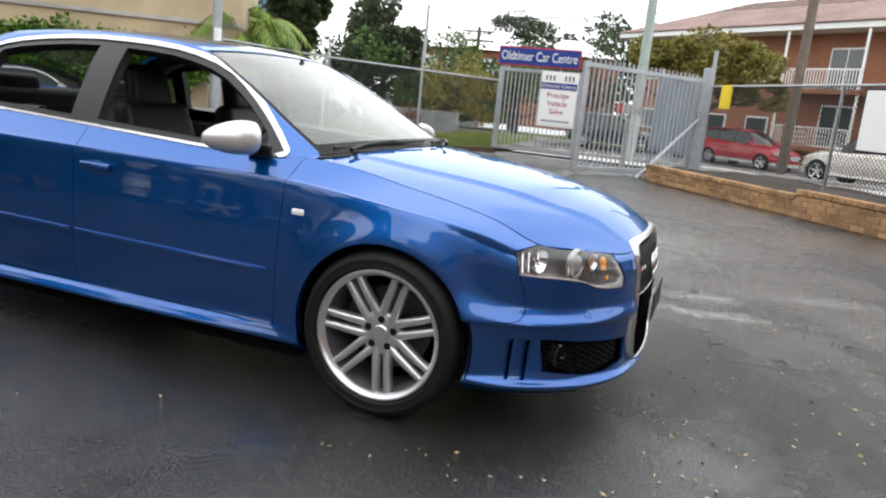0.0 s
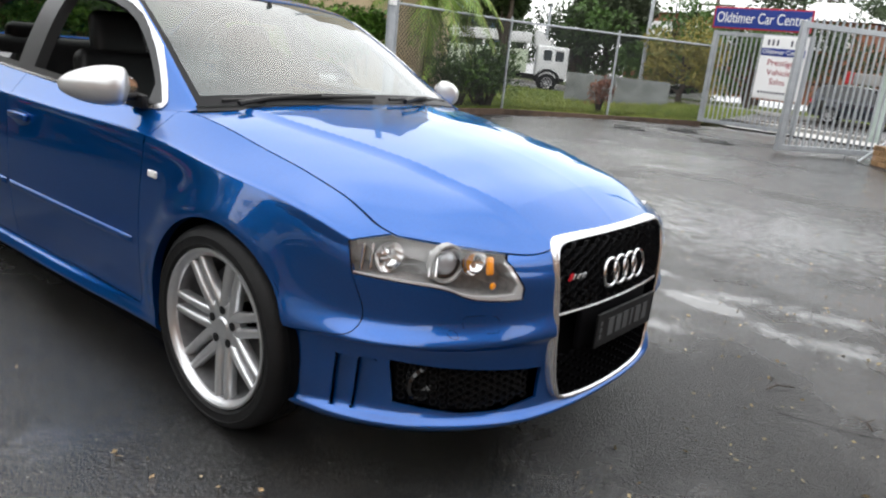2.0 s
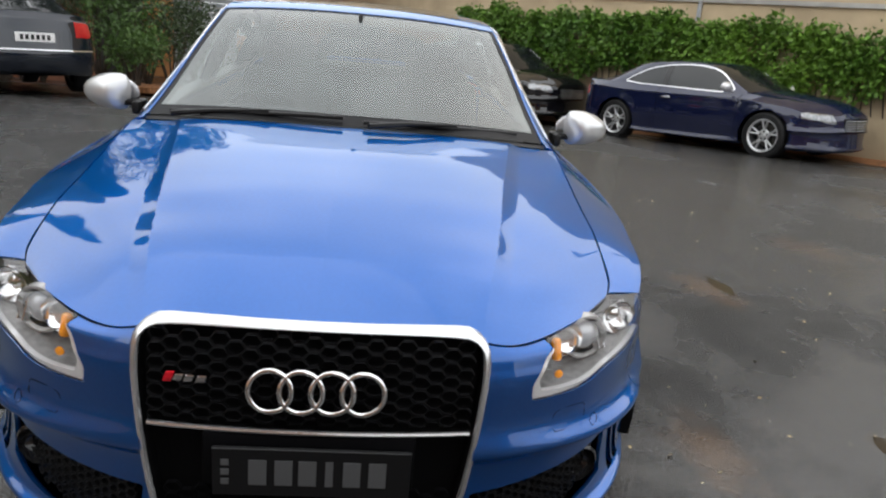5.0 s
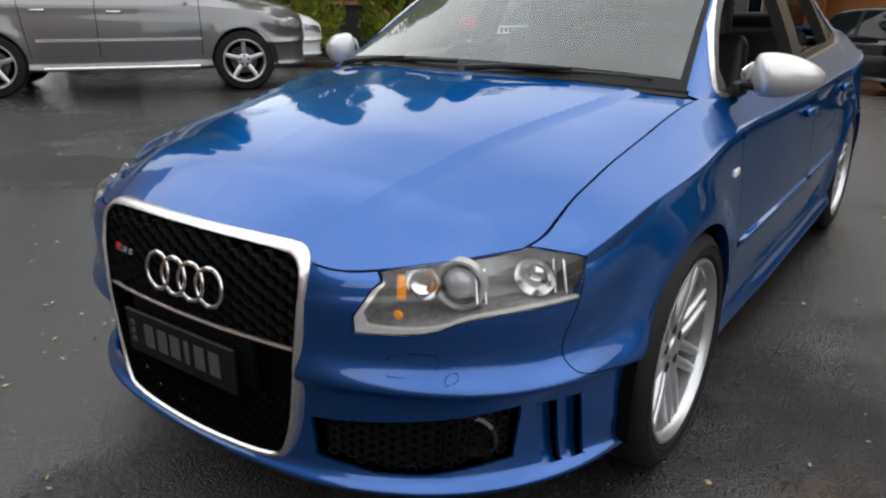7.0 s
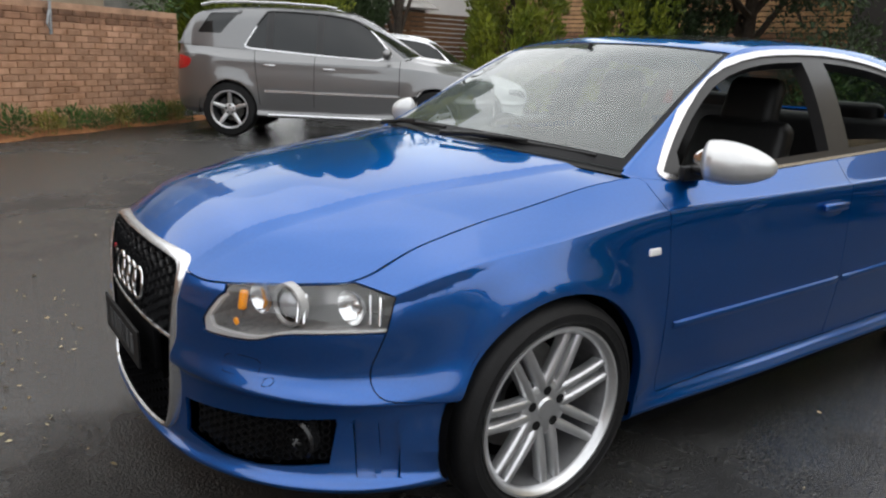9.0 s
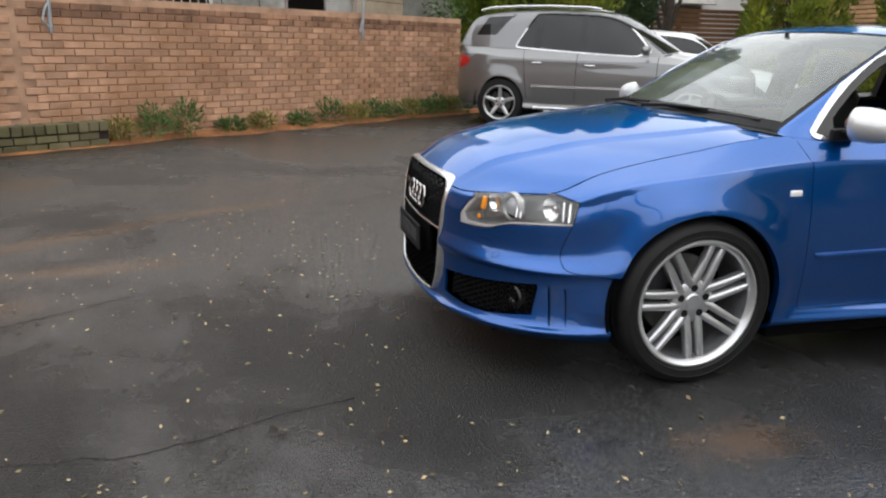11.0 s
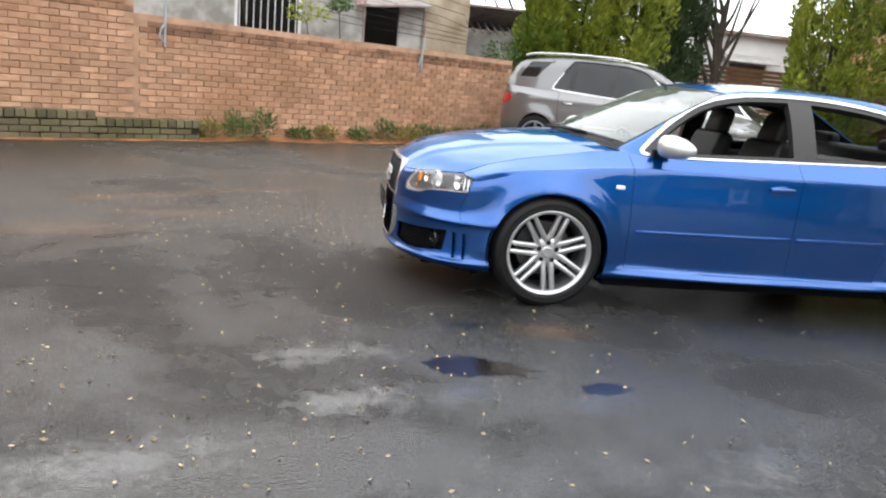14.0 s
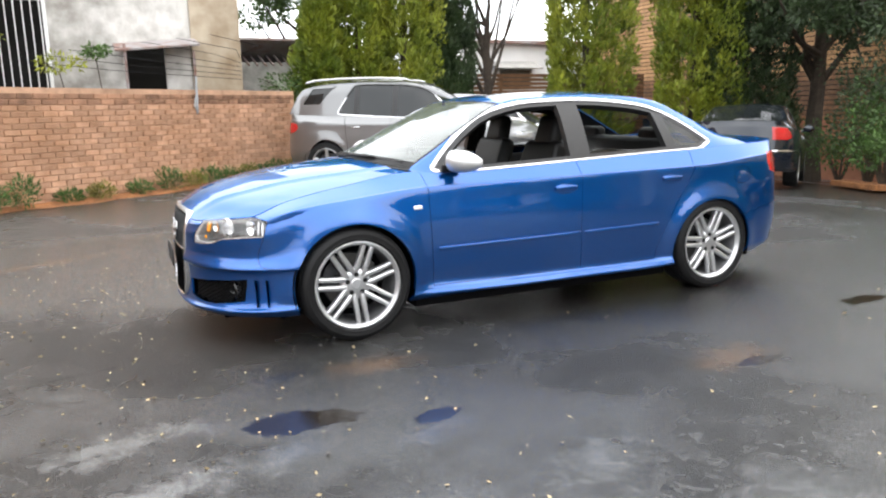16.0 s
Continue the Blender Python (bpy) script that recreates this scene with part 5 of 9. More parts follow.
    bp = n.new("ShaderNodeBump")
    bp.inputs["Distance"].default_value = 0.0055
    hm = n.new("ShaderNodeMath")
    hm.operation = "MULTIPLY_ADD"
    l.new(noise_tex(62, 5, 0.65), hm.inputs[0])
    hm.inputs[1].default_value = 2.2
    l.new(times(stone_d, rng(stone_g, 0, 1, 0.5, 1.6)), hm.inputs[2])
    l.new(hm.outputs[0], bp.inputs["Height"])
    l.new(times(rng(wet, 0, 1, 1.0, 0.36), dryness), bp.inputs["Strength"])
    l.new(bp.outputs["Normal"], p.inputs["Normal"])
    return m


M_ASPHALT = wet_asphalt()


def build_ground():
    xs = sorted(set(list(np.arange(-30, 20.1, 1.0)) + [-600, -300, -150, -80, -50, 40, 80, 150, 300, 600]))
    ys = sorted(set(list(np.arange(-20, 32.1, 1.0)) + [-600, -300, -150, -80, -40, 50, 80, 150, 300, 600]))
    v = [(x, y, ground_z(x, y)) for x in xs for y in ys]
    k = len(ys)
    f = [(i * k + j, (i + 1) * k + j, (i + 1) * k + j + 1, i * k + j + 1) for i in range(len(xs) - 1) for j in range(k - 1)]
    ob = mesh_object("ground", v, f, M_ASPHALT)
    tagged(ob, "wet dark grey asphalt yard with damp patches", "ground", kind="structure")


build_ground()


# ---- other vehicles ----
M_CARGLASS = mat("dark_car_glass", (0.010, 0.012, 0.013), 0.03, spec=0.6)
ROOF_SUV = ROOF[:5] + [(-1.9, 1.42, -1.9, 0.60, 1.385), (-2.4, 1.415, -2.4, 0.60, 1.38), (-2.9, 1.39, -2.88, 0.595, 1.355), (-3.25, 1.34, -3.2, 0.60, 1.30), (-3.42, 1.20, -3.36, 0.63, 1.17), (-3.5, 1.06, -3.45, 0.66, 1.035), (-3.53, 1.05, -3.47, 0.64, 1.032), (-3.545, 1.045, -3.47, 0.60, 1.03)]
BELT_SUV = BELT[:5] + [(-1.95, 0.805, 0.972), (-2.45, 0.80, 0.988), (-2.9, 0.785, 1.0), (-3.2, 0.75, 1.01), (-3.36, 0.70, 1.015), (-3.45, 0.665, 1.02)]
WIN_SUV = [(-0.52, 0.93), (-0.79, 1.165), (-0.96, 1.265), (-1.2, 1.32), (-1.75, 1.345), (-2.4, 1.345), (-2.88, 1.32), (-3.12, 1.24), (-3.24, 1.06), (-2.45, 1.01), (-1.53, 0.967)]
WIN_OFF = [(-0.52, 0.93), (-0.79, 1.165), (-0.96, 1.265), (-1.2, 1.32), (-1.75, 1.345), (-2.13, 1.345), (-2.2, 1.335), (-2.42, 1.06), (-2.46, 1.012), (-2.2, 1.0), (-1.53, 0.967)]
QUARTER_OFF = [(-3.19, 1.115), (-3.19, 1.115), (-2.98, 1.330), (-2.98, 1.330), (-2.50, 1.345), (-2.50, 1.345), (-2.79, 1.115), (-2.79, 1.115)]
WIN_COUPE = [(-0.56, 0.935), (-0.80, 1.16), (-0.98, 1.265), (-1.22, 1.318), (-1.55, 1.33), (-1.9, 1.305), (-2.2, 1.24), (-2.5, 1.09), (-2.58, 1.01), (-1.53, 0.972)]


def other_car(name, at, heading, label, body, wb=2.7, fo=0.88, ro=1.0, half=0.9, belt=0.95, roof=1.44, lift=0.0, kind="saloon", wheel=(0.33, 0.225, "ten"), pillars=(-1.58,), trim=True, doors=True, lower=None, grille="bars", rails=False, group="cars parked in the yard", quarter=None, window=None):
    """A parked car: the design body warped to its own length, width and height."""
    top = 1.415

    def warp(p):
        q = p.copy()
        x = p[:, 0]
        q[:, 0] = np.where(x > 0, x * fo / 0.905, np.where(x > -2.648, x * wb / 2.648, -wb + (x + 2.648) * ro / 0.98))
        q[:, 1] = p[:, 1] * half / 0.915
        z = p[:, 2]
        lo = lift + (belt - lift) * np.clip(z, 0, 0.95) / 0.95
        q[:, 2] = np.where(z < 0.95, lo, belt + (z - 0.95) * (roof - belt) / (top - 0.95))
        return q

    suv = kind in ("suv", "wagon")
    win = chaikin(window or WIN_SUV if suv else WIN_COUPE if kind == "coupe" else WIN, 1)
    inv = lambda z: 0.95 * (z - lift) / (belt - lift)
    rw = wheel[0]
    ra = (rw + 0.035) * 0.95 / (belt - lift)
    az = inv(rw)
    fm = CarForm(warp, ROOF_SUV if suv else ROOF, BELT_SUV if suv else BELT, arches=((0.0, az, ra), (-2.648, az, ra)), flare=0.012)
    hd = Vector(heading).normalized() * wb / 2
    zf, zr = ground_z(at[0] + hd.x, at[1] + hd.y), ground_z(at[0] - hd.x, at[1] - hd.y)
    root = thing(name, Matrix.Translation((at[0], at[1], (zf + zr) / 2)) @ pose(0, 0, 0, 0, 0, math.degrees(math.atan2(heading[1], heading[0]))) @ Matrix.Rotation(-math.atan2(zf - zr, wb), 4, "Y") @ Matrix.Translation((wb / 2, 0, 0)), label, "car", group)
    sk = Skin(fm.band, np.linspace(0, 16, 129), np.linspace(0, 10, 41))
    far = 9.0
    arch = [lambda uv, p, a=a: np.where(np.abs(p[:, 1]) > 0.5, np.hypot(p[:, 0] - a[0], (p[:, 2] - a[1]) * 1.0) - a[2], far) for a in fm.arches]
    hl = lambda uv, p: np.where(p[:, 0] > 0.2, poly_sd(np.stack([fm.arc_of(uv), p[:, 2]], 1), HL), far)
    tail_p = chaikin([(-3.30, 0.74), (-3.36, 0.90), (-3.40, 0.94), (-3.75, 0.94), (-3.75, 0.74)], 1)
    if quarter:
        tail_p = chaikin([(-3.34, 0.73), (-3.20, 0.82), (-3.28, 0.90), (-3.75, 0.90), (-3.75, 0.73)], 1)
    tail = lambda uv, p: np.where((p[:, 0] < -3) & (p[:, 1] > 0.52), poly_sd(xz(p), tail_p), far)
    gr_p = [(-0.34, 0.66), (0.34, 0.66), (0.30, 0.46), (-0.30, 0.46)]
    grl = lambda uv, p: np.where(p[:, 0] > 0.5, poly_sd(p[:, 1:], gr_p), far)
    lowf = lambda uv, p: p[:, 2] - 0.33
    dl = [-0.46, -1.55, -2.28] if kind != "coupe" else [-0.46, -1.85]
    lines = [(lambda uv, p, x=x: p[:, 0] - x - 0.12 * (x < -2.2) * (0.62 - p[:, 2]) - 0.004) for x in dl] + [(lambda uv, p, x=x: p[:, 0] - x - 0.12 * (x < -2.2) * (0.62 - p[:, 2]) + 0.004) for x in dl]
    for f in [*arch, hl, tail, grl, lowf] + (lines if doors else []):
        sk.cut(f)
    sk.done()
    uv, p = sk.cuv, sk.cpos
    neg = lambda f: f(uv, p) < 0
    void = neg(arch[0]) | neg(arch[1])
    lamp, tl, g = neg(hl) & ~void, neg(tail) & ~void, neg(grl) & ~void
    gap = np.zeros(len(p), bool)
    gaps = []
    if doors:
        for k in range(len(dl)):
            gaps.append((lines[k](uv, p) < 0) & (lines[k + len(dl)](uv, p) > 0) & (p[:, 2] > 0.27) & ~void & ~lamp & ~tl & ~g)
            gap |= gaps[-1]
    low = (p[:, 2] < 0.33) & ~void & ~lamp & ~tl & ~g
    main = ~void & ~lamp & ~tl & ~g & ~gap & ~low
    door_f = main & (p[:, 0] < dl[0]) & (p[:, 0] > dl[1])
    door_r = main & (p[:, 0] < dl[1]) & (p[:, 0] > dl[-1] + 0.12 * (0.62 - p[:, 2])) if kind != "coupe" else np.zeros(len(p), bool)
    rest = main & ~door_f & ~door_r
    for mir in (False, True):
        k = dict(mirror=mir, flange=0.02)
        sk.take(rest & (p[:, 0] > -1), "front_body", body, root, **k)
        sk.take(rest & (p[:, 0] <= -1), "rear_body", body, root, **k)
        d1 = sk.take(door_f, "front_door", body, root, **k)
        d2 = sk.take(door_r, "rear_door", body, root, **k) if door_r.any() else d1
        sk.take(low, "lower_trim", lower or body, root, **k)
        for q in gaps:
            sk.take(q, "panel_gap", M_GAP, root, mirror=mir, push=-0.008, flange=0)
        sk.take(lamp, "headlight", M_CARLAMP, root, "clear headlamp", mirror=mir, push=0.002)
        sk.take(tl, "tail_light", M_RED, root, "red tail lamp", mirror=mir, push=0.004)
        sk.take(g, "grille_back", M_GAP, root, mirror=mir, push=-0.02, flange=-0.02)
        s = -1 if mir else 1
        for x, z in ((-1.36, 0.80), (-2.12, 0.82)) if kind != "coupe" else ((-1.68, 0.80),):
            pp, nn = fm.spot(float(x * wb / 2.648), float(lift + (belt - lift) * z / 0.95), s)
            bm = bmesh.new()
            add_box(bm, (0, 0.012, 0), (0.17, 0.022, 0.03), 0.009)
            bmesh.ops.transform(bm, matrix=frame_on(pp, nn), verts=bm.verts)
            part("door_handle", bm, M_SILVER_TRIM if trim else body, d1 if x > -1.5 or kind == "coupe" else d2, smooth=True)
        bm = bmesh.new()
        bmesh.ops.create_uvsphere(bm, u_segments=20, v_segments=12, radius=1.0, matrix=Matrix.Translation((-0.62 * wb / 2.648, s * (half + 0.04), belt + 0.07)) @ Matrix.Diagonal((0.07, 0.11, 0.075, 1)))
        add_tube(bm, [(-0.6 * wb / 2.648, s * (half - 0.1), belt + 0.01), (-0.6 * wb / 2.648, s * half, belt + 0.04)], 0.025, 6)
        part("door_mirror", bm, M_FLANGE if kind == "coupe" else body, root, smooth=True)
        for ax in (0.0, -wb):
            bm = bmesh.new()
            rows = []
            for i in range(17):
                a = math.pi * (-0.05 + 1.1 * i / 16)
                rr = rw + 0.05
                rows.append([bm.verts.new((ax + rr * math.cos(a), y, rw + rr * math.sin(a))) for y in (s * (half - 0.02), s * 0.45)])
            for a, b in zip(rows, rows[1:]):
                bm.faces.new((a[0], a[1], b[1], b[0]))
            part("wheel_well", bm, M_GAP, root)
    # bonnet
    sk = Skin(fm.hood, np.linspace(0, 5, 31), np.linspace(0, 11, 34))
    sk.done()
    bon = new("bonnet")
    bon.parent = root
    for mir in (False, True):
        sk.take(sk.cuv[:, 0] < 9, "bonnet_half", body, bon, mirror=mir, flange=0.012)
    # roof and screens
    sk = Skin(fm.roof, np.linspace(0, 4, 33), np.linspace(0, 12, 97))
    r0, r1 = (8.05, 9.6) if suv else (7.08, 9.85)
    ws = lambda uv, q: np.maximum(np.maximum(uv[:, 0] - 3.9, 0.10 - uv[:, 1]), uv[:, 1] - 2.93)
    rwin = lambda uv, q: np.maximum(np.maximum(uv[:, 0] - 3.7, r0 - uv[:, 1]), uv[:, 1] - r1)
    for f in (ws, rwin):
        sk.cut(f)
    sk.done()
    uv, p = sk.cuv, sk.cpos
    a, b = ws(uv, p) < 0, rwin(uv, p) < 0
    for mir in (False, True):
        sk.take(a, "windscreen", M_CARGLASS, root, mirror=mir, push=-0.003, flange=0)
        sk.take(b, "rear_window", M_CARGLASS, root, mirror=mir, push=-0.003, flange=0)
        sk.take(~a & ~b, "roof", body, root, mirror=mir)
    # sides of the cabin
    sk = Skin(fm.side, np.linspace(0, 10, 91), np.linspace(0, 4, 25))
    qwin = chaikin(quarter, 1) if quarter else None
    sd = (lambda uv, q: np.minimum(poly_sd(xz(q), win), poly_sd(xz(q), qwin) + 0.014)) if quarter else (lambda uv, q: poly_sd(xz(q), win))
    ring = lambda uv, q: sd(uv, q) - 0.016
    bars = [(lambda uv, q, x=x, e=e: q[:, 0] - x - e) for x in pillars for e in (-0.045, 0.045)]
    for f in [sd, ring, *bars]:
        sk.cut(f)
    sk.done()
    uv, p = sk.cuv, sk.cpos
    d = sd(uv, p)
    post = np.zeros(len(p), bool)
    for x in pillars:
        post |= np.abs(p[:, 0] - x) < 0.045
    for mir in (False, True):
        sk.take((d > 0.016) | ((d > 0) & (p[:, 0] <= (-2.55 if quarter else -9))), "roof_pillar", body, root, mirror=mir)
        trimmed = (d <= 0.016) & (d > 0) & (p[:, 0] > (-2.55 if quarter else -9))
        low_edge = p[:, 2] < belt + 0.05
        sk.take(trimmed & low_edge if quarter else trimmed, "window_trim", M_SILVER_TRIM if trim else M_BLACK, root, mirror=mir, push=0.003)
        if quarter:
            sk.take(trimmed & ~low_edge, "window_seal", M_BLACK, root, mirror=mir, push=0.001)
        edges = sorted([9.0, *pillars, -9.0], reverse=True)
        for hi, lo in zip(edges, edges[1:]):
            m = (d <= 0) & ~post & (p[:, 0] < hi) & (p[:, 0] > lo)
            if m.any():
                sk.take(m, "side_window", M_CARGLASS, root, mirror=mir, push=-0.008, flange=0)
        for x in pillars:
            sk.take((d <= 0) & (np.abs(p[:, 0] - x) < 0.045), "door_post", M_FRAME, root, mirror=mir, push=-0.004)
    # wheels
    for x in (0.0, -wb):
        for s in (1, -1):
            build_wheel("wheel", root, pose(x, s * (half - wheel[1] / 2 - 0.012), rw) if s > 0 else pose(x, s * (half - wheel[1] / 2 - 0.012), rw, 0, 0, 180), R=rw, width=wheel[1], rim_r=rw * 0.70, style=wheel[2])
    bm = bmesh.new()
    add_box(bm, (-wb / 2, 0, lift + 0.26), (wb + 1.0, half * 1.05, 0.08), 0.01)
    add_box(bm, (-wb / 2, 0, lift + 0.26), (wb - 2 * rw - 0.2, half * 1.8, 0.08), 0.01)
    part("floor_pan", bm, M_GAP, root)
    if rails:
        for s in (1, -1):
            bm = bmesh.new()
            pts = [(float(-x * wb / 2.648), s * half * 0.66, roof - d) for x, d in ((1.3, 0.02), (1.45, -0.005), (2.0, -0.025), (2.5, -0.022), (2.9, 0.0), (3.05, 0.04))]
            add_tube(bm, pts, 0.018, 6)
            part("roof_rail", bm, M_SILVER_TRIM, root, "silver roof rail", smooth=True)
    if grille == "bars":
        for k in range(5):
            bm = bmesh.new()
            z = lift + (belt - lift) * (0.49 + 0.035 * k) / 0.95
            add_tube(bm, [(fo * (1.0 - 0.12 * y * y) - 0.012, y, z) for y in np.linspace(-0.31, 0.31, 9) * half / 0.9], 0.010, 6)
            part("grille_bar", bm, M_SILVER_TRIM, root, smooth=True)
    return root, fm


M_CARLAMP = mat("far_headlamp", (0.26, 0.27, 0.28), 0.1, 0.5, vary=0.5, scale=25, coat=1.0, obj=True)
P_SILVER = paint("silver_grey_paint", (0.16, 0.162, 0.165), 0.7, 0.32, ior=1.8)
P_NAVY = paint("dark_navy_paint", (0.006, 0.009, 0.035), 0.2, 0.3)
P_BLACK = paint("black_paint", (0.006, 0.006, 0.007), 0.1, 0.3)
P_SLATE = paint("slate_blue_paint", (0.010, 0.014, 0.022), 0.3, 0.3)
P_WHITE = paint("white_paint", (0.72, 0.73, 0.74), 0.0, 0.4)
P_RED = paint("red_paint", (0.34, 0.018, 0.03), 0.1, 0.35)
P_BEIGE = paint("champagne_paint", (0.55, 0.52, 0.47), 0.3, 0.35)
P_GREYLOW = paint("grey_cladding", (0.32, 0.32, 0.32), 0.2, 0.5)


def extras():
    # silver off-roader beside the brick wall
    r, f = other_car("offroad_car", (-4.04, -7.97), (-0.80, 0.60), "silver-grey offroad car with five-spoke wheels by the brick wall", P_SILVER, wb=2.915, fo=0.88, ro=0.92, half=0.955, belt=1.16, roof=1.84, lift=0.08, kind="suv", wheel=(0.38, 0.265, "five"), pillars=(-1.50, -2.14), rails=True, window=WIN_OFF, quarter=QUARTER_OFF)
    for s in (1, -1):
        bm = bmesh.new()
        rows = []
        for i in range(31):
            p, n = f.spot(-0.5 - 1.9 * i / 30, 0.66, s)
            rows.append([bm.verts.new((p.x, p.y + s * d, p.z + h)) for h, d in ((-0.022, -0.01), (-0.016, 0.012), (0.016, 0.012), (0.022, -0.01))])
        for a, b in zip(rows, rows[1:]):
            for j in range(3):
                bm.faces.new((a[j], a[j + 1], b[j + 1], b[j]))
        part("side_strip", bm, M_SILVER_TRIM, r, "bright strip along the doors")
        bm = bmesh.new()
        add_tube(bm, [(-0.55, s * 0.96, 0.33), (-2.35, s * 0.96, 0.33)], 0.028, 8)
        part("side_step", bm, M_SILVER_TRIM, r, "bright sill step", smooth=True)
    other_car("white_car", (-7.0, -10.5), (-0.80, 0.60), "white car with dark windows behind the silver one", P_WHITE, wb=2.8, fo=0.9, ro=0.95, half=0.93, belt=1.0, roof=1.66, lift=0.05, kind="suv", wheel=(0.35, 0.235, "ten"), pillars=(-1.56, -2.40))
    other_car("navy_coupe", (-9.58, 5.68), (0.85, 0.53), "dark navy two-door coupe under the ivy wall", P_NAVY, wb=2.765, fo=0.89, ro=1.04, half=0.92, belt=0.92, roof=1.37, kind="coupe", wheel=(0.335, 0.255, "twin5"), pillars=(-1.80,))
    other_car("black_offroad_car", (-14.4, 2.75), (0.85, 0.53), "glossy black offroad car behind the coupe", P_BLACK, wb=2.93, fo=0.88, ro=1.0, half=0.96, belt=1.08, roof=1.75, lift=0.05, kind="suv", wheel=(0.37, 0.255, "twin5"), pillars=(-1.56, -2.40))
    other_car("boxy_offroad_car", (-17.3, 0.55), (0.62, 0.78), "black boxy offroad car in front of the orange wall", P_BLACK, wb=2.885, fo=0.86, ro=1.05, half=0.95, belt=1.18, roof=1.89, lift=0.10, kind="suv", wheel=(0.37, 0.255, "ten"), pillars=(-1.56, -2.40), trim=False)
    r, f = other_car("dark_saloon", (-10.65, -6.23), (-0.79, -0.61), "dark slate-blue saloon seen from behind with red lamps", P_SLATE, wb=2.965, fo=0.87, ro=1.12, half=0.97, belt=1.04, roof=1.54, lift=0.04, wheel=(0.345, 0.235, "ten"))
    bm = bmesh.new()
    add_box(bm, (-2.965 - 1.125, 0, 0.80), (0.012, 0.50, 0.125), 0.004)
    pl = part("number_plate", bm, M_WHITEPL, r, "pale number plate with dark bars")
    bm = bmesh.new()
    for k in range(6):
        add_box(bm, (-2.965 - 1.133, -0.17 + 0.068 * k, 0.80), (0.004, 0.042, 0.07))
    part("plate_bars", bm, M_BLACK, pl)
    bm = bmesh.new()
    pts = [f.spot(-3.05, 0.58, 1)[0] + Vector((0, 0.012, 0))]
    uv = np.stack([np.linspace(12.6, 16, 15), np.full(15, 5.25)], 1)
    q = f.band.post(f.band.at(uv))
    pts = [Vector((a, b, 0.63)) for a, b, _ in q] + [Vector((a, -b, 0.63)) for a, b, _ in q[::-1][1:]]
    add_tube(bm, [p + Vector((-0.01, 0, 0)) for p in pts], 0.014, 6)
    part("bumper_strip", bm, M_CHROME, r, "chrome strip round the rear bumper", smooth=True)
    g2 = "cars parked in the street"
    other_car("red_wagon", (1.9, 30.0), (0.76, -0.65), "red and silver estate car at the kerb", P_RED, wb=2.63, fo=0.92, ro=1.05, half=0.86, belt=0.98, roof=1.58, lift=0.04, kind="wagon", wheel=(0.32, 0.2, "five"), pillars=(-1.56, -2.40), lower=P_GREYLOW, trim=False, group=g2)
    other_car("champagne_offroad_car", (5.5, 23.2), (-0.76, 0.65), "pale champagne offroad car at the kerb", P_BEIGE, wb=2.75, fo=0.9, ro=0.95, half=0.93, belt=1.05, roof=1.72, lift=0.08, kind="suv", wheel=(0.36, 0.235, "five"), pillars=(-1.56, -2.40), trim=False, group=g2)
    other_car("white_hatchback", (-14.9, 38.5), (-0.9, -0.43), "white hatchback far down the street", P_WHITE, wb=2.5, fo=0.85, ro=0.7, half=0.85, belt=0.95, roof=1.48, kind="wagon", wheel=(0.3, 0.19, "five"), pillars=(-1.56, -2.40), trim=False, group=g2)
    other_car("dark_utility_car", (-4.2, 33.2), (0.99, 0.1), "dark slate utility car parked beyond the gate", P_SLATE, wb=2.7, fo=0.88, ro=0.95, half=0.9, belt=1.0, roof=1.65, lift=0.08, kind="suv", wheel=(0.35, 0.225, "ten"), pillars=(-1.56, -2.40), trim=False, group=g2)


extras()


# ---- helpers for the yard ----
def struct(name, bm, material, label, category="", smooth=False):
    return tagged(part(name, bm, material, None, label, smooth), label, category or name.split("_")[0], kind="structure")


def along(a, b):
    d = Vector((b[0] - a[0], b[1] - a[1], 0))
    return d.length, d.normalized()


def on_line(a, b):
    """A pose with x along the line from a to b, y to its left, z up."""
    ln, d = along(a, b)
    m = Matrix.Rotation(math.atan2(d.y, d.x), 4, "Z")
    m.translation = (a[0], a[1], 0)
    return ln, m


def leaf_mesh(name, pts, dirs, size, material, parent=None, label="", seed=1, aspect=0.5, fold=0.25):
    """Many small folded leaves at points, each turned about its own direction."""
    rs = np.random.RandomState(seed)
    pts, dirs = np.asarray(pts, float), np.asarray(dirs, float)
    n = len(pts)
    dirs = dirs + rs.normal(0, 0.35, (n, 3))
    dirs /= np.maximum(np.linalg.norm(dirs, axis=1), 1e-6)[:, None]
    side = np.cross(dirs, rs.normal(0, 1, (n, 3)))
    side /= np.maximum(np.linalg.norm(side, axis=1), 1e-6)[:, None]
    up = np.cross(side, dirs)
    s = (size * rs.uniform(0.6, 1.4, n))[:, None]
    v = np.stack([pts, pts + dirs * s * 0.5 + side * s * aspect * 0.5 + up * s * fold * 0.5, pts + dirs * s, pts + dirs * s * 0.5 - side * s * aspect * 0.5 + up * s * fold * 0.5], 1).reshape(-1, 3)
    i = np.arange(n) * 4
    f = np.concatenate([np.stack([i, i + 1, i + 2], 1), np.stack([i, i + 2, i + 3], 1)])
    me = bpy.data.meshes.new(name)
    me.from_pydata(v.tolist(), [], f.tolist())
    me.materials.append(material)
    ob = new(name, me)
    if parent:
        ob.parent = parent
    if label:
        ob["label"] = label
    return ob


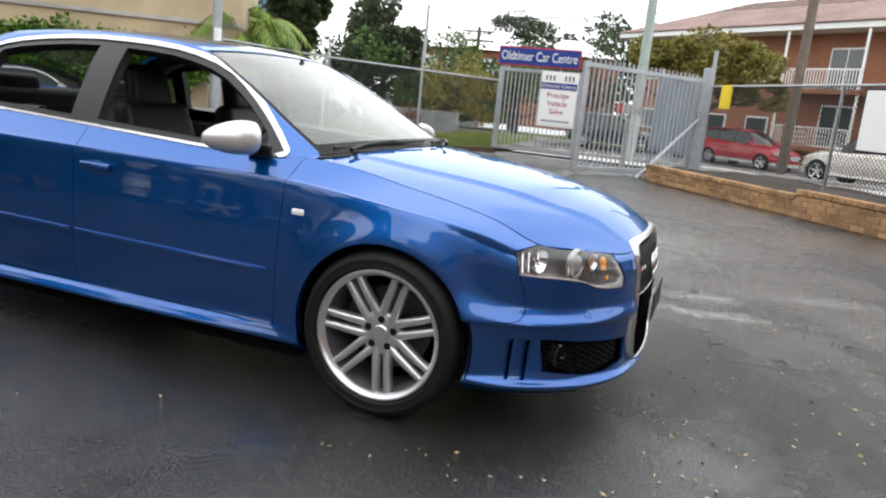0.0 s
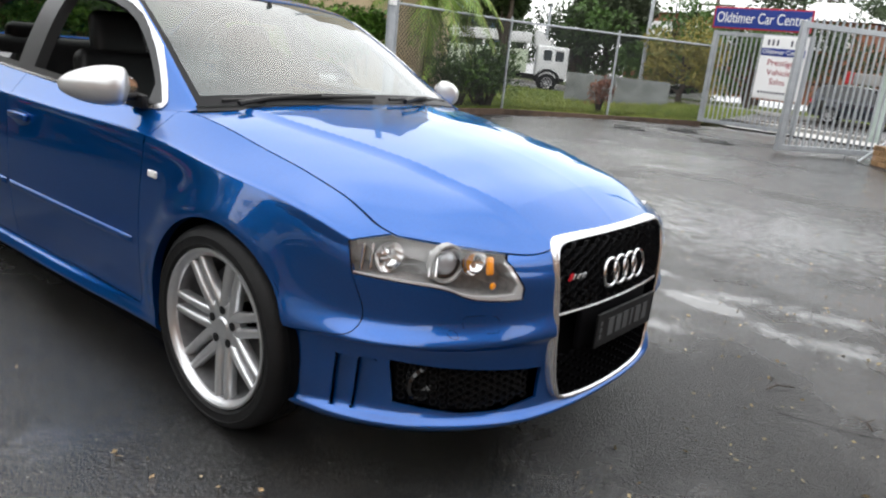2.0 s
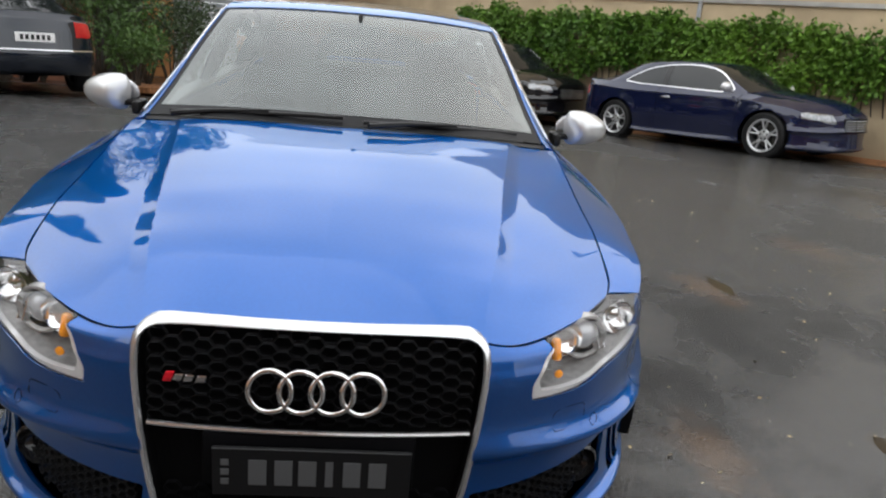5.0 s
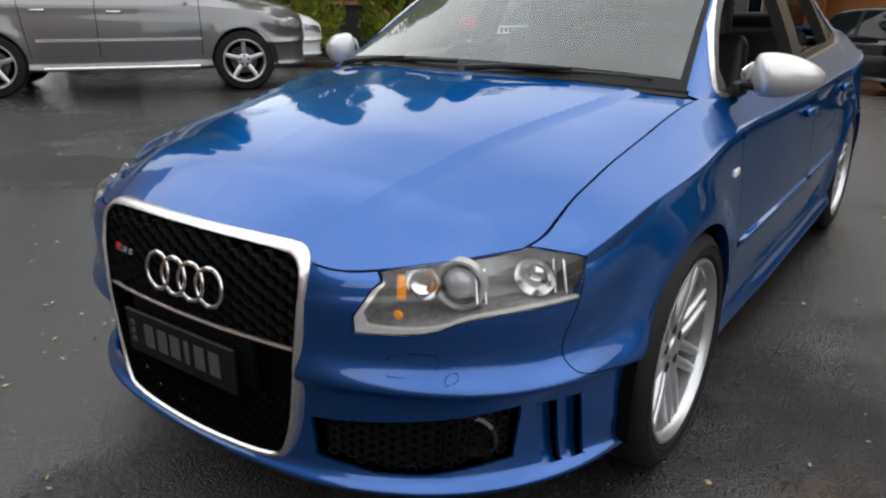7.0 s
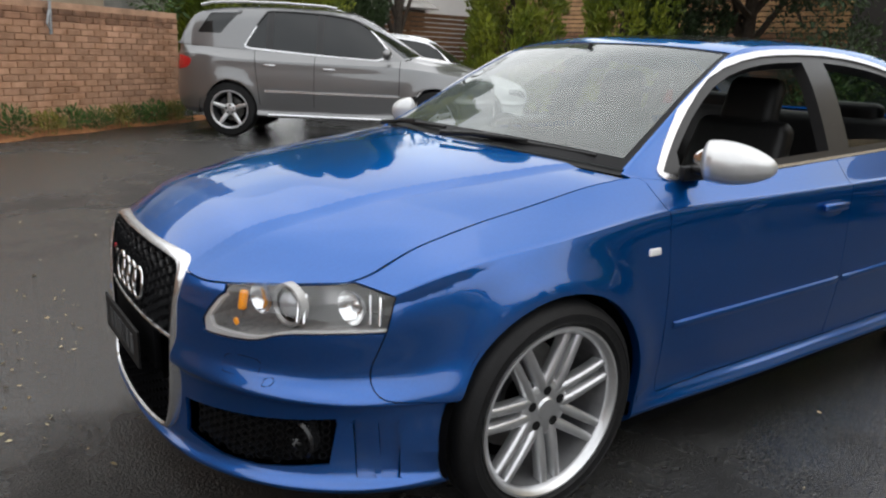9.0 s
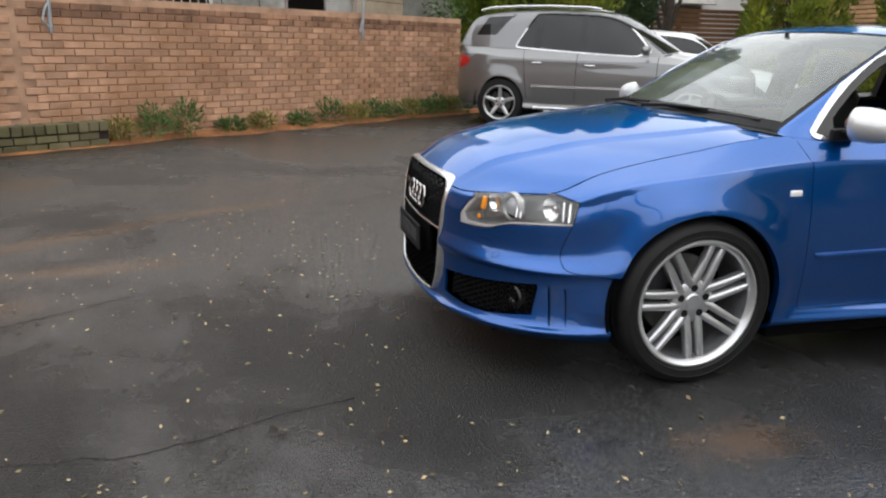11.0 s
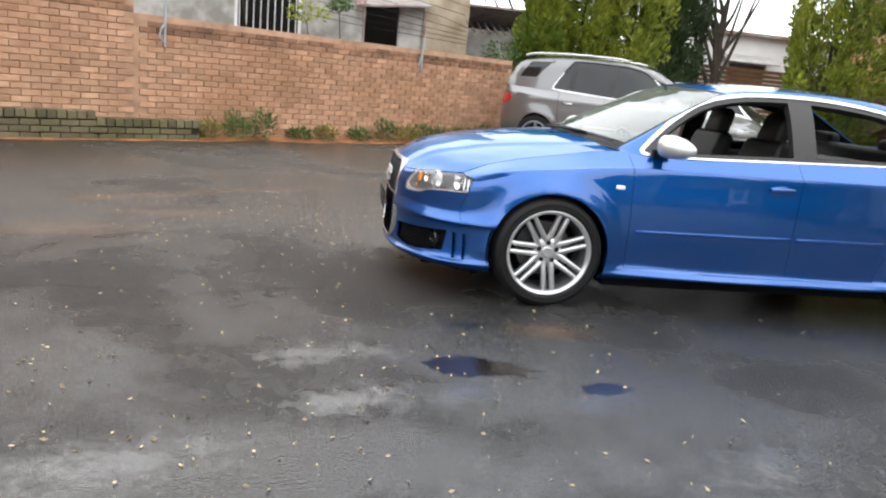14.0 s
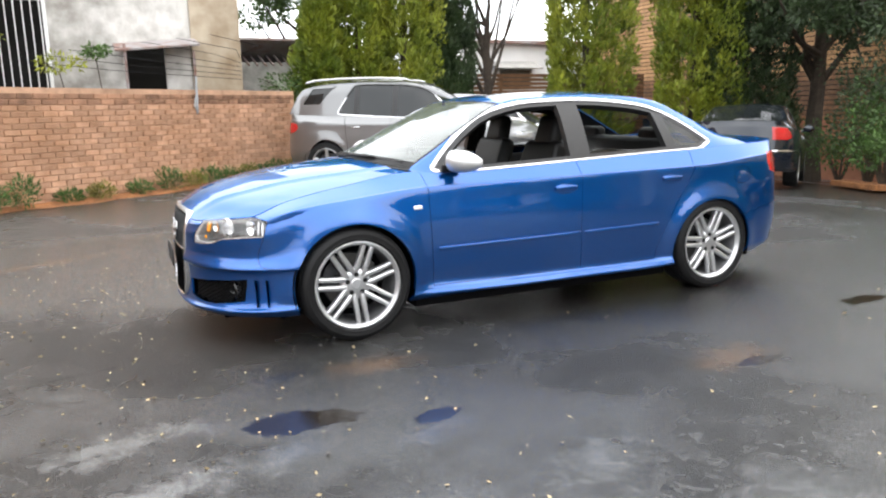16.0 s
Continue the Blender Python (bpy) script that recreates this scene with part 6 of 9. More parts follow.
def blob_points(rs, centre, radii, n, shell=0.55):
    d = rs.normal(0, 1, (n, 3))
    d /= np.linalg.norm(d, axis=1)[:, None]
    r = shell + (1 - shell) * rs.uniform(0, 1, n) ** 0.6
    return np.array(centre) + d * r[:, None] * np.array(radii), d


def foliage(name, color, color2):
    m = mat(name, color, 0.5, vary=0.3, scale=1.5, color2=color2, island=0.3)
    p = m.node_tree.nodes["Principled BSDF"]
    p.inputs["Subsurface Weight"].default_value = 0.0
    return m


M_LEAF_DARK = foliage("dark_leaves", (0.018, 0.034, 0.010), (0.045, 0.075, 0.022))
M_LEAF_MID = foliage("green_leaves", (0.035, 0.075, 0.014), (0.08, 0.15, 0.03))
M_LEAF_IVY = foliage("ivy_leaves", (0.05, 0.12, 0.012), (0.14, 0.26, 0.03))
M_LEAF_YEL = foliage("yellow_green_leaves", (0.09, 0.13, 0.010), (0.28, 0.30, 0.026))
M_LEAF_OLIVE = foliage("olive_leaves", (0.13, 0.125, 0.025), (0.27, 0.23, 0.05))
M_LEAF_GREY = foliage("grey_green_leaves", (0.05, 0.065, 0.035), (0.10, 0.12, 0.07))
M_LEAF_RED = foliage("reddish_leaves", (0.16, 0.04, 0.03), (0.26, 0.10, 0.06))
M_BANANA = foliage("palm_leaf", (0.09, 0.17, 0.02), (0.22, 0.31, 0.05))
M_GRASS = foliage("grass_blades", (0.12, 0.20, 0.03), (0.30, 0.33, 0.07))
M_KERB = mat("wet_kerb", (0.075, 0.048, 0.032), 0.8, vary=0.45, scale=5, bump=0.5, bscale=80)
M_GRASSBED = mat("grass_bed", (0.11, 0.14, 0.03), 0.9, vary=0.35, scale=3.0, bump=0.6, bscale=40)
M_BARK = mat("bark", (0.055, 0.042, 0.032), 0.9, vary=0.35, scale=9, bump=0.7, bscale=30)
M_LITTER = mat("leaf_litter", (0.26, 0.11, 0.04), 0.9, vary=0.45, scale=14, bump=0.8, bscale=60)
M_BRICK = mat("tan_orange_brick", (0.50, 0.295, 0.19), 0.85, scale=6, bump=0.4, bscale=90, island=0.20, color2=(0.32, 0.17, 0.095))
M_BRICK_CAP = mat("stained_brick", (0.26, 0.14, 0.085), 0.9, vary=0.45, scale=5, bump=0.5, bscale=80, island=0.25)
M_BRICK_MOSS = mat("mossy_brick", (0.10, 0.092, 0.042), 0.9, vary=0.5, scale=9, bump=0.6, bscale=70, island=0.3, color2=(0.15, 0.12, 0.075))
M_BRICK_YEL = mat("yellow_brown_brick", (0.32, 0.19, 0.09), 0.85, vary=0.3, scale=9, bump=0.4, bscale=80, island=0.28)
M_MORTAR = mat("mortar", (0.40, 0.245, 0.16), 0.95, vary=0.3, scale=6, bump=0.3, bscale=120)
M_RENDER = mat("beige_render", (0.45, 0.36, 0.235), 0.9, vary=0.16, scale=1.6, bump=0.25, bscale=40)
M_RENDER_OR = mat("orange_render", (0.42, 0.19, 0.07), 0.85, vary=0.14, scale=1.3, bump=0.2, bscale=40)
M_WEATHERED = mat("weathered_white_wall", (0.62, 0.61, 0.58), 0.85, scale=3.2, bump=0.5, bscale=14, color2=(0.26, 0.245, 0.22))
M_STAINWALL = mat("stained_cream_wall", (0.50, 0.43, 0.33), 0.85, scale=2.5, bump=0.3, bscale=30, color2=(0.26, 0.19, 0.12))
M_WHITEWALL = mat("white_house_wall", (0.74, 0.74, 0.73), 0.8, vary=0.05, scale=2)
M_RUST = mat("rusty_roof_iron", (0.20, 0.085, 0.05), 0.7, scale=4, bump=0.2, bscale=20, color2=(0.34, 0.32, 0.32))
M_TIMBER = mat("brown_timber_slats", (0.17, 0.085, 0.04), 0.75, vary=0.3, scale=6, bump=0.3, bscale=50, island=0.2)
M_TIMBER_GOLD = mat("golden_timber_slats", (0.34, 0.19, 0.085), 0.7, vary=0.2, scale=6, bump=0.3, bscale=50, island=0.15)
# near-black that stands for shade behind openings and between slats
M_SHADE_BLACK = mat("recess_shade", (0.012, 0.011, 0.010), 0.9)
M_GALV = mat("galvanised_steel", (0.36, 0.38, 0.40), 0.5, 0.4, vary=0.15, scale=6, bump=0.05, bscale=60)
M_WIRE = mat("wire_mesh_steel", (0.018, 0.019, 0.020), 0.7, 0.1)
M_GREYPAINT = mat("blue_grey_sheet", (0.17, 0.20, 0.25), 0.5, 0.1, vary=0.12, scale=3)
M_GREYPANEL = mat("weathered_grey_panel", (0.25, 0.265, 0.275), 0.7, vary=0.35, scale=2.2, bump=0.25, bscale=40)
M_CONCRETE = mat("concrete", (0.36, 0.35, 0.33), 0.85, vary=0.2, scale=3, bump=0.25, bscale=60)
M_PATH = mat("footpath_concrete", (0.42, 0.41, 0.39), 0.7, vary=0.15, scale=2, bump=0.2, bscale=60)
M_ROAD = mat("street_asphalt", (0.085, 0.085, 0.088), 0.45, vary=0.25, scale=2, bump=0.3, bscale=120)
M_ROADPAINT = mat("road_paint", (0.7, 0.7, 0.68), 0.6, vary=0.1, scale=8)
M_SOIL = mat("dark_soil", (0.035, 0.025, 0.02), 0.95, vary=0.4, scale=9, bump=1.0, bscale=25)
M_SIGNBLUE = mat("sign_blue", (0.012, 0.035, 0.22), 0.4)
M_SIGNRED = mat("sign_red", (0.42, 0.02, 0.04), 0.4)
M_SIGNWHITE = mat("sign_white", (0.80, 0.80, 0.80), 0.4)
M_SIGNTEXT = mat("sign_maroon_text", (0.32, 0.03, 0.05), 0.5)
M_SIGNGREY = mat("sign_dark_text", (0.08, 0.08, 0.10), 0.5)
M_YELLOW = mat("yellow_sign", (0.75, 0.58, 0.02), 0.45)
M_REDBOX = mat("red_box", (0.45, 0.02, 0.02), 0.4)
M_ROOFTILE = mat("red_roof_tiles", (0.22, 0.145, 0.125), 0.8, vary=0.25, scale=4, bump=0.5, bscale=12)
M_REDBRICK = mat("red_brick_facade", (0.27, 0.115, 0.065), 0.85, vary=0.12, scale=5, bump=0.15, bscale=40)
M_POLE = mat("grey_green_pole", (0.30, 0.36, 0.33), 0.6, vary=0.15, scale=4)
M_WOODPOLE = mat("timber_pole", (0.12, 0.095, 0.075), 0.9, vary=0.3, scale=5, bump=0.5, bscale=30)
M_WINDARK = mat("dark_window", (0.05, 0.06, 0.065), 0.08, spec=0.7)
M_TRUCKWHITE = mat("truck_white", (0.72, 0.73, 0.72), 0.4, vary=0.08, scale=3)
M_TRUCKGREEN = mat("truck_pale_green", (0.50, 0.58, 0.42), 0.5, vary=0.1, scale=3)
M_BLUETARP = mat("faded_blue", (0.10, 0.24, 0.42), 0.6, vary=0.15, scale=3)


def tree(name, at, height, trunk_r, crown, n, size, leaf, label, seed=1, lean=0.0, limbs=7, bark=None):
    """A tapered trunk with limbs and a crown of clumped leaves. crown: list of (offset, radii)."""
    rs = np.random.RandomState(seed)
    z0 = ground_z(at[0], at[1])
    root = thing(name, Matrix.Translation((at[0], at[1], z0)), label, "tree")
    bm = bmesh.new()
    k = 9
    axis = [Vector((lean * height * (i / k) ** 2 + 0.06 * math.sin(i * 1.7 + seed), 0.06 * math.cos(i * 1.3 + seed), height * i / k)) for i in range(k + 1)]
    add_tube(bm, axis, [trunk_r * (1.15 - 0.85 * i / k) for i in range(k + 1)], 9)
    for q in range(limbs):
        i = 3 + q % 5
        c, r = crown[q % len(crown)]
        end = Vector(c) + Vector(rs.uniform(-0.5, 0.5, 3)) * Vector(r).length * 0.5
        p0 = axis[min(i, k)]
        mid = p0.lerp(end, 0.5) + Vector((0, 0, -0.1 * height * rs.uniform(0, 0.6)))
        add_tube(bm, [p0, mid, end], [trunk_r * 0.45, trunk_r * 0.28, trunk_r * 0.1], 6)
    part("trunk", bm, bark or M_BARK, root, "dark bark", smooth=True)
    pts, dirs = [], []
    tot = sum(np.prod(r) ** 0.67 for _, r in crown)
    for c, r in crown:
        m = max(6, int(26 * np.prod(r) ** 0.67 / tot * len(crown) / 3))
        cc, _ = blob_points(rs, c, np.array(r) * 0.8, m, 0.35)
        each = max(8, int(n * np.prod(r) ** 0.67 / tot / m))
        for q in cc:
            a, d = blob_points(rs, q, np.array(r) * rs.uniform(0.22, 0.4), each, 0.3)
            pts.append(a), dirs.append(d + (0, 0, -0.2))
    leaf_mesh("crown", np.concatenate(pts), np.concatenate(dirs), size, leaf, root, "uneven leafy crown", seed)
    return root


def conifer(at, height, radius, leaf, seed, label):
    """A pencil conifer: upright sprays on a narrow, lumpy column."""
    rs = np.random.RandomState(seed)
    root = thing("conifer", Matrix.Translation((at[0], at[1], ground_z(*at))), label, "conifer", "conifers along the boundary")
    bm = bmesh.new()
    add_tube(bm, [(0, 0, 0), (0.03, 0, height * 0.5), (0, 0, height * 0.93)], [0.12, 0.07, 0.015], 7)
    part("trunk", bm, M_BARK, root)
    n = int(min(190 * height, 1500))
    pts, dirs = [], []
    for _ in range(n):
        z = height * rs.uniform(0.05, 1.0)
        t = z / height
        r = radius * min(1.0, 1.35 * (1 - t) ** 0.5) * min(1, 0.85 + t * 1.5)
        a = rs.uniform(0, 6.283)
        r *= (0.82 + 0.18 * math.sin(3 * a + 4 * t + seed) + rs.uniform(-0.1, 0.1)) * (0.55 if rs.uniform() < 0.22 else 1.0)
        c = np.array((r * math.cos(a), r * math.sin(a), z))
        q, d = blob_points(rs, c, (0.13, 0.13, 0.22), 24, 0.1)
        pts.append(q), dirs.append(d * 0.5 + np.array((math.cos(a) * 0.4, math.sin(a) * 0.4, 1.0)))
    leaf_mesh("crown", np.concatenate(pts), np.concatenate(dirs), 0.125, leaf, root, "dense upright sprays", seed, 0.4)


def fence_wires(bm, ln, h0, h1, pitch, r):
    """Diagonal chain-link wires over a bay."""
    k = int(ln / pitch)
    hh = h1 - h0
    for sgn in (1, -1):
        for i in range(-int(hh / pitch) - 1, k + int(hh / pitch) + 2):
            x0 = i * pitch
            x1 = x0 + sgn * hh
            a, b = Vector((x0, 0.004 * sgn, h0)), Vector((x1, 0.004 * sgn, h1))
            lo, hi = 0.0, 1.0
            dx = b.x - a.x
            for lim, s in ((0.0, 1), (ln, -1)):
                t = (lim - a.x) / dx
                if (dx > 0) == (s > 0):
                    lo = max(lo, t)
                else:
                    hi = min(hi, t)
            if hi - lo < 0.02:
                continue
            p, q = a.lerp(b, lo), a.lerp(b, hi)
            n = Vector((-(q - p).z, 0, (q - p).x)).normalized() * r
            f = Vector((0, r, 0))
            v = [bm.verts.new(w) for w in (p + n, p - n, p + f, q + n, q - n, q + f)]
            bm.faces.new((v[0], v[1], v[4], v[3])), bm.faces.new((v[1], v[2], v[5], v[4])), bm.faces.new((v[2], v[0], v[3], v[5]))


def chain_fence(name, pts, height, label, base=None, step=2.6, pitch=0.062, r=0.0034):
    root = thing(name, Matrix.Identity(4), label, "fence")
    for a, b in zip(pts, pts[1:]):
        ln, m = on_line(a, b)
        z0 = base if base is not None else ground_z((a[0] + b[0]) / 2, (a[1] + b[1]) / 2)
        k = max(1, round(ln / step))
        for i in range(k + 1):
            bm = bmesh.new()
            add_tube(bm, [m @ Vector((ln * i / k, 0, z0 - 0.1)), m @ Vector((ln * i / k, 0, z0 + height + 0.08))], 0.028, 8)
            part("post", bm, M_GALV, root, smooth=True)
        bm = bmesh.new()
        add_tube(bm, [m @ Vector((0, 0, z0 + height)), m @ Vector((ln, 0, z0 + height))], 0.022, 8)
        part("top_rail", bm, M_GALV, root, smooth=True)
        bm = bmesh.new()
        fence_wires(bm, ln, z0 + 0.05, z0 + height, pitch, r)
        bmesh.ops.transform(bm, matrix=m, verts=bm.verts)
        w = part("wire_mesh", bm, M_WIRE, root, "diamond wire mesh")
        w["kind"] = "stuff"
    return root


def brick_unit(name, l, d, h):
    """Mesh data of one brick with worn edges, its front face at y = 0 looking to +y."""
    bm = bmesh.new()
    add_box(bm, (0, -d / 2, 0), (l, d, h), 0.006, segs=1)
    me = bpy.data.meshes.new(name)
    bm.to_mesh(me)
    bm.free()
    return me


BRICK_JOBS = []


def boundary_walls():
    # brick boundary wall; x runs from the corner by the silver car
    a, b = (-2.36, -10.54), (9.0, -2.74)
    ln, m = on_line(a, b)
    for x0, x1, top, nm in ((0.0, 7.82, 1.72, "wall_brick"), (7.82, ln, 1.98, "wall_brick_tall")):
        bm = bmesh.new()
        add_box(bm, ((x0 + x1) / 2, -0.115, top / 2 - 0.1), (x1 - x0, 0.20, top + 0.2))
        bmesh.ops.transform(bm, matrix=m, verts=bm.verts)
        w = struct(nm, bm, M_MORTAR, "tan-orange brick boundary wall with dark stained top courses", "wall")
        BRICK_JOBS.append((w, m, x0, x1, top))
    # litter and soil along its foot
    bm = bmesh.new()
    rs = random.Random(3)
    n = 60
    rows = []
    for i in range(n + 1):
        x = -0.5 + (ln + 0.5) * i / n
        w = 0.35 + 0.28 * noise.noise((x * 0.9, 3.1, 0)) + rs.uniform(-0.04, 0.04)
        rows.append([bm.verts.new(m @ Vector((x, y, z))) for y, z in ((0.0, 0.05), (w * 0.5, 0.035), (max(0.06, w), 0.004))])
    for p, q in zip(rows, rows[1:]):
        for j in range(2):
            bm.faces.new((p[j], p[j + 1], q[j + 1], q[j]))
    struct("litter_strip", bm, M_LITTER, "orange-brown fallen leaves along the wall", "litter", True)
    # weeds
    for k, (x, h) in enumerate(((0.5, 0.3), (0.9, 0.35), (1.2, 0.28), (1.6, 0.32), (2.05, 0.28), (2.5, 0.34), (2.9, 0.3), (3.4, 0.4), (4.0, 0.2), (4.7, 0.25), (5.9, 0.5), (6.35, 0.45), (6.8, 0.3), (5.2, 0.2), (0.15, 0.3))):
        q = m @ Vector((x, 0.2, 0.03))
        rs2 = np.random.RandomState(40 + k)
        pts, d = blob_points(rs2, (0, 0, h * 0.45), (0.22, 0.18, h * 0.5), 260, 0.1)
        root = thing("weed_clump", Matrix.Translation(q), "green weeds at the foot of the brick wall", "weeds", "weeds along the wall")
        leaf_mesh("leaves", pts, d + (0, 0, 0.8), 0.07, M_LEAF_MID if k % 3 else M_LEAF_OLIVE, root, "", 50 + k, 0.3)
        bm = bmesh.new()
        for j in range(5):
            add_tube(bm, [(0.05 * j - 0.1, 0, -0.03), (0.06 * j - 0.12, 0.02, h * 0.8)], 0.004, 4)
        part("stem", bm, M_LEAF_MID, root)
    # planter of mossy bricks
    pl = thing("planter", m @ Matrix.Translation((6.98, 0.30, 0)), "low planter of mossy green-brown bricks", "planter")
    bm = bmesh.new()
    add_box(bm, (3.2, -0.16, 0.13), (6.4, 0.26, 0.26))
    part("core", bm, M_SOIL, pl)
    st, so = brick_unit("brick", 0.225, 0.105, 0.075), brick_unit("brick_on_edge", 0.108, 0.23, 0.108)
    st.materials.append(M_BRICK_MOSS), so.materials.append(M_BRICK_MOSS)
    for i in range(27):
        for j in range(3 if i >= 6 else 2):
            x = 0.12 + i * 0.237 + (0.118 if j % 2 else 0)
            ob = new("brick", st)
            ob.parent = pl
            ob.location = (x, 0.004 * ((i * 7 + j * 3) % 3), 0.045 + 0.087 * j)
    for i in range(53):
        x = 0.06 + i * 0.121
        ob = new("brick", so)
        ob.parent = pl
        ob.location = (x, 0.012 + 0.005 * (i % 3), 0.24 + (0.087 if x > 1.5 else 0) + 0.004 * (i % 2))
        ob.rotation_euler = (0, 0.03 * math.sin(i * 2.3), 0)
    # ivy wall: beige, then painted orange beyond the hedge
    a, b = (-7.6, 8.26), (-33.0, -7.58)
    ln, m = on_line(a, b)
    bm = bmesh.new()
    add_box(bm, (6.45, -0.12, 0.35), (11.9, 0.24, 2.9))
    bmesh.ops.transform(bm, matrix=m, verts=bm.verts)
    struct("wall_ivy", bm, M_RENDER, "beige rendered yard wall, blotched and cracked", "wall")
    bm = bmesh.new()
    add_box(bm, (21.2, -0.12, -0.4), (17.55, 0.24, 3.0))
    bmesh.ops.transform(bm, matrix=m, verts=bm.verts)
    w = struct("wall_orange", bm, M_RENDER_OR, "orange painted wall with shallow piers and a pale cap", "wall")
    for x in (14.0, 17.6, 21.2, 24.8):
        bm = bmesh.new()
        add_box(bm, (x, 0.03, -0.42), (0.34, 0.06, 2.9), 0.005)
        bmesh.ops.transform(bm, matrix=m, verts=bm.verts)
        part("pier", bm, M_RENDER_OR, w)
    bm = bmesh.new()
    add_box(bm, (21.2, -0.12, 1.13), (17.6, 0.34, 0.07), 0.01)
    bmesh.ops.transform(bm, matrix=m, verts=bm.verts)
    part("cap", bm, M_RENDER, w)
    # tall beige building behind
    bm = bmesh.new()
    add_box(bm, (13.0, -3.2, 3.0), (26.0, 4.0, 9.0))
    bmesh.ops.transform(bm, matrix=m, verts=bm.verts)
    bl = thing("beige_building", Matrix.Identity(4), "tall plain beige rendered building behind the ivy wall", "building")
    part("wall", bm, M_RENDER, bl)
    bm = bmesh.new()
    add_tube(bm, [m @ Vector((5.4, -1.16, 1.0)), m @ Vector((5.4, -1.16, 7.4))], 0.05, 8)
    part("downpipe", bm, M_GALV, bl, smooth=True)
    bm = bmesh.new()
    add_box(bm, (13.0, -1.18, 2.25), (26.0, 0.06, 0.08))
    bmesh.ops.transform(bm, matrix=m, verts=bm.verts)
    part("ledge", bm, M_CONCRETE, bl)
    # ivy hedge
    iv = thing("ivy_hedge", Matrix.Identity(4), "thick green ivy hanging over the yard wall", "ivy")
    rs = np.random.RandomState(11)
    pts, dirs = [], []
    for _ in range(900):
        x = rs.uniform(0.5, 11.6)
        thick = 0.32 + 0.1 * math.sin(x * 1.9) + 0.06 * math.sin(x * 5.3)
        hang = 0.92 + 0.16 * math.sin(x * 1.3 + 1) + 0.12 * math.sin(x * 4.1) - 0.03 * x
        fade = min(1.0, (x - 0.3) / 1.6)
        zt = 1.84 + 0.07 * math.sin(x * 2.7) - 0.22 * (1 - fade)
        z = hang + (zt - hang) * rs.uniform(0, 1) ** 0.8
        y = thick * (0.35 + 0.65 * math.sin(math.pi * min(1, max(0, (z - hang) / (zt - hang) * 0.75 + 0.2)))) * (0.4 + 0.6 * fade) * rs.uniform(0.55, 1.05)
        q, d = blob_points(rs, (x, y, z), (0.17, 0.12, 0.14), 30, 0.1)
        pts.append(q), dirs.append(d * 0.6 + (0, 0.7, -0.5))
    pts = np.concatenate(pts)
    mm = np.array(m.to_3x3())
    pw = pts @ mm.T + np.array(m.translation)
    leaf_mesh("leaves", pw, np.concatenate(dirs) @ mm.T, 0.085, M_LEAF_IVY, iv, "", 12, 0.7)
    bm = bmesh.new()
    for i in range(60):
        x = 0.8 + 10.6 * i / 60
        add_tube(bm, [m @ Vector((x, 0.02, 0.55)), m @ Vector((x + 0.15 * math.sin(i), 0.04, 1.2)), m @ Vector((x + 0.2, 0.05, 1.75))], 0.012, 5)
    part("stem", bm, M_BARK, iv)
    bm = bmesh.new()
    rows = []
    for i in range(41):
        x = -0.2 + 12 * i / 40
        w = 0.4 + 0.15 * math.sin(x * 2.1)
        rows.append([bm.verts.new(m @ Vector((x, y, 0)) + Vector((0, 0, ground_z(*(m @ Vector((x, y, 0))).xy) + z))) for y, z in ((0, 0.06), (w * 0.6, 0.045), (w, 0.006))])
    for p, q in zip(rows, rows[1:]):
        for j in range(2):
            bm.faces.new((p[j], p[j + 1], q[j + 1], q[j]))
    struct("litter_strip_ivy", bm, M_LITTER, "orange-brown leaf litter under the ivy wall", "litter", True)
    # plain unseen wall closing the yard behind the camera, dark to dim reflections
    bm = bmesh.new()
    add_box(bm, (13.0, 4.6, 1.6), (0.25, 17.0, 3.2))
    struct("wall_plain", bm, M_BRICK_CAP, "unseen wall closing the yard, dark to dim the car's reflections", "wall")
    # tall unseen block, added so that nose and bonnet reflect something dark
    ln, m = on_line((-2.36, -10.54), (9.0, -2.74))
    bm = bmesh.new()
    add_box(bm, (16.0, -3.4, 5.4), (9.6, 4.0, 11.2))
    bmesh.ops.transform(bm, matrix=m, verts=bm.verts)
    struct("wall_neighbour", bm, M_BRICK_CAP, "unseen tall dark block added to darken the bonnet's reflections", "wall")


boundary_walls()


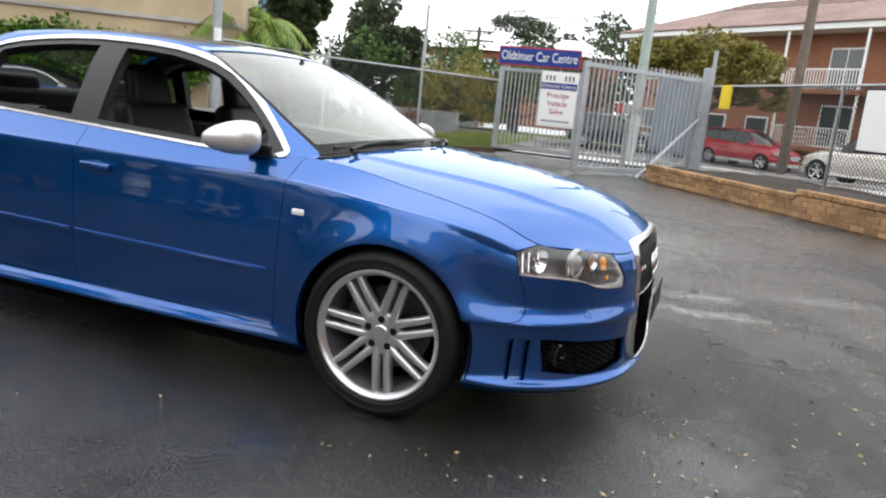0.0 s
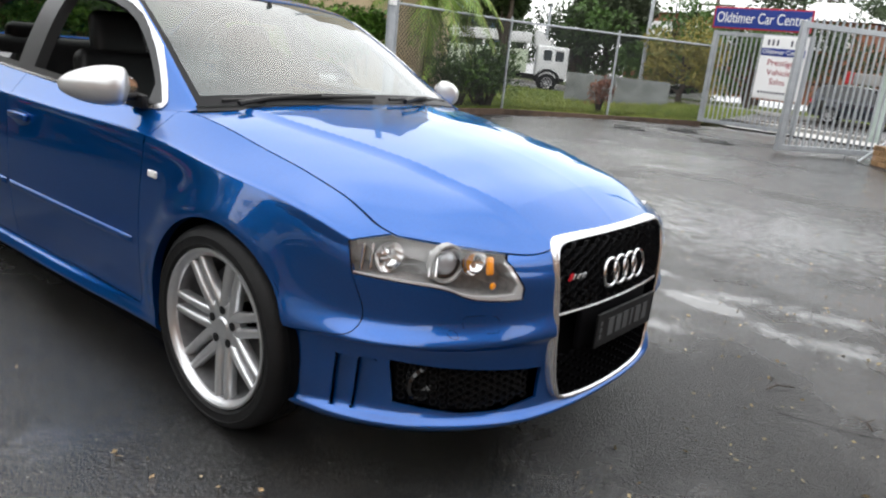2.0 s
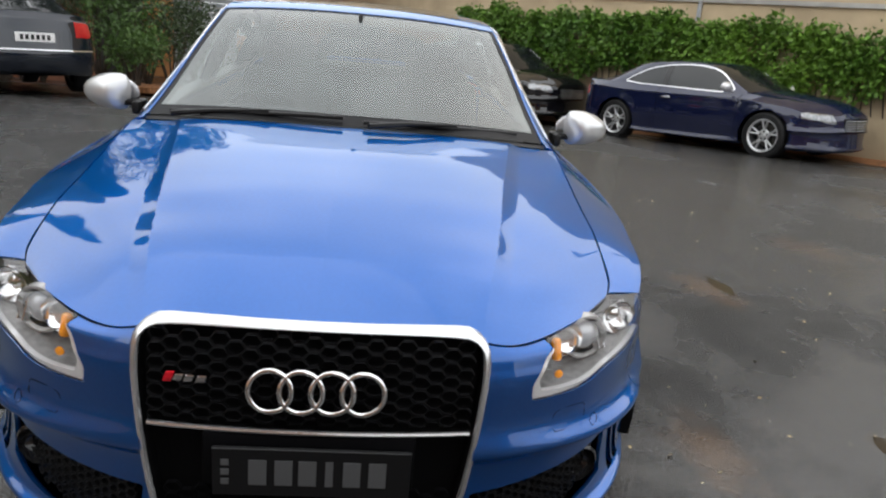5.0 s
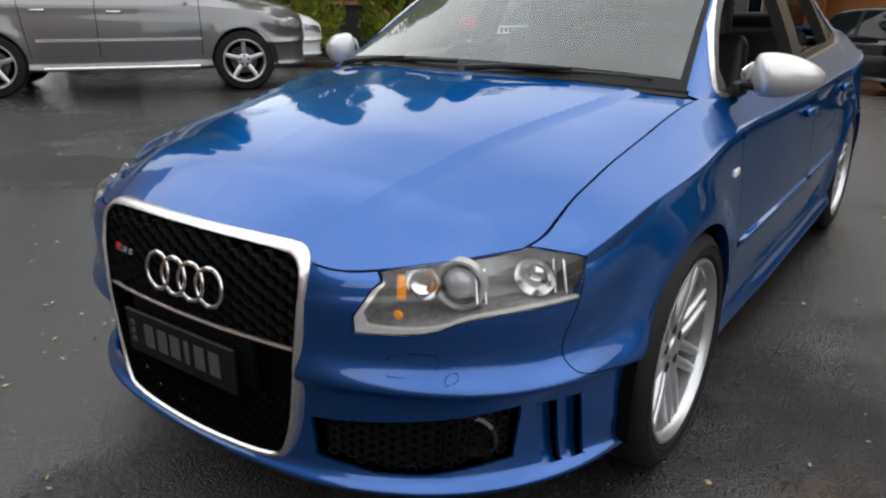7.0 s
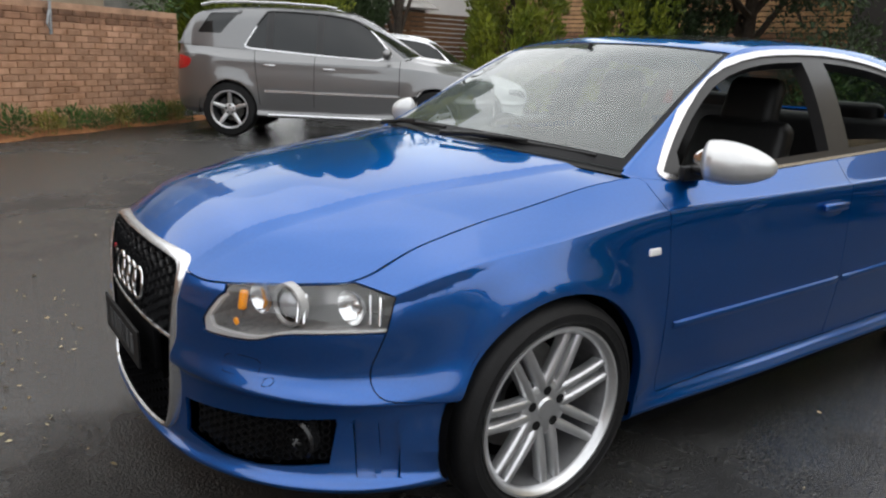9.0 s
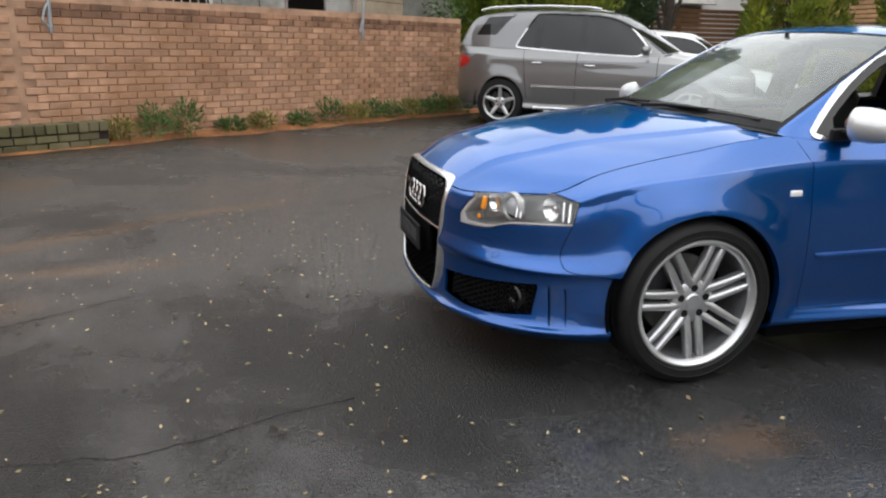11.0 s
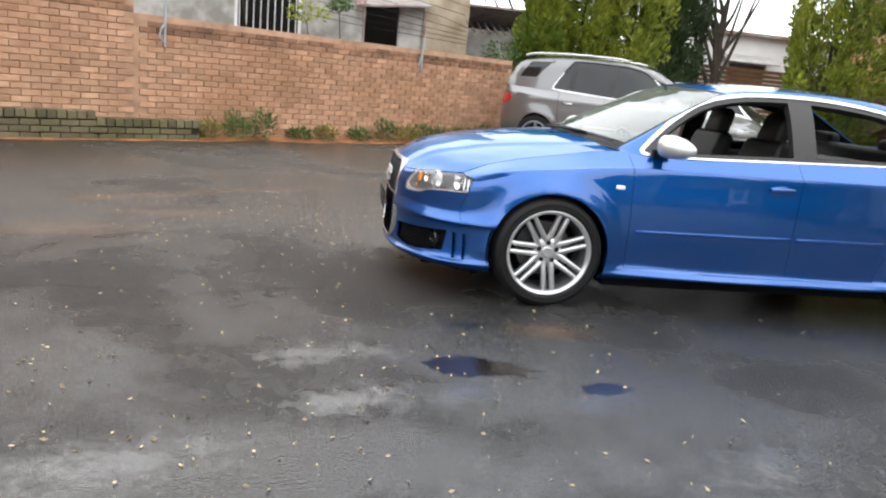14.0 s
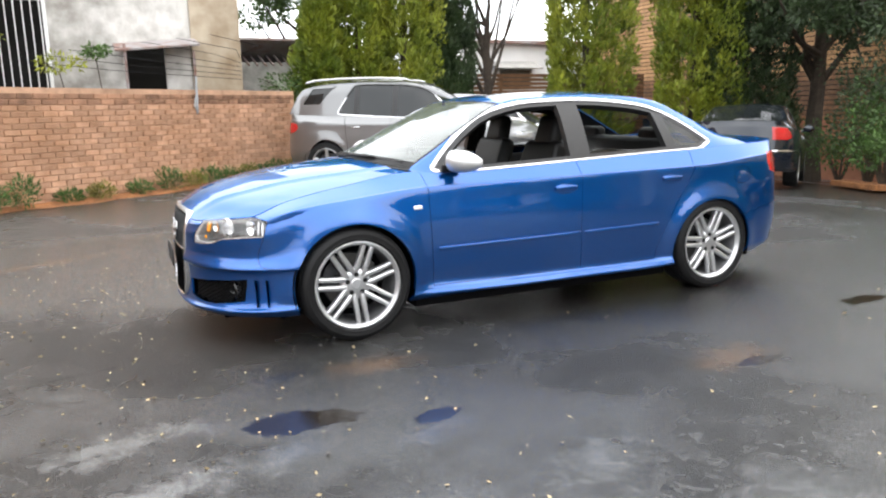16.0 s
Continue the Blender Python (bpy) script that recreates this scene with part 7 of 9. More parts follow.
def garage_building():
    g = thing("orange_garage", Matrix.Translation((-22.2, 0, -1.3)), "orange rendered garage with a grey roller door", "building")
    for c, s in (((-2.0, -9.6, 2.6), (4.0, 6.2, 5.2)), ((-2.0, -4.05, 2.6), (4.0, 0.95, 5.2)), ((-2.0, -5.52, 4.2), (4.0, 2.0, 2.0))):
        bm = bmesh.new()
        add_box(bm, c, s)
        part("wall", bm, M_RENDER_OR, g)
    for i in range(22):
        bm = bmesh.new()
        add_box(bm, (-0.12, -5.52, 0.08 + 0.145 * i), (0.03, 1.95, 0.135), 0.012)
        part("roller_slat", bm, M_GALV, g)
    bm = bmesh.new()
    add_box(bm, (-1.95, -7.2, 5.3), (4.5, 11.5, 0.2), 0.02)
    part("roof", bm, M_RUST, g)
    for i in range(8):
        bm = bmesh.new()
        add_box(bm, (0.03, -6.8, 3.32 + 0.2 * i), (0.05, 6.4, 0.185), 0.01)
        part("fascia_board", bm, M_TIMBER_GOLD, g, "brown timber board")
    mir = thing("traffic_mirror", Matrix.Translation((-21.85, -4.18, 0)), "rounded dark traffic mirror in a pale frame on the garage", "mirror")
    bm = bmesh.new()
    add_box(bm, (0, 0, 0.86), (0.05, 0.44, 0.88), 0.1, segs=4)
    part("frame", bm, M_WHITEPL, mir, smooth=True)
    bm = bmesh.new()
    add_box(bm, (0.03, 0, 0.86), (0.02, 0.36, 0.78), 0.09, segs=4)
    part("mirror_face", bm, M_GLOSSBLACK, mir, smooth=True)


garage_building()


def south_side():
    # weathered building behind the brick wall
    b = thing("weathered_building", Matrix.Identity(4), "old white building with peeling stained walls and barred windows", "building")
    for x0, x1, z0, z1 in ((3.62, 11.0, 0, 6.7), (2.2, 3.62, 0, 1.75), (2.2, 3.62, 3.7, 6.7), (0.74, 2.2, 0, 6.7), (-0.1, 0.74, 2.78, 6.7), (-0.66, -0.1, 0, 6.7)):
        bm = bmesh.new()
        add_box(bm, ((x0 + x1) / 2, -13.15, (z0 + z1) / 2), (x1 - x0, 0.3, z1 - z0))
        part("wall_section", bm, M_WEATHERED, b, "peeling white paint with grey stains")
    bm = bmesh.new()
    add_box(bm, (-1.2, -13.1, 3.5), (1.07, 0.4, 7.0))
    part("corner_wall", bm, M_STAINWALL, b, "cream render streaked with brown stains")
    # black sheet in place of the unlit room behind window and doorway
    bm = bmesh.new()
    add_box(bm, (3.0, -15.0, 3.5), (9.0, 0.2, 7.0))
    part("room_shade_sheet", bm, M_SHADE_BLACK, b)
    for x0, x1, z0, z1, k in ((2.2, 3.62, 1.75, 3.7, 9), (-1.55, -0.72, 1.75, 2.6, 6)):
        w = new("window")
        w.parent = b
        w["label"] = "window behind white iron bars"
        bm = bmesh.new()
        for x in (x0, x1):
            add_box(bm, (x, -13.0, (z0 + z1) / 2), (0.07, 0.08, z1 - z0), 0.01)
        for z in (z0, z1):
            add_box(bm, ((x0 + x1) / 2, -13.0, z), (x1 - x0 + 0.07, 0.08, 0.07), 0.01)
        part("frame", bm, M_WHITEPL, w)
        for i in range(k):
            bm = bmesh.new()
            x = x0 + (x1 - x0) * (i + 0.5) / k
            add_tube(bm, [(x, -12.93, z0), (x, -12.93, z1)], 0.012, 6)
            part("bar", bm, M_WHITEPL, w)
        if k == 6:
            bm = bmesh.new()
            add_box(bm, ((x0 + x1) / 2, -12.99, (z0 + z1) / 2), (x1 - x0, 0.02, z1 - z0))
            part("pane", bm, M_WINDARK, w)
    bm = bmesh.new()
    add_box(bm, (0.1, -12.55, 2.78), (1.7, 0.9, 0.05), 0.01, m=pose(0, 0, 0, -12, 5, 0))
    add_tube(bm, [(0.75, -12.2, 1.7), (0.75, -12.2, 2.75)], 0.03, 6)
    add_tube(bm, [(-0.62, -12.2, 1.7), (-0.62, -12.2, 2.62)], 0.03, 6)
    part("awning", bm, M_RUST, b, "sagging iron awning over the doorway")
    for i in range(7):
        bm = bmesh.new()
        z = 2.15 + 0.09 * i
        add_tube(bm, [(3.2 - 0.7 * i, -12.3, z + 0.3), (1.0 - 0.5 * i, -12.1, z + 0.06), (-1.6, -12.2, z - 0.12)], 0.008, 4)
        part("hanging_cable", bm, M_BLACK, b, "dark slack cable")
    # bracket on the brick wall top
    ln, m = on_line((-2.36, -10.54), (9.0, -2.74))
    for x in (7.4, 2.55):
        br = thing("wall_bracket", m @ Matrix.Translation((x, 0.02, 1.45)), "rusty pale iron bracket on the wall top", "bracket")
        bm = bmesh.new()
        add_tube(bm, [(0, 0, -0.15), (0, 0.03, 0.5)], 0.022, 6)
        add_tube(bm, [(0.02, 0.03, -0.1), (0.1, 0.05, -0.02), (0.06, 0.04, 0.1), (0.02, 0.02, 0.16)], 0.012, 5)
        part("iron", bm, M_GALV, br)
    # creepers on the wall top
    for k, (x, y, z, r) in enumerate(((2.0, -12.2, 2.35, 0.35), (3.4, -12.1, 2.9, 0.4), (-2.4, -11.6, 1.9, 0.4), (-3.0, -12.0, 1.9, 0.5), (1.3, -12.3, 2.6, 0.2))):
        rs = np.random.RandomState(90 + k)
        pts, d = blob_points(rs, (0, 0, 0), (r * 1.4, 0.3, r * 0.6), 220, 0.1)
        root = thing("creeper", Matrix.Translation((x, y, z)), "pale green creeper above the brick wall", "creeper", "creepers over the wall")
        leaf_mesh("leaves", pts, d, 0.09, M_LEAF_YEL if k < 2 else M_LEAF_MID, root, "", 91 + k)
        bm = bmesh.new()
        add_tube(bm, [(-r, 0, -z + 0.05 + ground_z(x, y)), (0, 0.05, -0.2), (r, 0, 0.1)], 0.012, 5)
        part("stem", bm, M_BARK, root)
    # low building with a rusty roof
    lb = thing("low_shed", Matrix.Identity(4), "low pale shed with a rusted iron roof", "shed")
    bm = bmesh.new()
    add_box(bm, (-3.0, -16.2, 1.3), (2.6, 2.0, 2.6))
    part("wall", bm, M_WEATHERED, lb)
    bm = bmesh.new()
    add_box(bm, (-3.0, -15.9, 2.82), (2.8, 2.2, 0.06), m=pose(0, 0, 0, 18, 0, 0))
    rf = part("roof", bm, M_RUST, lb)
    for i in range(14):
        bm = bmesh.new()
        add_tube(bm, [(-4.35 + 0.21 * i, -14.85, 2.50), (-4.35 + 0.21 * i, -16.9, 3.17)], 0.03, 5)
        part("roof_rib", bm, M_RUST, rf)
    # conifers
    for k, (x, y, h, r, leaf) in enumerate(((-3.3, -11.9, 4.0, 0.62, M_LEAF_YEL), (-4.4, -12.3, 7.6, 0.85, M_LEAF_YEL), (-5.5, -12.2, 8.4, 0.9, M_LEAF_YEL), (-6.7, -12.8, 8.2, 0.8, M_LEAF_DARK), (-10.1, -11.2, 9.0, 1.15, M_LEAF_YEL), (-12.4, -9.8, 9.0, 1.1, M_LEAF_YEL), (-13.6, -9.3, 9.4, 1.15, M_LEAF_DARK))):
        conifer((x, y), h, r, leaf, 20 + k, "tall narrow %s conifer" % ("yellow-green" if leaf is M_LEAF_YEL else "dark green"))
    tree("flowering_tree", (-4.6, -17.5), 5.0, 0.15, [((0, 0, 5.0), (2.2, 1.6, 1.6)), ((1.6, 0.2, 4.4), (1.5, 1.2, 1.2))], 5000, 0.13, M_LEAF_MID, "leafy green tree with pale blossom behind the shed", 5)
    tree("sparse_tree", (-8.3, -13.2), 4.6, 0.13, [((0.3, 0, 5.0), (1.2, 0.8, 0.8)), ((1.2, 0, 4.5), (0.7, 0.6, 0.6)), ((-0.9, 0, 4.8), (0.9, 0.6, 0.6))], 900, 0.08, M_LEAF_GREY, "thin dark tree with bare crooked branches", 9, limbs=14)
    # white house and timber fence beyond
    wh = thing("white_house", Matrix.Identity(4), "plain white house with a small awning window", "house")
    bm = bmesh.new()
    add_box(bm, (-14.5, -22.5, 1.9), (8.0, 1.0, 3.9))
    part("wall", bm, M_WHITEWALL, wh)
    bm = bmesh.new()
    add_box(bm, (-14.5, -22.4, 3.9), (8.3, 1.4, 0.14), 0.02)
    part("roof", bm, M_RUST, wh)
    w = new("window")
    w.parent = wh
    bm = bmesh.new()
    add_box(bm, (-14.2, -21.98, 2.45), (1.6, 0.06, 0.8), 0.01)
    part("frame", bm, M_CONCRETE, w)
    bm = bmesh.new()
    add_box(bm, (-14.2, -21.94, 2.45), (1.4, 0.04, 0.65))
    part("pane", bm, M_WINDARK, w)
    bm = bmesh.new()
    add_box(bm, (-14.1, -21.6, 2.98), (2.0, 0.8, 0.05), m=pose(0, 0, 0, -20, 0, 0))
    part("window_awning", bm, M_CONCRETE, wh)
    tf = thing("timber_fence", Matrix.Identity(4), "dark brown slatted timber fence", "fence")
    for i in range(19):
        bm = bmesh.new()
        add_box(bm, (-10.6, -14.4, 0.10 + 0.118 * i), (8.0, 0.03, 0.10), 0.006)
        part("slat", bm, M_TIMBER, tf)
    for x in (-7.0, -9.4, -11.8, -14.2):
        bm = bmesh.new()
        add_box(bm, (x, -14.45, 1.1), (0.1, 0.06, 2.2))
        part("post", bm, M_TIMBER, tf)
    # slatted house
    sh = thing("slatted_house", Matrix.Identity(4), "house clad in golden and brown timber slats over a brick base", "house")
    bm = bmesh.new()
    add_box(bm, (-19.6, -14.2, 2.4), (3.9, 14.0, 8.0))
    part("core", bm, M_SHADE_BLACK, sh)
    for i in range(38):
        z = 0.85 + 0.14 * i
        bm = bmesh.new()
        gold = z > 2.2
        add_box(bm, (-17.58, -14.2, z), (0.05, 14.0, 0.115), 0.008)
        part("slat", bm, M_TIMBER_GOLD if gold else M_TIMBER, sh)
    bm = bmesh.new()
    add_box(bm, (-17.55, -11.2, -0.2), (0.2, 8.0, 1.95))
    part("brick_base", bm, M_REDBRICK, sh, "orange-brown brick base")
    bm = bmesh.new()
    add_box(bm, (-17.5, -16.4, 5.6), (0.08, 1.6, 1.4))
    part("gable_panel", bm, M_CONCRETE, sh)
    # big dark tree and bushes beside the dark saloon
    tree("shade_tree", (-15.0, -8.3), 7.0, 0.2, [((0.5, -0.6, 5.2), (2.6, 2.6, 1.7)), ((1.8, 0.8, 4.2), (1.6, 1.6, 1.1)), ((-0.6, 1.4, 5.0), (1.8, 1.8, 1.4)), ((1.2, -2.4, 3.9), (1.3, 1.5, 1.0)), ((1.4, 2.2, 3.3), (1.2, 1.4, 1.0)), ((0.2, -0.4, 7.2), (2.2, 2.4, 1.5)), ((0.5, 2.6, 6.0), (2.2, 2.0, 1.8)), ((0.2, 4.4, 5.0), (1.8, 1.6, 1.4))], 30000, 0.12, M_LEAF_DARK, "broad dark green tree over the dark saloon", 13, limbs=12)
    for k, (x, y, h, r, leaf) in enumerate(((-12.9, -4.9, 1.9, 0.8, M_LEAF_MID), (-13.6, -4.2, 2.0, 0.9, M_LEAF_DARK), (-14.6, -3.9, 1.8, 0.9, M_LEAF_DARK), (-12.3, -4.5, 1.1, 0.5, M_LEAF_MID), (-13.2, -8.6, 1.2, 0.7, M_LEAF_DARK), (-14.6, -7.2, 1.4, 0.8, M_LEAF_MID), (-14.3, -6.3, 3.2, 1.0, M_LEAF_DARK), (-13.3, -5.5, 2.5, 0.9, M_LEAF_DARK), (-15.3, -5.2, 3.0, 1.1, M_LEAF_DARK))):
        bush((x, y), h, r, leaf, 60 + k, "glossy green bush in the garden bed")
    bed = bmesh.new()
    vs = [bed.verts.new((x, y, ground_z(x, y) + 0.05)) for x, y in ((-11.3, -4.0), (-12.0, -5.4), (-13.6, -6.2), (-16.0, -5.6), (-15.8, -3.4), (-13.0, -3.3))]
    top = bed.faces.new(vs)
    r = bmesh.ops.extrude_face_region(bed, geom=[top])
    bmesh.ops.translate(bed, vec=(0, 0, 0.1), verts=[v for v in r["geom"] if isinstance(v, bmesh.types.BMVert)])
    struct("garden_bed", bed, M_LITTER, "raised garden bed with a worn yellow kerb", "bed")


def bush(at, h, r, leaf, seed, label, size=0.09, n=1500):
    rs = np.random.RandomState(seed)
    root = thing("bush", Matrix.Translation((at[0], at[1], ground_z(*at))), label, "bush")
    bm = bmesh.new()
    ends = []
    for i in range(9):
        a = 6.283 * i / 9 + rs.uniform(0, 0.5)
        e = Vector((r * 0.6 * math.cos(a), r * 0.6 * math.sin(a), h * rs.uniform(0.55, 0.95)))
        ends.append(e)
        add_tube(bm, [(0, 0, -0.02), e * 0.5 + Vector((0, 0, 0.05)), e], [0.025, 0.016, 0.006], 5)
    part("stem", bm, M_BARK, root, smooth=True)
    pts, d = [], []
    for e in ends:
        for _ in range(3):
            c = np.array(e) + rs.uniform(-0.3, 0.3, 3) * (r, r, h * 0.5)
            q, dd = blob_points(rs, c, (r * 0.38, r * 0.38, h * 0.22), n // 27, 0.15)
            q[:, 2] = np.maximum(q[:, 2], 0.03)
            pts.append(q), d.append(dd + (0, 0, 0.2))
    leaf_mesh("leaves", np.concatenate(pts), np.concatenate(d), size, leaf, root, "", seed)


south_side()


# ---- gate side and street ----
def verge_z(x, y):
    """The rough verge climbs gently away from the fence."""
    return ground_z(x, y) + 0.05 + 0.08 * max(0.0, y - 16.5) + 0.08 * max(0.0, -x - 9.0)


def gate_side():
    # kerb and grass behind the wire fence
    fl = [(-7.66, 7.9), (-7.45, 11.2), (-5.05, 16.45)]
    bm = bmesh.new()
    for a, b in zip(fl, fl[1:]):
        ln, m = on_line(a, b)
        v = add_box(bm, (ln / 2, -0.05, 0.0), (ln + 0.05, 0.10, 0.13), 0.01)
        bmesh.ops.transform(bm, matrix=m, verts=[q for q in v if q.is_valid])
    struct("kerb_fence", bm, M_KERB, "low dark brown kerb under the wire fence", "kerb")
    bm = bmesh.new()
    rows = []
    for y in np.arange(8.3, 21.3, 0.72):
        e = float(np.interp(y, [8.3, 11.2, 16.4, 24.5], [-7.7, -7.52, -5.15, -4.8]))
        rows.append([bm.verts.new((e - d, y, verge_z(e - d, y))) for d in (0, 1.0, 2.0, 3.2, 4.8, 7.0, 10.0, 14.0)])
    for p, q in zip(rows, rows[1:]):
        for j in range(7):
            bm.faces.new((p[j], p[j + 1], q[j + 1], q[j]))
    struct("grass_verge", bm, M_GRASSBED, "rough green verge behind the fence", "grass", True)
    rs = np.random.RandomState(5)
    n = 22000
    y = rs.uniform(8.4, 20.8, n)
    edge = np.interp(y, [8.3, 11.2, 16.4, 24], [-7.75, -7.6, -5.3, -4.9])
    x = edge - rs.uniform(0, 1, n) ** 1.7 * 9
    p = np.stack([x, y, [verge_z(a, b) - 0.005 for a, b in zip(x, y)]], 1)
    g = leaf_mesh("grass_tufts", p, np.tile((0, 0, 1.0), (n, 1)), 0.12, M_GRASS, None, "", 6, 0.14)
    tagged(g, "rough grass tufts behind the wire fence", "grass", kind="stuff")
    chain_fence("wire_fence", fl, 1.85, "galvanised chain-link fence on steel posts", base=0.05, pitch=0.085, r=0.0062)
    # bare steel pole by the wall end
    po = thing("steel_pole", Matrix.Translation((-7.68, 7.78, -0.02)), "plain grey steel pole beside the wall end", "pole")
    bm = bmesh.new()
    add_tube(bm, [(0, 0, 0), (0, 0, 7.5)], 0.085, 14)
    part("shaft", bm, M_GALV, po, smooth=True)
    bm = bmesh.new()
    add_box(bm, (0, 0, 0.02), (0.3, 0.3, 0.04), 0.008)
    part("base_plate", bm, M_GALV, po)
    bm = bmesh.new()
    add_box(bm, (0.07, -0.06, 1.98), (0.10, 0.10, 0.22), 0.01)
    part("small_notice", bm, M_SIGNWHITE, po, "small white notice with bars")
    # white tub
    tub = thing("white_tub", Matrix.Translation((-7.95, 8.75, 0.05)), "dirty white plastic tub behind the fence", "tub")
    bm = bmesh.new()
    add_lathe(bm, [(0.0, 0.0), (0.19, 0.0), (0.2, 0.02), (0.235, 0.42), (0.25, 0.43), (0.25, 0.455), (0.225, 0.455), (0.19, 0.05), (0, 0.04)], 28, "Z")
    part("shell", bm, M_WHITEPL, tub, smooth=True)
    # palms with drooping fronds
    for k, (x, yy, h) in enumerate(((-8.5, 9.7, 2.0), (-9.3, 10.4, 2.3))):
        rs2 = np.random.RandomState(70 + k)
        root = thing("palm", Matrix.Translation((x, yy, 0.02)), "palm with long arching green fronds and dry brown stems", "palm", "palms behind the fence")
        bm = bmesh.new()
        add_tube(bm, [(0, 0, 0), (0.03, 0.02, h * 0.6), (0.02, 0, h)], [0.14, 0.12, 0.10], 9)
        part("stem", bm, M_BARK, root, smooth=True)
        for j in range(15):
            a = 6.283 * j / 15 + rs2.uniform(-0.2, 0.2)
            ln = rs2.uniform(1.5, 2.3)
            up = rs2.uniform(0.35, 1.25)
            rib = []
            for i in range(15):
                t = i / 14
                rib.append(Vector((math.cos(a) * ln * t * 0.75, math.sin(a) * ln * t * 0.75, h + ln * (up * t - 1.25 * t * t))))
            fr = new("frond")
            fr.parent = root
            bm = bmesh.new()
            add_tube(bm, rib, [0.018 - 0.014 * i / 14 for i in range(15)], 5)
            part("rib", bm, M_LEAF_OLIVE, fr)
            bm = bmesh.new()
            sd = Vector((-math.sin(a), math.cos(a), 0))
            for i in range(36):
                t = 0.12 + 0.88 * i / 36
                q = t * 14
                c = rib[int(q)].lerp(rib[min(14, int(q) + 1)], q - int(q))
                d0 = (rib[min(14, int(q) + 1)] - rib[max(0, int(q) - 1)]).normalized()
                for s in (1, -1):
                    l2 = (0.42 * math.sin(math.pi * min(1, 0.15 + t * 0.8)) + 0.06) * rs2.uniform(0.8, 1.1)
                    e = (sd * s * 0.8 + d0 * 0.6 + Vector((0, 0, -0.35 - 0.5 * rs2.uniform(0, 1)))).normalized()
                    w = d0 * 0.016
                    vs = [bm.verts.new(p) for p in (c - w, c + w, c + e * l2 * 0.55 + w * 0.9, c + e * l2 + Vector((0, 0, -0.05)), c + e * l2 * 0.55 - w * 0.9)]
                    bm.faces.new(vs)
            part("foliage", bm, M_BANANA, fr, "narrow drooping leaflets")["kind"] = "stuff"
    bush((-8.7, 11.9), 1.5, 0.9, M_LEAF_MID, 84, "leafy shrub behind the wire fence")
    bush((-9.6, 9.4), 2.4, 1.1, M_LEAF_MID, 85, "leafy shrub behind the wire fence")
    bush((-9.9, 11.2), 2.2, 1.1, M_LEAF_MID, 86, "leafy shrub behind the wire fence")
    bush((-8.15, 11.6), 1.2, 0.6, M_LEAF_MID, 87, "spiky green shrub behind the wire fence")
    bush((-8.0, 10.3), 1.1, 0.7, M_LEAF_MID, 81, "leafy shrub behind the wire fence")
    bush((-7.95, 11.2), 0.9, 0.55, M_LEAF_MID, 82, "leafy shrub behind the wire fence")
    bush((-6.75, 14.3), 0.85, 0.3, M_LEAF_RED, 83, "small reddish shrub on the verge", 0.08, 500)
    # grey tank wall and rubble on the verge
    gw = thing("grey_panel_wall", Matrix.Translation((-9.7, 19.2, -0.05)) @ pose(0, 0, 0, 0, 0, 20), "low grey concrete panel wall", "wall")
    for i in range(2):
        bm = bmesh.new()
        add_box(bm, (1.62 * i, 0, 0.45), (1.6, 0.1, 0.90), 0.01)
        part("panel", bm, M_GREYPANEL, gw)
    # gate: fixed panel under the sign
    gt = thing("fixed_gate_panel", Matrix.Identity(4), "grey steel bar panel fixed beside the gate", "gate", "gate parts")
    bars_panel(gt, (-5.05, 16.46), (-2.72, 16.36), 0.05, 2.28, 19)
    lf = thing("gate_leaf", Matrix.Identity(4), "open grey steel gate leaf of upright bars", "gate", "gate parts")
    bars_panel(lf, (-1.8, 11.63), (0.28, 14.55), 0.06, 2.26, 25, spikes=True)
    l2 = thing("sheet_gate_leaf", Matrix.Identity(4), "blue-grey sheeted gate leaf", "gate", "gate parts")
    ln, m = on_line((-0.75, 16.2), (0.55, 15.0))
    for i in range(7):
        bm = bmesh.new()
        add_box(bm, (ln * (i + 0.5) / 7, 0, 1.4), (ln / 7 - 0.03, 0.05, 1.75), 0.02)
        bmesh.ops.transform(bm, matrix=m, verts=bm.verts)
        part("sheet_rib", bm, M_GREYPAINT, l2)
    bm = bmesh.new()
    for z in (0.5, 2.3):
        add_box(bm, (ln / 2, 0.02, z), (ln, 0.06, 0.06))
    for x in (0.05, ln - 0.05):
        add_box(bm, (x, 0.02, 0.6), (0.06, 0.06, 1.5))
    add_box(bm, (ln / 2, -0.03, 1.4), (ln, 0.02, 1.8))
    bmesh.ops.transform(bm, matrix=m, verts=bm.verts)
    part("sheet_frame", bm, M_GREYPAINT, l2)
    gp = thing("gate_post", Matrix.Translation((0.42, 14.62, 0)), "square grey steel gate post with a diagonal brace", "post")
    bm = bmesh.new()
    add_box(bm, (0, 0, 1.2), (0.2, 0.2, 2.6), 0.008)
    part("shaft", bm, M_GALV, gp)
    bm = bmesh.new()
    add_tube(bm, [(0.1, 0.05, 0), (0.1, 0.05, 2.9)], 0.045, 10)
    part("thin_post", bm, M_GALV, gp, smooth=True)
    bm = bmesh.new()
    v = add_tube(bm, [(-0.05, -0.12, 1.35), (-1.0, -2.35, 0.02)], 0.035, 6)
    part("brace", bm, M_GALV, gp)
    ic = thing("intercom_post", Matrix.Translation((-1.05, 13.6, 0)), "grey intercom box with a red face on a slim post", "intercom")
    bm = bmesh.new()
    add_tube(bm, [(0, 0, 0), (0, 0, 1.35)], 0.03, 8)
    part("post", bm, M_GALV, ic, smooth=True)
    bm = bmesh.new()
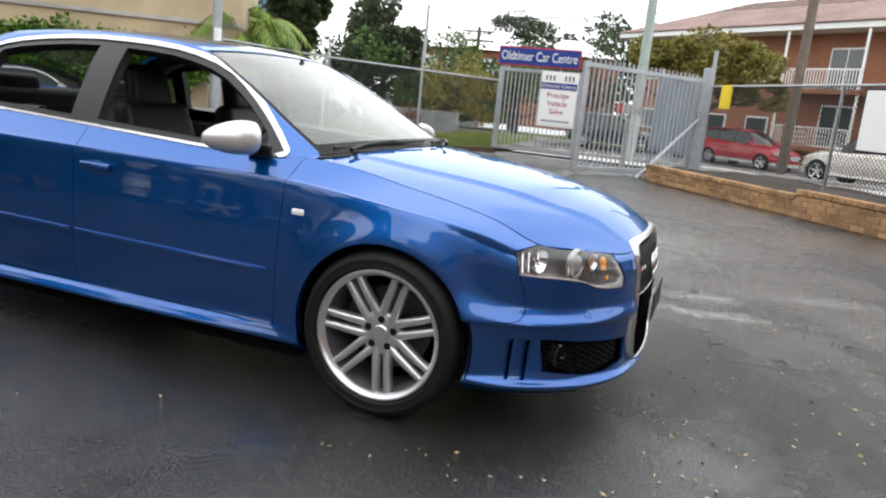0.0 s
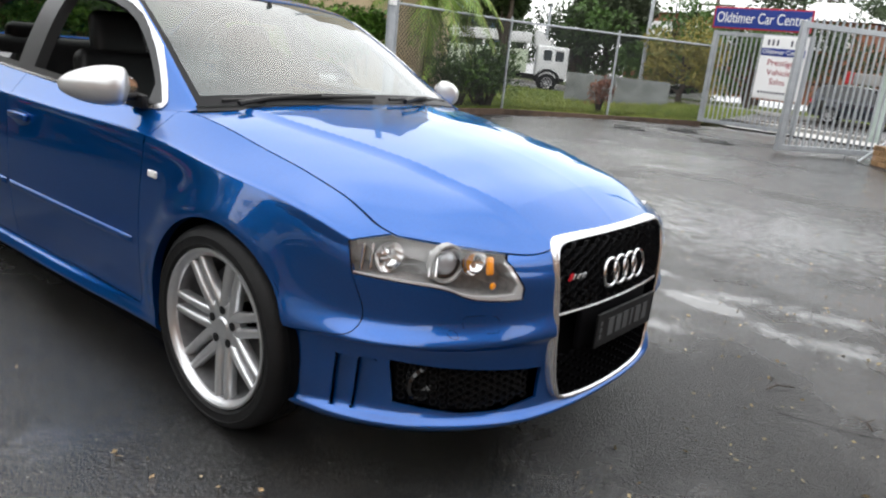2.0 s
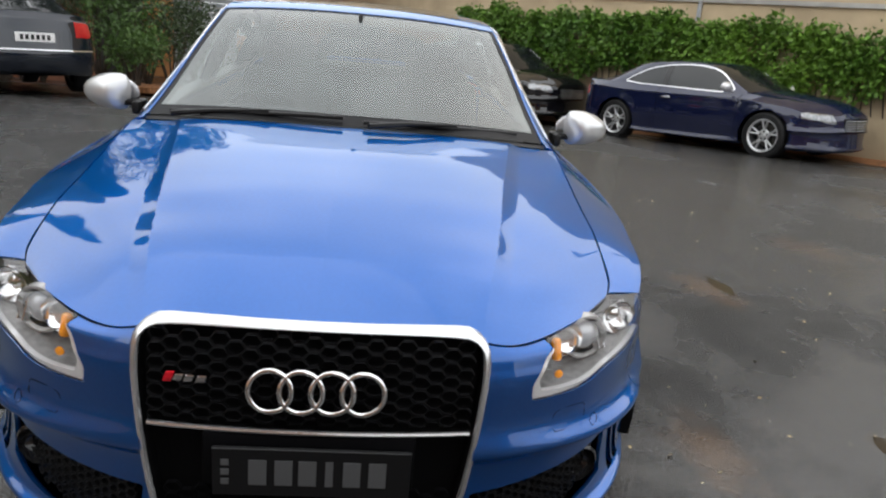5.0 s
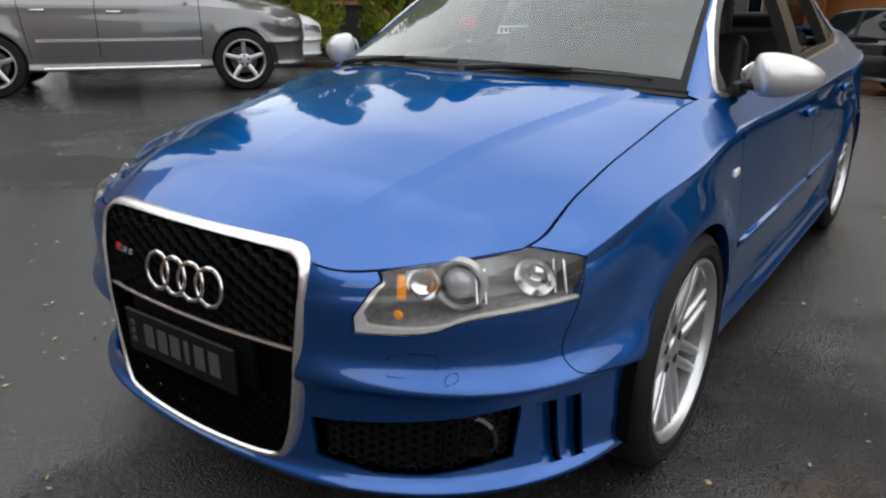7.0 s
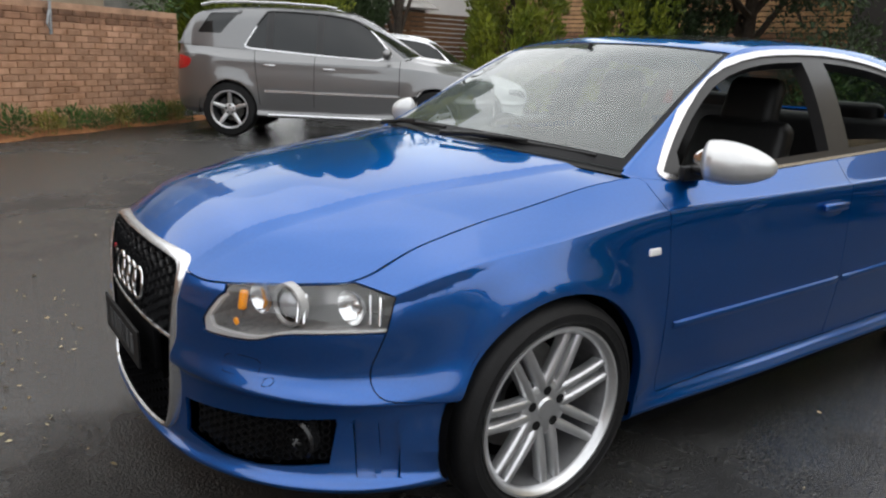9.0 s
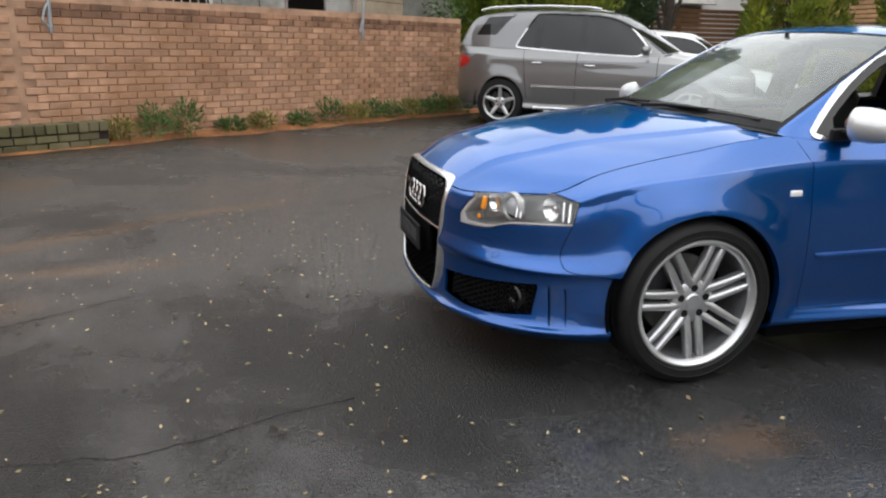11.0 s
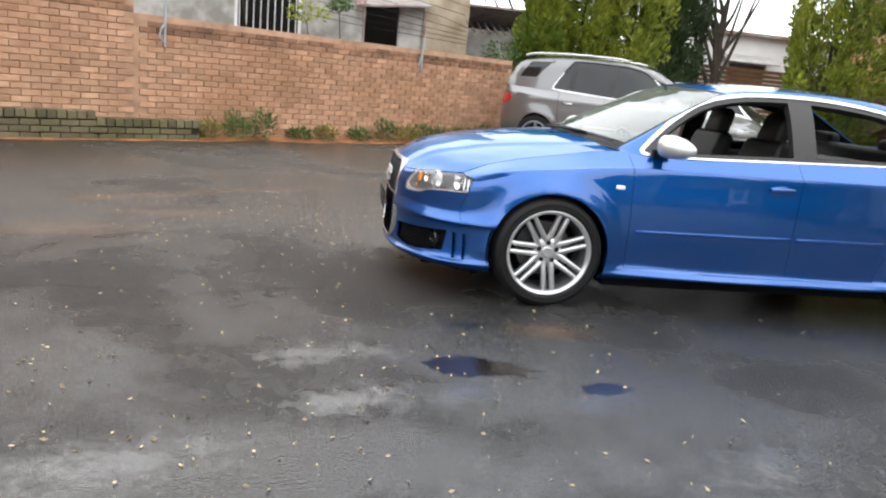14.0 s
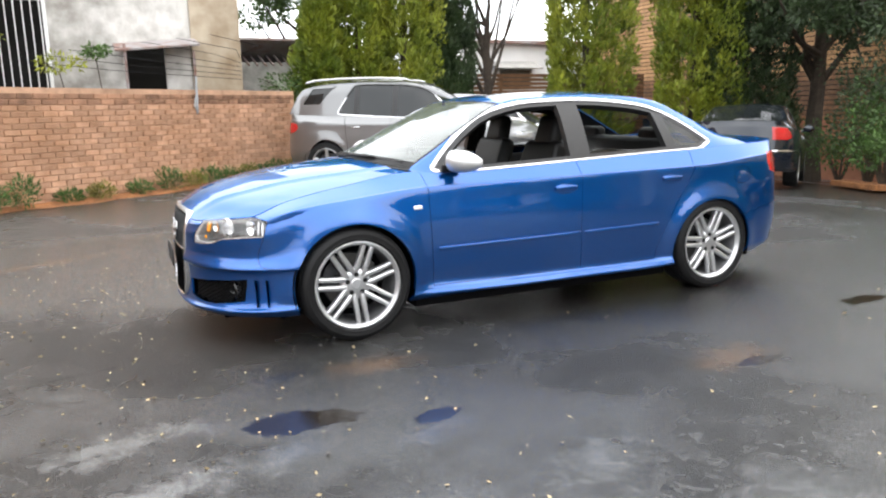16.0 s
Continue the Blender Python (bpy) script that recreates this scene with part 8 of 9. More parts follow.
    add_box(bm, (0.06, 0, 1.42), (0.42, 0.3, 0.2), 0.02)
    part("housing", bm, M_CONCRETE, ic)
    bm = bmesh.new()
    add_box(bm, (-0.22, -0.02, 1.42), (0.14, 0.3, 0.22), 0.02)
    part("red_face", bm, M_REDBOX, ic)
    # name board and price board
    sg = thing("name_board", Matrix.Identity(4), "blue name board with a red border and white lettering", "sign")
    board(sg, (-5.12, 16.42), (-2.83, 16.32), 2.33, 2.83, M_SIGNBLUE, M_SIGNRED)
    words(sg, "Oldtimer Car Centre", (-5.12, 16.42), (-2.83, 16.32), 2.58, 0.30, M_SIGNWHITE)
    sb = thing("white_board", Matrix.Identity(4), "white sales board with maroon lettering hung on the bars", "sign")
    a, b = (-3.84, 16.37), (-2.82, 16.33)
    board(sb, a, b, 0.80, 2.24, M_SIGNWHITE, M_SIGNWHITE)
    for t, z, h in (("Prestige", 1.63, 0.17), ("Vehicle", 1.41, 0.17), ("Sales", 1.20, 0.17)):
        words(sb, t, a, b, z, h, M_SIGNTEXT)
    ln, m = on_line(a, b)
    bm = bmesh.new()
    add_box(bm, (ln / 2, -0.034, 1.87), (ln * 0.96, 0.008, 0.17))
    bmesh.ops.transform(bm, matrix=m, verts=bm.verts)
    part("blue_band", bm, M_SIGNBLUE, sb)
    words(sb, "Oldtimer Centre", a, b, 1.87, 0.12, M_SIGNWHITE, 0.043)
    for x, z, h in [(x, 2.08, 0.13) for x in (0.15, 0.25, 0.35, 0.66, 0.76, 0.86)] + [(0.14 + 0.07 * i, 0.95, 0.05) for i in range(11)]:
        bm = bmesh.new()
        add_box(bm, (ln * x, -0.036, z), (0.045, 0.006, h))
        bmesh.ops.transform(bm, matrix=m, verts=bm.verts)
        part("plain_bar", bm, M_SIGNGREY, sb)
    # fence, garden bed and low brick wall along the street
    chain_fence("street_fence", [(0.55, 14.45), (2.72, 10.6), (6.2, 4.6)], 1.75, "chain-link fence along the garden bed", base=0.35, step=4.4, pitch=0.085, r=0.0062)
    ys = thing("yellow_notice", Matrix.Identity(4), "plain yellow notice wired to the fence", "sign")
    board(ys, (0.78, 14.0), (0.98, 13.65), 1.62, 2.12, M_YELLOW, M_YELLOW)
    wb = thing("white_notice", Matrix.Identity(4), "large white notice board in a black frame on the fence", "sign")
    board(wb, (3.0, 10.08), (4.0, 8.35), 1.05, 2.05, M_SIGNWHITE, M_BLACK)
    # bed
    a, b = (-0.42, 12.42), (6.3, 3.4)
    ln, m = on_line(a, b)
    bm = bmesh.new()
    rows = []
    for i in range(81):
        x = ln * i / 80
        rows.append([bm.verts.new(m @ Vector((x, y, 0.30 + 0.05 * noise.noise((x * 1.6, y * 1.7, 2)) + 0.09 * max(0, noise.noise((x * 0.7, y, 7)))))) for y in np.linspace(0.1, 3.0, 14)])
    for p, q in zip(rows, rows[1:]):
        for j in range(13):
            bm.faces.new((p[j], p[j + 1], q[j + 1], q[j]))
    struct("garden_soil", bm, M_SOIL, "bare dark soil in the raised garden bed", "soil", True)
    w = thing("garden_wall", m, "low wall of weathered yellow-brown bricks round the bed", "wall")
    bm = bmesh.new()
    add_box(bm, (ln / 2, 0.06, 0.15), (ln, 0.1, 0.34))
    part("mortar", bm, M_MORTAR, w)
    st, so = brick_unit("brick_long", 0.225, 0.105, 0.075), brick_unit("brick_top", 0.112, 0.22, 0.075)
    for me in (st, so):
        me.materials.append(M_BRICK_YEL)
        me.transform(Matrix.Rotation(math.pi, 4, "Z"))
    step = 4.3
    for i in range(34):
        for j in range(4):
            x = 0.12 + 0.237 * i + (0.118 if j % 2 else 0)
            top = 4 if x > step else 3
            if j >= top:
                continue
            ob = new("brick", st)
            ob.parent = w
            ob.location = (x, -0.002 * ((i + j) % 3), 0.045 + 0.086 * j)
    for i in range(66):
        x = 0.06 + 0.1205 * i
        ob = new("brick", so)
        ob.parent = w
        ob.location = (x, -0.012 - 0.004 * (i % 3), 0.045 + 0.086 * (4 if x > step else 3))
    bm = bmesh.new()
    add_box(bm, (8.0 + (ln - 8.0) / 2, 0.02, 0.21), (ln - 8.0, 0.14, 0.44), 0.01)
    part("far_course", bm, M_BRICK_YEL, w)


def bars_panel(root, a, b, z0, z1, n, spikes=False):
    ln, m = on_line(a, b)
    for x in (0.04, ln - 0.04):
        bm = bmesh.new()
        add_box(bm, (x, 0, (z0 + z1) / 2), (0.10, 0.08, z1 - z0), 0.006)
        bmesh.ops.transform(bm, matrix=m, verts=bm.verts)
        part("stile", bm, M_GALV, root)
    for z in (z0 + 0.06, z1 - 0.06):
        bm = bmesh.new()
        add_box(bm, (ln / 2, 0, z), (ln, 0.06, 0.09), 0.006)
        bmesh.ops.transform(bm, matrix=m, verts=bm.verts)
        part("rail", bm, M_GALV, root)
    for i in range(n):
        bm = bmesh.new()
        x = ln * (i + 1) / (n + 1)
        add_box(bm, (x, 0, (z0 + z1) / 2 + (0.06 if spikes else 0)), (0.028, 0.028, z1 - z0 - 0.1 + (0.12 if spikes else 0)))
        bmesh.ops.transform(bm, matrix=m, verts=bm.verts)
        part("bar", bm, M_GALV, root)


def board(root, a, b, z0, z1, face, border):
    ln, m = on_line(a, b)
    bm = bmesh.new()
    add_box(bm, (ln / 2, 0, (z0 + z1) / 2), (ln, 0.04, z1 - z0), 0.006)
    bmesh.ops.transform(bm, matrix=m, verts=bm.verts)
    part("panel", bm, border, root)
    bm = bmesh.new()
    add_box(bm, (ln / 2, -0.024, (z0 + z1) / 2), (ln - 0.07, 0.012, z1 - z0 - 0.07), 0.003)
    bmesh.ops.transform(bm, matrix=m, verts=bm.verts)
    part("face", bm, face, root)


def words(root, text, a, b, z, h, material, off=0.034):
    """Lettering in the built-in font, turned to a mesh."""
    cu = bpy.data.curves.new("lettering", "FONT")
    cu.body, cu.size, cu.align_x, cu.align_y, cu.extrude = text, h, "CENTER", "CENTER", 0.003
    ob = new("lettering", cu)
    ln, m = on_line(a, b)
    me = bpy.data.meshes.new_from_object(ob.evaluated_get(bpy.context.evaluated_depsgraph_get()))
    bpy.data.objects.remove(ob)
    me.materials.clear()
    me.materials.append(material)
    xs = [v.co.x for v in me.vertices]
    wide = max(xs) - min(xs)
    k = min(1.12, ln * 0.92 / wide)
    me.transform(m @ Matrix.Translation((ln / 2, -off, z)) @ pose(0, 0, 0, 90) @ Matrix.Diagonal((k, 1.15, 1, 1)))
    lt = new("lettering", me)
    lt.parent = root


gate_side()


def street():
    bm = bmesh.new()
    z = ground_z(0, 30)
    for y0, y1, zz, nm, mt, lab in ((17.8, 20.4, 0.05, "pavement_near", M_PATH, "pale concrete footpath at the gate"),):
        b2 = bmesh.new()
        xs = [-4.9, 3, 14, 60]
        vs0 = [b2.verts.new((x, y0, ground_z(x, y0) + zz)) for x in xs]
        vs1 = [b2.verts.new((x, y1, ground_z(x, y1) + zz)) for x in xs]
        for i in range(3):
            b2.faces.new((vs0[i], vs0[i + 1], vs1[i + 1], vs1[i]))
        struct(nm, b2, mt, lab, "pavement")
    bm.free()
    bm = bmesh.new()
    rows = []
    for x in (-80, -30, -10, 0, 10, 30, 80):
        rows.append([bm.verts.new((x, y, ground_z(x if x > -8 else -8, y) + 0.03)) for y in (21.6, 25, 28, 31, 33.6)])
    for p, q in zip(rows, rows[1:]):
        for j in range(4):
            bm.faces.new((p[j], q[j], q[j + 1], p[j + 1]))
    struct("road", bm, M_ROAD, "grey street asphalt", "road")
    bm = bmesh.new()
    for y in (22.6, 27.3):
        vs = [bm.verts.new((x, yy, ground_z(0, yy) + 0.036)) for x, yy in ((-60, y), (60, y), (60, y + 0.2), (-60, y + 0.2))]
        bm.faces.new(vs)
    struct("road_line", bm, M_ROADPAINT, "white lines along the street", "marking")
    bm = bmesh.new()
    for y in (21.4, 33.8):
        add_box(bm, (0, y, ground_z(0, y) + 0.05), (140, 0.3, 0.18), 0.03)
    struct("kerb_street", bm, M_CONCRETE, "concrete street kerbs", "kerb")
    bm = bmesh.new()
    vs = [bm.verts.new((x, y, ground_z(0, y) + 0.1)) for x, y in ((-60, 34), (60, 34), (60, 40.5), (-60, 40.5))]
    bm.faces.new(vs)
    struct("grass_far", bm, M_GRASSBED, "far grass verge", "grass")
    # apartment block
    ap = thing("apartment_building", Matrix.Translation((-7.1, 48.4, 0)) @ pose(0, 0, 0, 0, 0, -42) @ Matrix.Translation((8, -40.8, 0)), "two-storey orange brick apartments with balconies and a tiled roof", "building")
    z0 = -0.3
    bm = bmesh.new()
    add_box(bm, (4.0, 47.0, 3.2), (22.0, 9.0, 6.9))
    part("wall", bm, M_REDBRICK, ap)
    for x, y, w in ((7.7, 42.4, 4.6), (13.0, 42.4, 3.4)):
        for zz in (0.6, 3.45):
            bal = new("balcony")
            bal.parent = ap
            bm = bmesh.new()
            add_box(bm, (x, y - 0.7, zz), (w, 1.6, 0.22), 0.01)
            part("slab", bm, M_REDBRICK, bal)
            for i in range(int(w / 0.16)):
                bm = bmesh.new()
                add_box(bm, (x - w / 2 + 0.1 + 0.16 * i, y - 1.45, zz + 0.58), (0.035, 0.035, 0.95))
                part("baluster", bm, M_WHITEPL, bal)
            bm = bmesh.new()
            add_box(bm, (x, y - 1.45, zz + 1.08), (w, 0.06, 0.06))
            part("handrail", bm, M_WHITEPL, bal)
            dr = new("balcony_door")
            dr.parent = ap
            bm = bmesh.new()
            add_box(bm, (x + 0.3, y + 0.07, zz + 1.2), (1.9, 0.08, 2.15), 0.01)
            part("frame", bm, M_WHITEPL, dr)
            for sx in (-0.45, 0.45):
                bm = bmesh.new()
                add_box(bm, (x + 0.3 + sx, y + 0.02, zz + 1.2), (0.8, 0.04, 1.95))
                part("pane", bm, M_WINDARK, dr)
        for sx in (-w / 2 + 0.1, w / 2 - 0.1):
            bm = bmesh.new()
            add_tube(bm, [(x + sx, y - 1.4, z0), (x + sx, y - 1.4, 6.4)], 0.07, 8)
            part("balcony_post", bm, M_WHITEPL, ap)
    for x in (-5.5, -3.0, 0.2, 3.2):
        for zz in (1.4, 4.6):
            w = new("window")
            w.parent = ap
            bm = bmesh.new()
            add_box(bm, (x, 42.46, zz), (1.5, 0.1, 1.3), 0.01)
            part("frame", bm, M_WHITEPL, w)
            bm = bmesh.new()
            add_box(bm, (x, 42.41, zz), (1.3, 0.05, 1.1))
            part("pane", bm, M_WINDARK, w)
    bm = bmesh.new()
    add_box(bm, (4.0, 46.6, 6.6), (23.6, 11.4, 0.3), 0.02)
    part("eave_board", bm, M_WHITEPL, ap)
    bm = bmesh.new()
    vs = [bm.verts.new(v) for v in ((-8, 40.8, 6.75), (16, 40.8, 6.75), (16, 52.5, 6.75), (-8, 52.5, 6.75), (-2, 46.6, 9.1), (10, 46.6, 9.1))]
    for f in ((0, 1, 5, 4), (2, 3, 4, 5), (1, 2, 5), (3, 0, 4)):
        bm.faces.new([vs[i] for i in f])
    rf = part("roof", bm, M_ROOFTILE, ap, "red-brown tiled hip roof")
    for i in range(16):
        t = (i + 0.5) / 16
        bm = bmesh.new()
        y, zz = 40.8 + 5.8 * t, 6.76 + 2.35 * t
        x0, x1 = -8 + 6 * t, 16 - 6 * t
        add_box(bm, ((x0 + x1) / 2, y, zz + 0.02), (x1 - x0, 0.36, 0.05), m=pose(0, 0, 0, 22, 0, 0))
        part("tile_course", bm, M_ROOFTILE, rf)
    # far buildings on the other side
    fb = thing("red_brick_workshop", Matrix.Identity(4), "red brick and white workshop with a pale roof", "building")
    bm = bmesh.new()
    add_box(bm, (-17.0, 57.0, 2.6), (17.0, 7.0, 5.6))
    part("wall", bm, M_REDBRICK, fb)
    for i in range(5):
        bm = bmesh.new()
        add_box(bm, (-23.2 + 3.1 * i, 53.45, 4.1), (2.3, 0.1, 1.3), 0.01)
        part("window", bm, M_WHITEPL, fb)
    bm = bmesh.new()
    vs = [bm.verts.new(v) for v in ((-26, 53, 5.4), (-8, 53, 5.4), (-8, 61, 5.4), (-26, 61, 5.4), (-23, 57, 6.9), (-11, 57, 6.9))]
    for f in ((0, 1, 5, 4), (2, 3, 4, 5), (1, 2, 5), (3, 0, 4)):
        bm.faces.new([vs[i] for i in f])
    part("roof", bm, M_WHITEPL, fb, "pale metal roof")
    yb = thing("yard_building", Matrix.Translation((-35.5, 39.5, -1.0)) @ Matrix.Diagonal((1.4, 1.4, 1.3, 1)), "pale and blue industrial sheds beyond the truck yard", "building")
    bm = bmesh.new()
    add_box(bm, (0, 0, 3.5), (7.0, 4.0, 7.0))
    part("wall", bm, M_RENDER, yb)
    bm = bmesh.new()
    add_box(bm, (4.0, -0.4, 3.6), (1.0, 3.6, 7.2))
    part("blue_corner", bm, M_BLUETARP, yb)
    bm = bmesh.new()
    add_box(bm, (-0.5, -2.2, 3.1), (6.0, 0.4, 1.7), 0.05)
    part("rusty_container", bm, M_ROOFTILE, yb)
    # trees
    tree("round_tree", (-1.0, 31.6), 3.2, 0.22, [((0.9, 0, 4.4), (2.2, 1.9, 1.6)), ((2.3, 0, 3.8), (1.8, 1.6, 1.5)), ((-2.4, 0.2, 4.2), (1.7, 1.5, 1.0)), ((-0.8, 0.0, 4.6), (1.4, 1.3, 1.0)), ((3.3, 0.0, 3.0), (1.0, 1.0, 0.8))], 26000, 0.17, M_LEAF_OLIVE, "round olive-yellow street tree", 31)
    tree("tall_pine", (-19.2, 38.0), 6.5, 0.28, [((0, 0, 6.3), (2.7, 2.2, 2.2)), ((0.8, 0, 4.0), (2.8, 2.0, 1.3)), ((-1.6, 0, 4.4), (1.8, 1.6, 1.2))], 16000, 0.30, M_LEAF_GREY, "tall dark spreading pine", 33)
    tree("dark_gum", (-14.8, 21.5), 4.6, 0.2, [((0, 0, 4.6), (1.3, 1.1, 1.5)), ((-0.8, 0.2, 3.9), (0.9, 0.8, 0.8))], 11000, 0.26, M_LEAF_DARK, "dark tall tree beyond the yard", 34)
    tree("eucalypt", (-21.0, 74.0), 11.0, 0.35, [((0, 0, 11.2), (4.0, 2.5, 1.4)), ((4.0, 0, 9.6), (3.0, 2.0, 1.2)), ((-4.5, 0, 9.4), (3.0, 2.0, 1.2)), ((1.5, 0, 8.0), (3.0, 2.0, 0.9))], 7000, 0.30, M_LEAF_GREY, "tall eucalypt with an open feathery crown", 35)
    for k, (x, y, s, lf) in enumerate(((-17, 44, 2.0, M_LEAF_MID), (-12.5, 33.5, 1.6, M_LEAF_OLIVE), (-9.5, 34.5, 1.6, M_LEAF_MID), (-20, 36, 2.2, M_LEAF_DARK), (-27, 37, 2.4, M_LEAF_MID), (-12, 62, 4.2, M_LEAF_DARK), (-5.5, 66, 3.6, M_LEAF_DARK), (-36, 33, 3.2, M_LEAF_DARK), (-42, 25, 3.4, M_LEAF_DARK), (-7.5, 41, 1.8, M_LEAF_DARK), (-19.5, 36.5, 2.4, M_LEAF_MID), (-26.5, 33.0, 2.6, M_LEAF_DARK), (-14.8, 37.0, 2.4, M_LEAF_MID), (-11.2, 39.5, 2.6, M_LEAF_DARK), (-31.0, 31.0, 2.8, M_LEAF_MID))):
        tree("far_tree", (x, y), 1.7 * s, 0.1 * s, [((0, 0, 1.9 * s), (1.3 * s, 1.1 * s, 1.0 * s)), ((0.8 * s, 0, 1.3 * s), (1.0 * s, 0.9 * s, 0.8 * s)), ((-0.8 * s, 0.2, 1.2 * s), (0.9 * s, 0.8 * s, 0.8 * s))], 3600, 0.11 * s, lf, "leafy tree down the street", 100 + k)
    # poles
    for nm, x, y, h, r, mt, arm in (("light_pole", -1.75, 20.5, 9.5, 0.16, M_POLE, 0), ("power_pole", 3.05, 26.6, 10.5, 0.19, M_WOODPOLE, 1), ("thin_pole", -14.7, 33.5, 7.0, 0.11, M_GALV, 0), ("crossarm_pole", -15.4, 43.9, 7.2, 0.15, M_WOODPOLE, 2), ("pole_left", -19.0, 31.0, 5.0, 0.09, M_GALV, 0)):
        root = thing(nm, Matrix.Translation((x, y, ground_z(x, y))), "tall %s pole beside the street" % ("timber" if mt is M_WOODPOLE else "pale steel"), "pole")
        bm = bmesh.new()
        add_tube(bm, [(0, 0, 0), (0.02, 0, h * 0.5), (0.03, 0, h)], [r, r * 0.9, r * 0.75], 12)
        part("shaft", bm, mt, root, smooth=True)
        if arm == 2:
            for z in (h - 0.3, h - 0.9):
                bm = bmesh.new()
                add_box(bm, (0, 0, z), (2.2, 0.1, 0.12))
                part("crossarm", bm, M_WOODPOLE, root)
        if arm == 1:
            bm = bmesh.new()
            add_tube(bm, [(0, 0, 7.0), (-1.5, -0.2, 7.4), (-2.6, -0.3, 7.45)], 0.04, 6)
            part("lamp_arm", bm, M_GALV, root)
    wr = thing("overhead_wires", Matrix.Identity(4), "thin overhead power wires", "wires")
    for k in range(4):
        bm = bmesh.new()
        pts = []
        for i in range(21):
            t = i / 20
            pts.append((-15.4 - 0.9 + 0.6 * k + (3.05 + 20 + 15.4) * t, 43.9 - 17 * t, 6.6 + 2.6 * t - 2.4 * t * (1 - t)))
        add_tube(bm, pts, 0.016, 4)
        part("wire", bm, M_BLACK, wr)


street()


def truck():
    t = thing("truck", Matrix.Translation((-20.75, 30.1, ground_z(-8, 29.6) - 0.12)) @ pose(0, 0, 0, 0, 0, 35), "white flatbed truck with a pale green body in the yard", "truck")
    bm = bmesh.new()
    add_box(bm, (2.35, 0, 1.52), (1.6, 2.2, 1.52), 0.10, segs=3)
    cab = part("cab", bm, M_TRUCKWHITE, t, smooth=True)
    bm = bmesh.new()
    add_box(bm, (1.9, 0, 2.60), (1.0, 1.9, 0.75), 0.05)
    for q in bm.verts:
        if q.co.x > 2.2 and q.co.z > 2.6:
            q.co.x -= 0.66
    part("wind_deflector", bm, M_TRUCKWHITE, t)
    for y in (-1.105, 1.105):
        for x in (2.1, 2.7):
            bm = bmesh.new()
            add_box(bm, (x, y, 1.83), (0.42, 0.02, 0.5), 0.008)
            part("side_window", bm, M_WINDARK, cab)
    bm = bmesh.new()
    add_box(bm, (3.15, 0, 1.83), (0.03, 1.9, 0.62), 0.01)
    part("windscreen", bm, M_WINDARK, cab)
    bm = bmesh.new()
    add_box(bm, (-1.2, 0, 1.45), (4.6, 2.2, 1.1), 0.04)
    part("tank_body", bm, M_TRUCKGREEN, t)
    bm = bmesh.new()
    add_box(bm, (-1.2, 0, 2.6), (4.8, 2.1, 0.5), 0.05)
    for x in (-3.4, -1.2, 1.0):
        for y in (-1.0, 1.0):
            add_tube(bm, [(x, y, 1.9), (x, y, 2.5)], 0.04, 6)
    part("canopy", bm, M_TRUCKWHITE, t)
    bm = bmesh.new()
    add_box(bm, (-0.2, 0, 0.72), (6.6, 0.9, 0.25))
    part("chassis", bm, M_BLACK, t)
    for y in (-1.0, 1.0):
        bm = bmesh.new()
        add_tube(bm, [(2.2 + 0.60 * math.cos(a * math.pi / 10), y * 1.08, 0.50 + 0.60 * math.sin(a * math.pi / 10)) for a in range(11)], 0.085, 6)
        part("mudguard", bm, M_BLACK, t, "black front mudguard", smooth=True)
        bm = bmesh.new()
        add_tube(bm, [(3.12, y * 1.10, 2.10), (3.30, y * 1.28, 2.05)], 0.02, 6)
        add_box(bm, (3.31, y * 1.30, 1.85), (0.07, 0.16, 0.42), 0.02)
        part("door_mirror", bm, M_BLACK, t, "black door mirror")
    for x in (2.2, -2.2):
        for s in (1, -1):
            build_wheel("wheel", t, pose(x, s * 0.98, 0.48) if s > 0 else pose(x, s * 0.98, 0.48, 0, 0, 180), R=0.48, width=0.26, rim_r=0.27, style="ten")


truck()


# ---- yard surface details ----
M_WORNIRON = mat("worn_iron", (0.34, 0.34, 0.34), 0.22, 0.8, vary=0.5, scale=14)


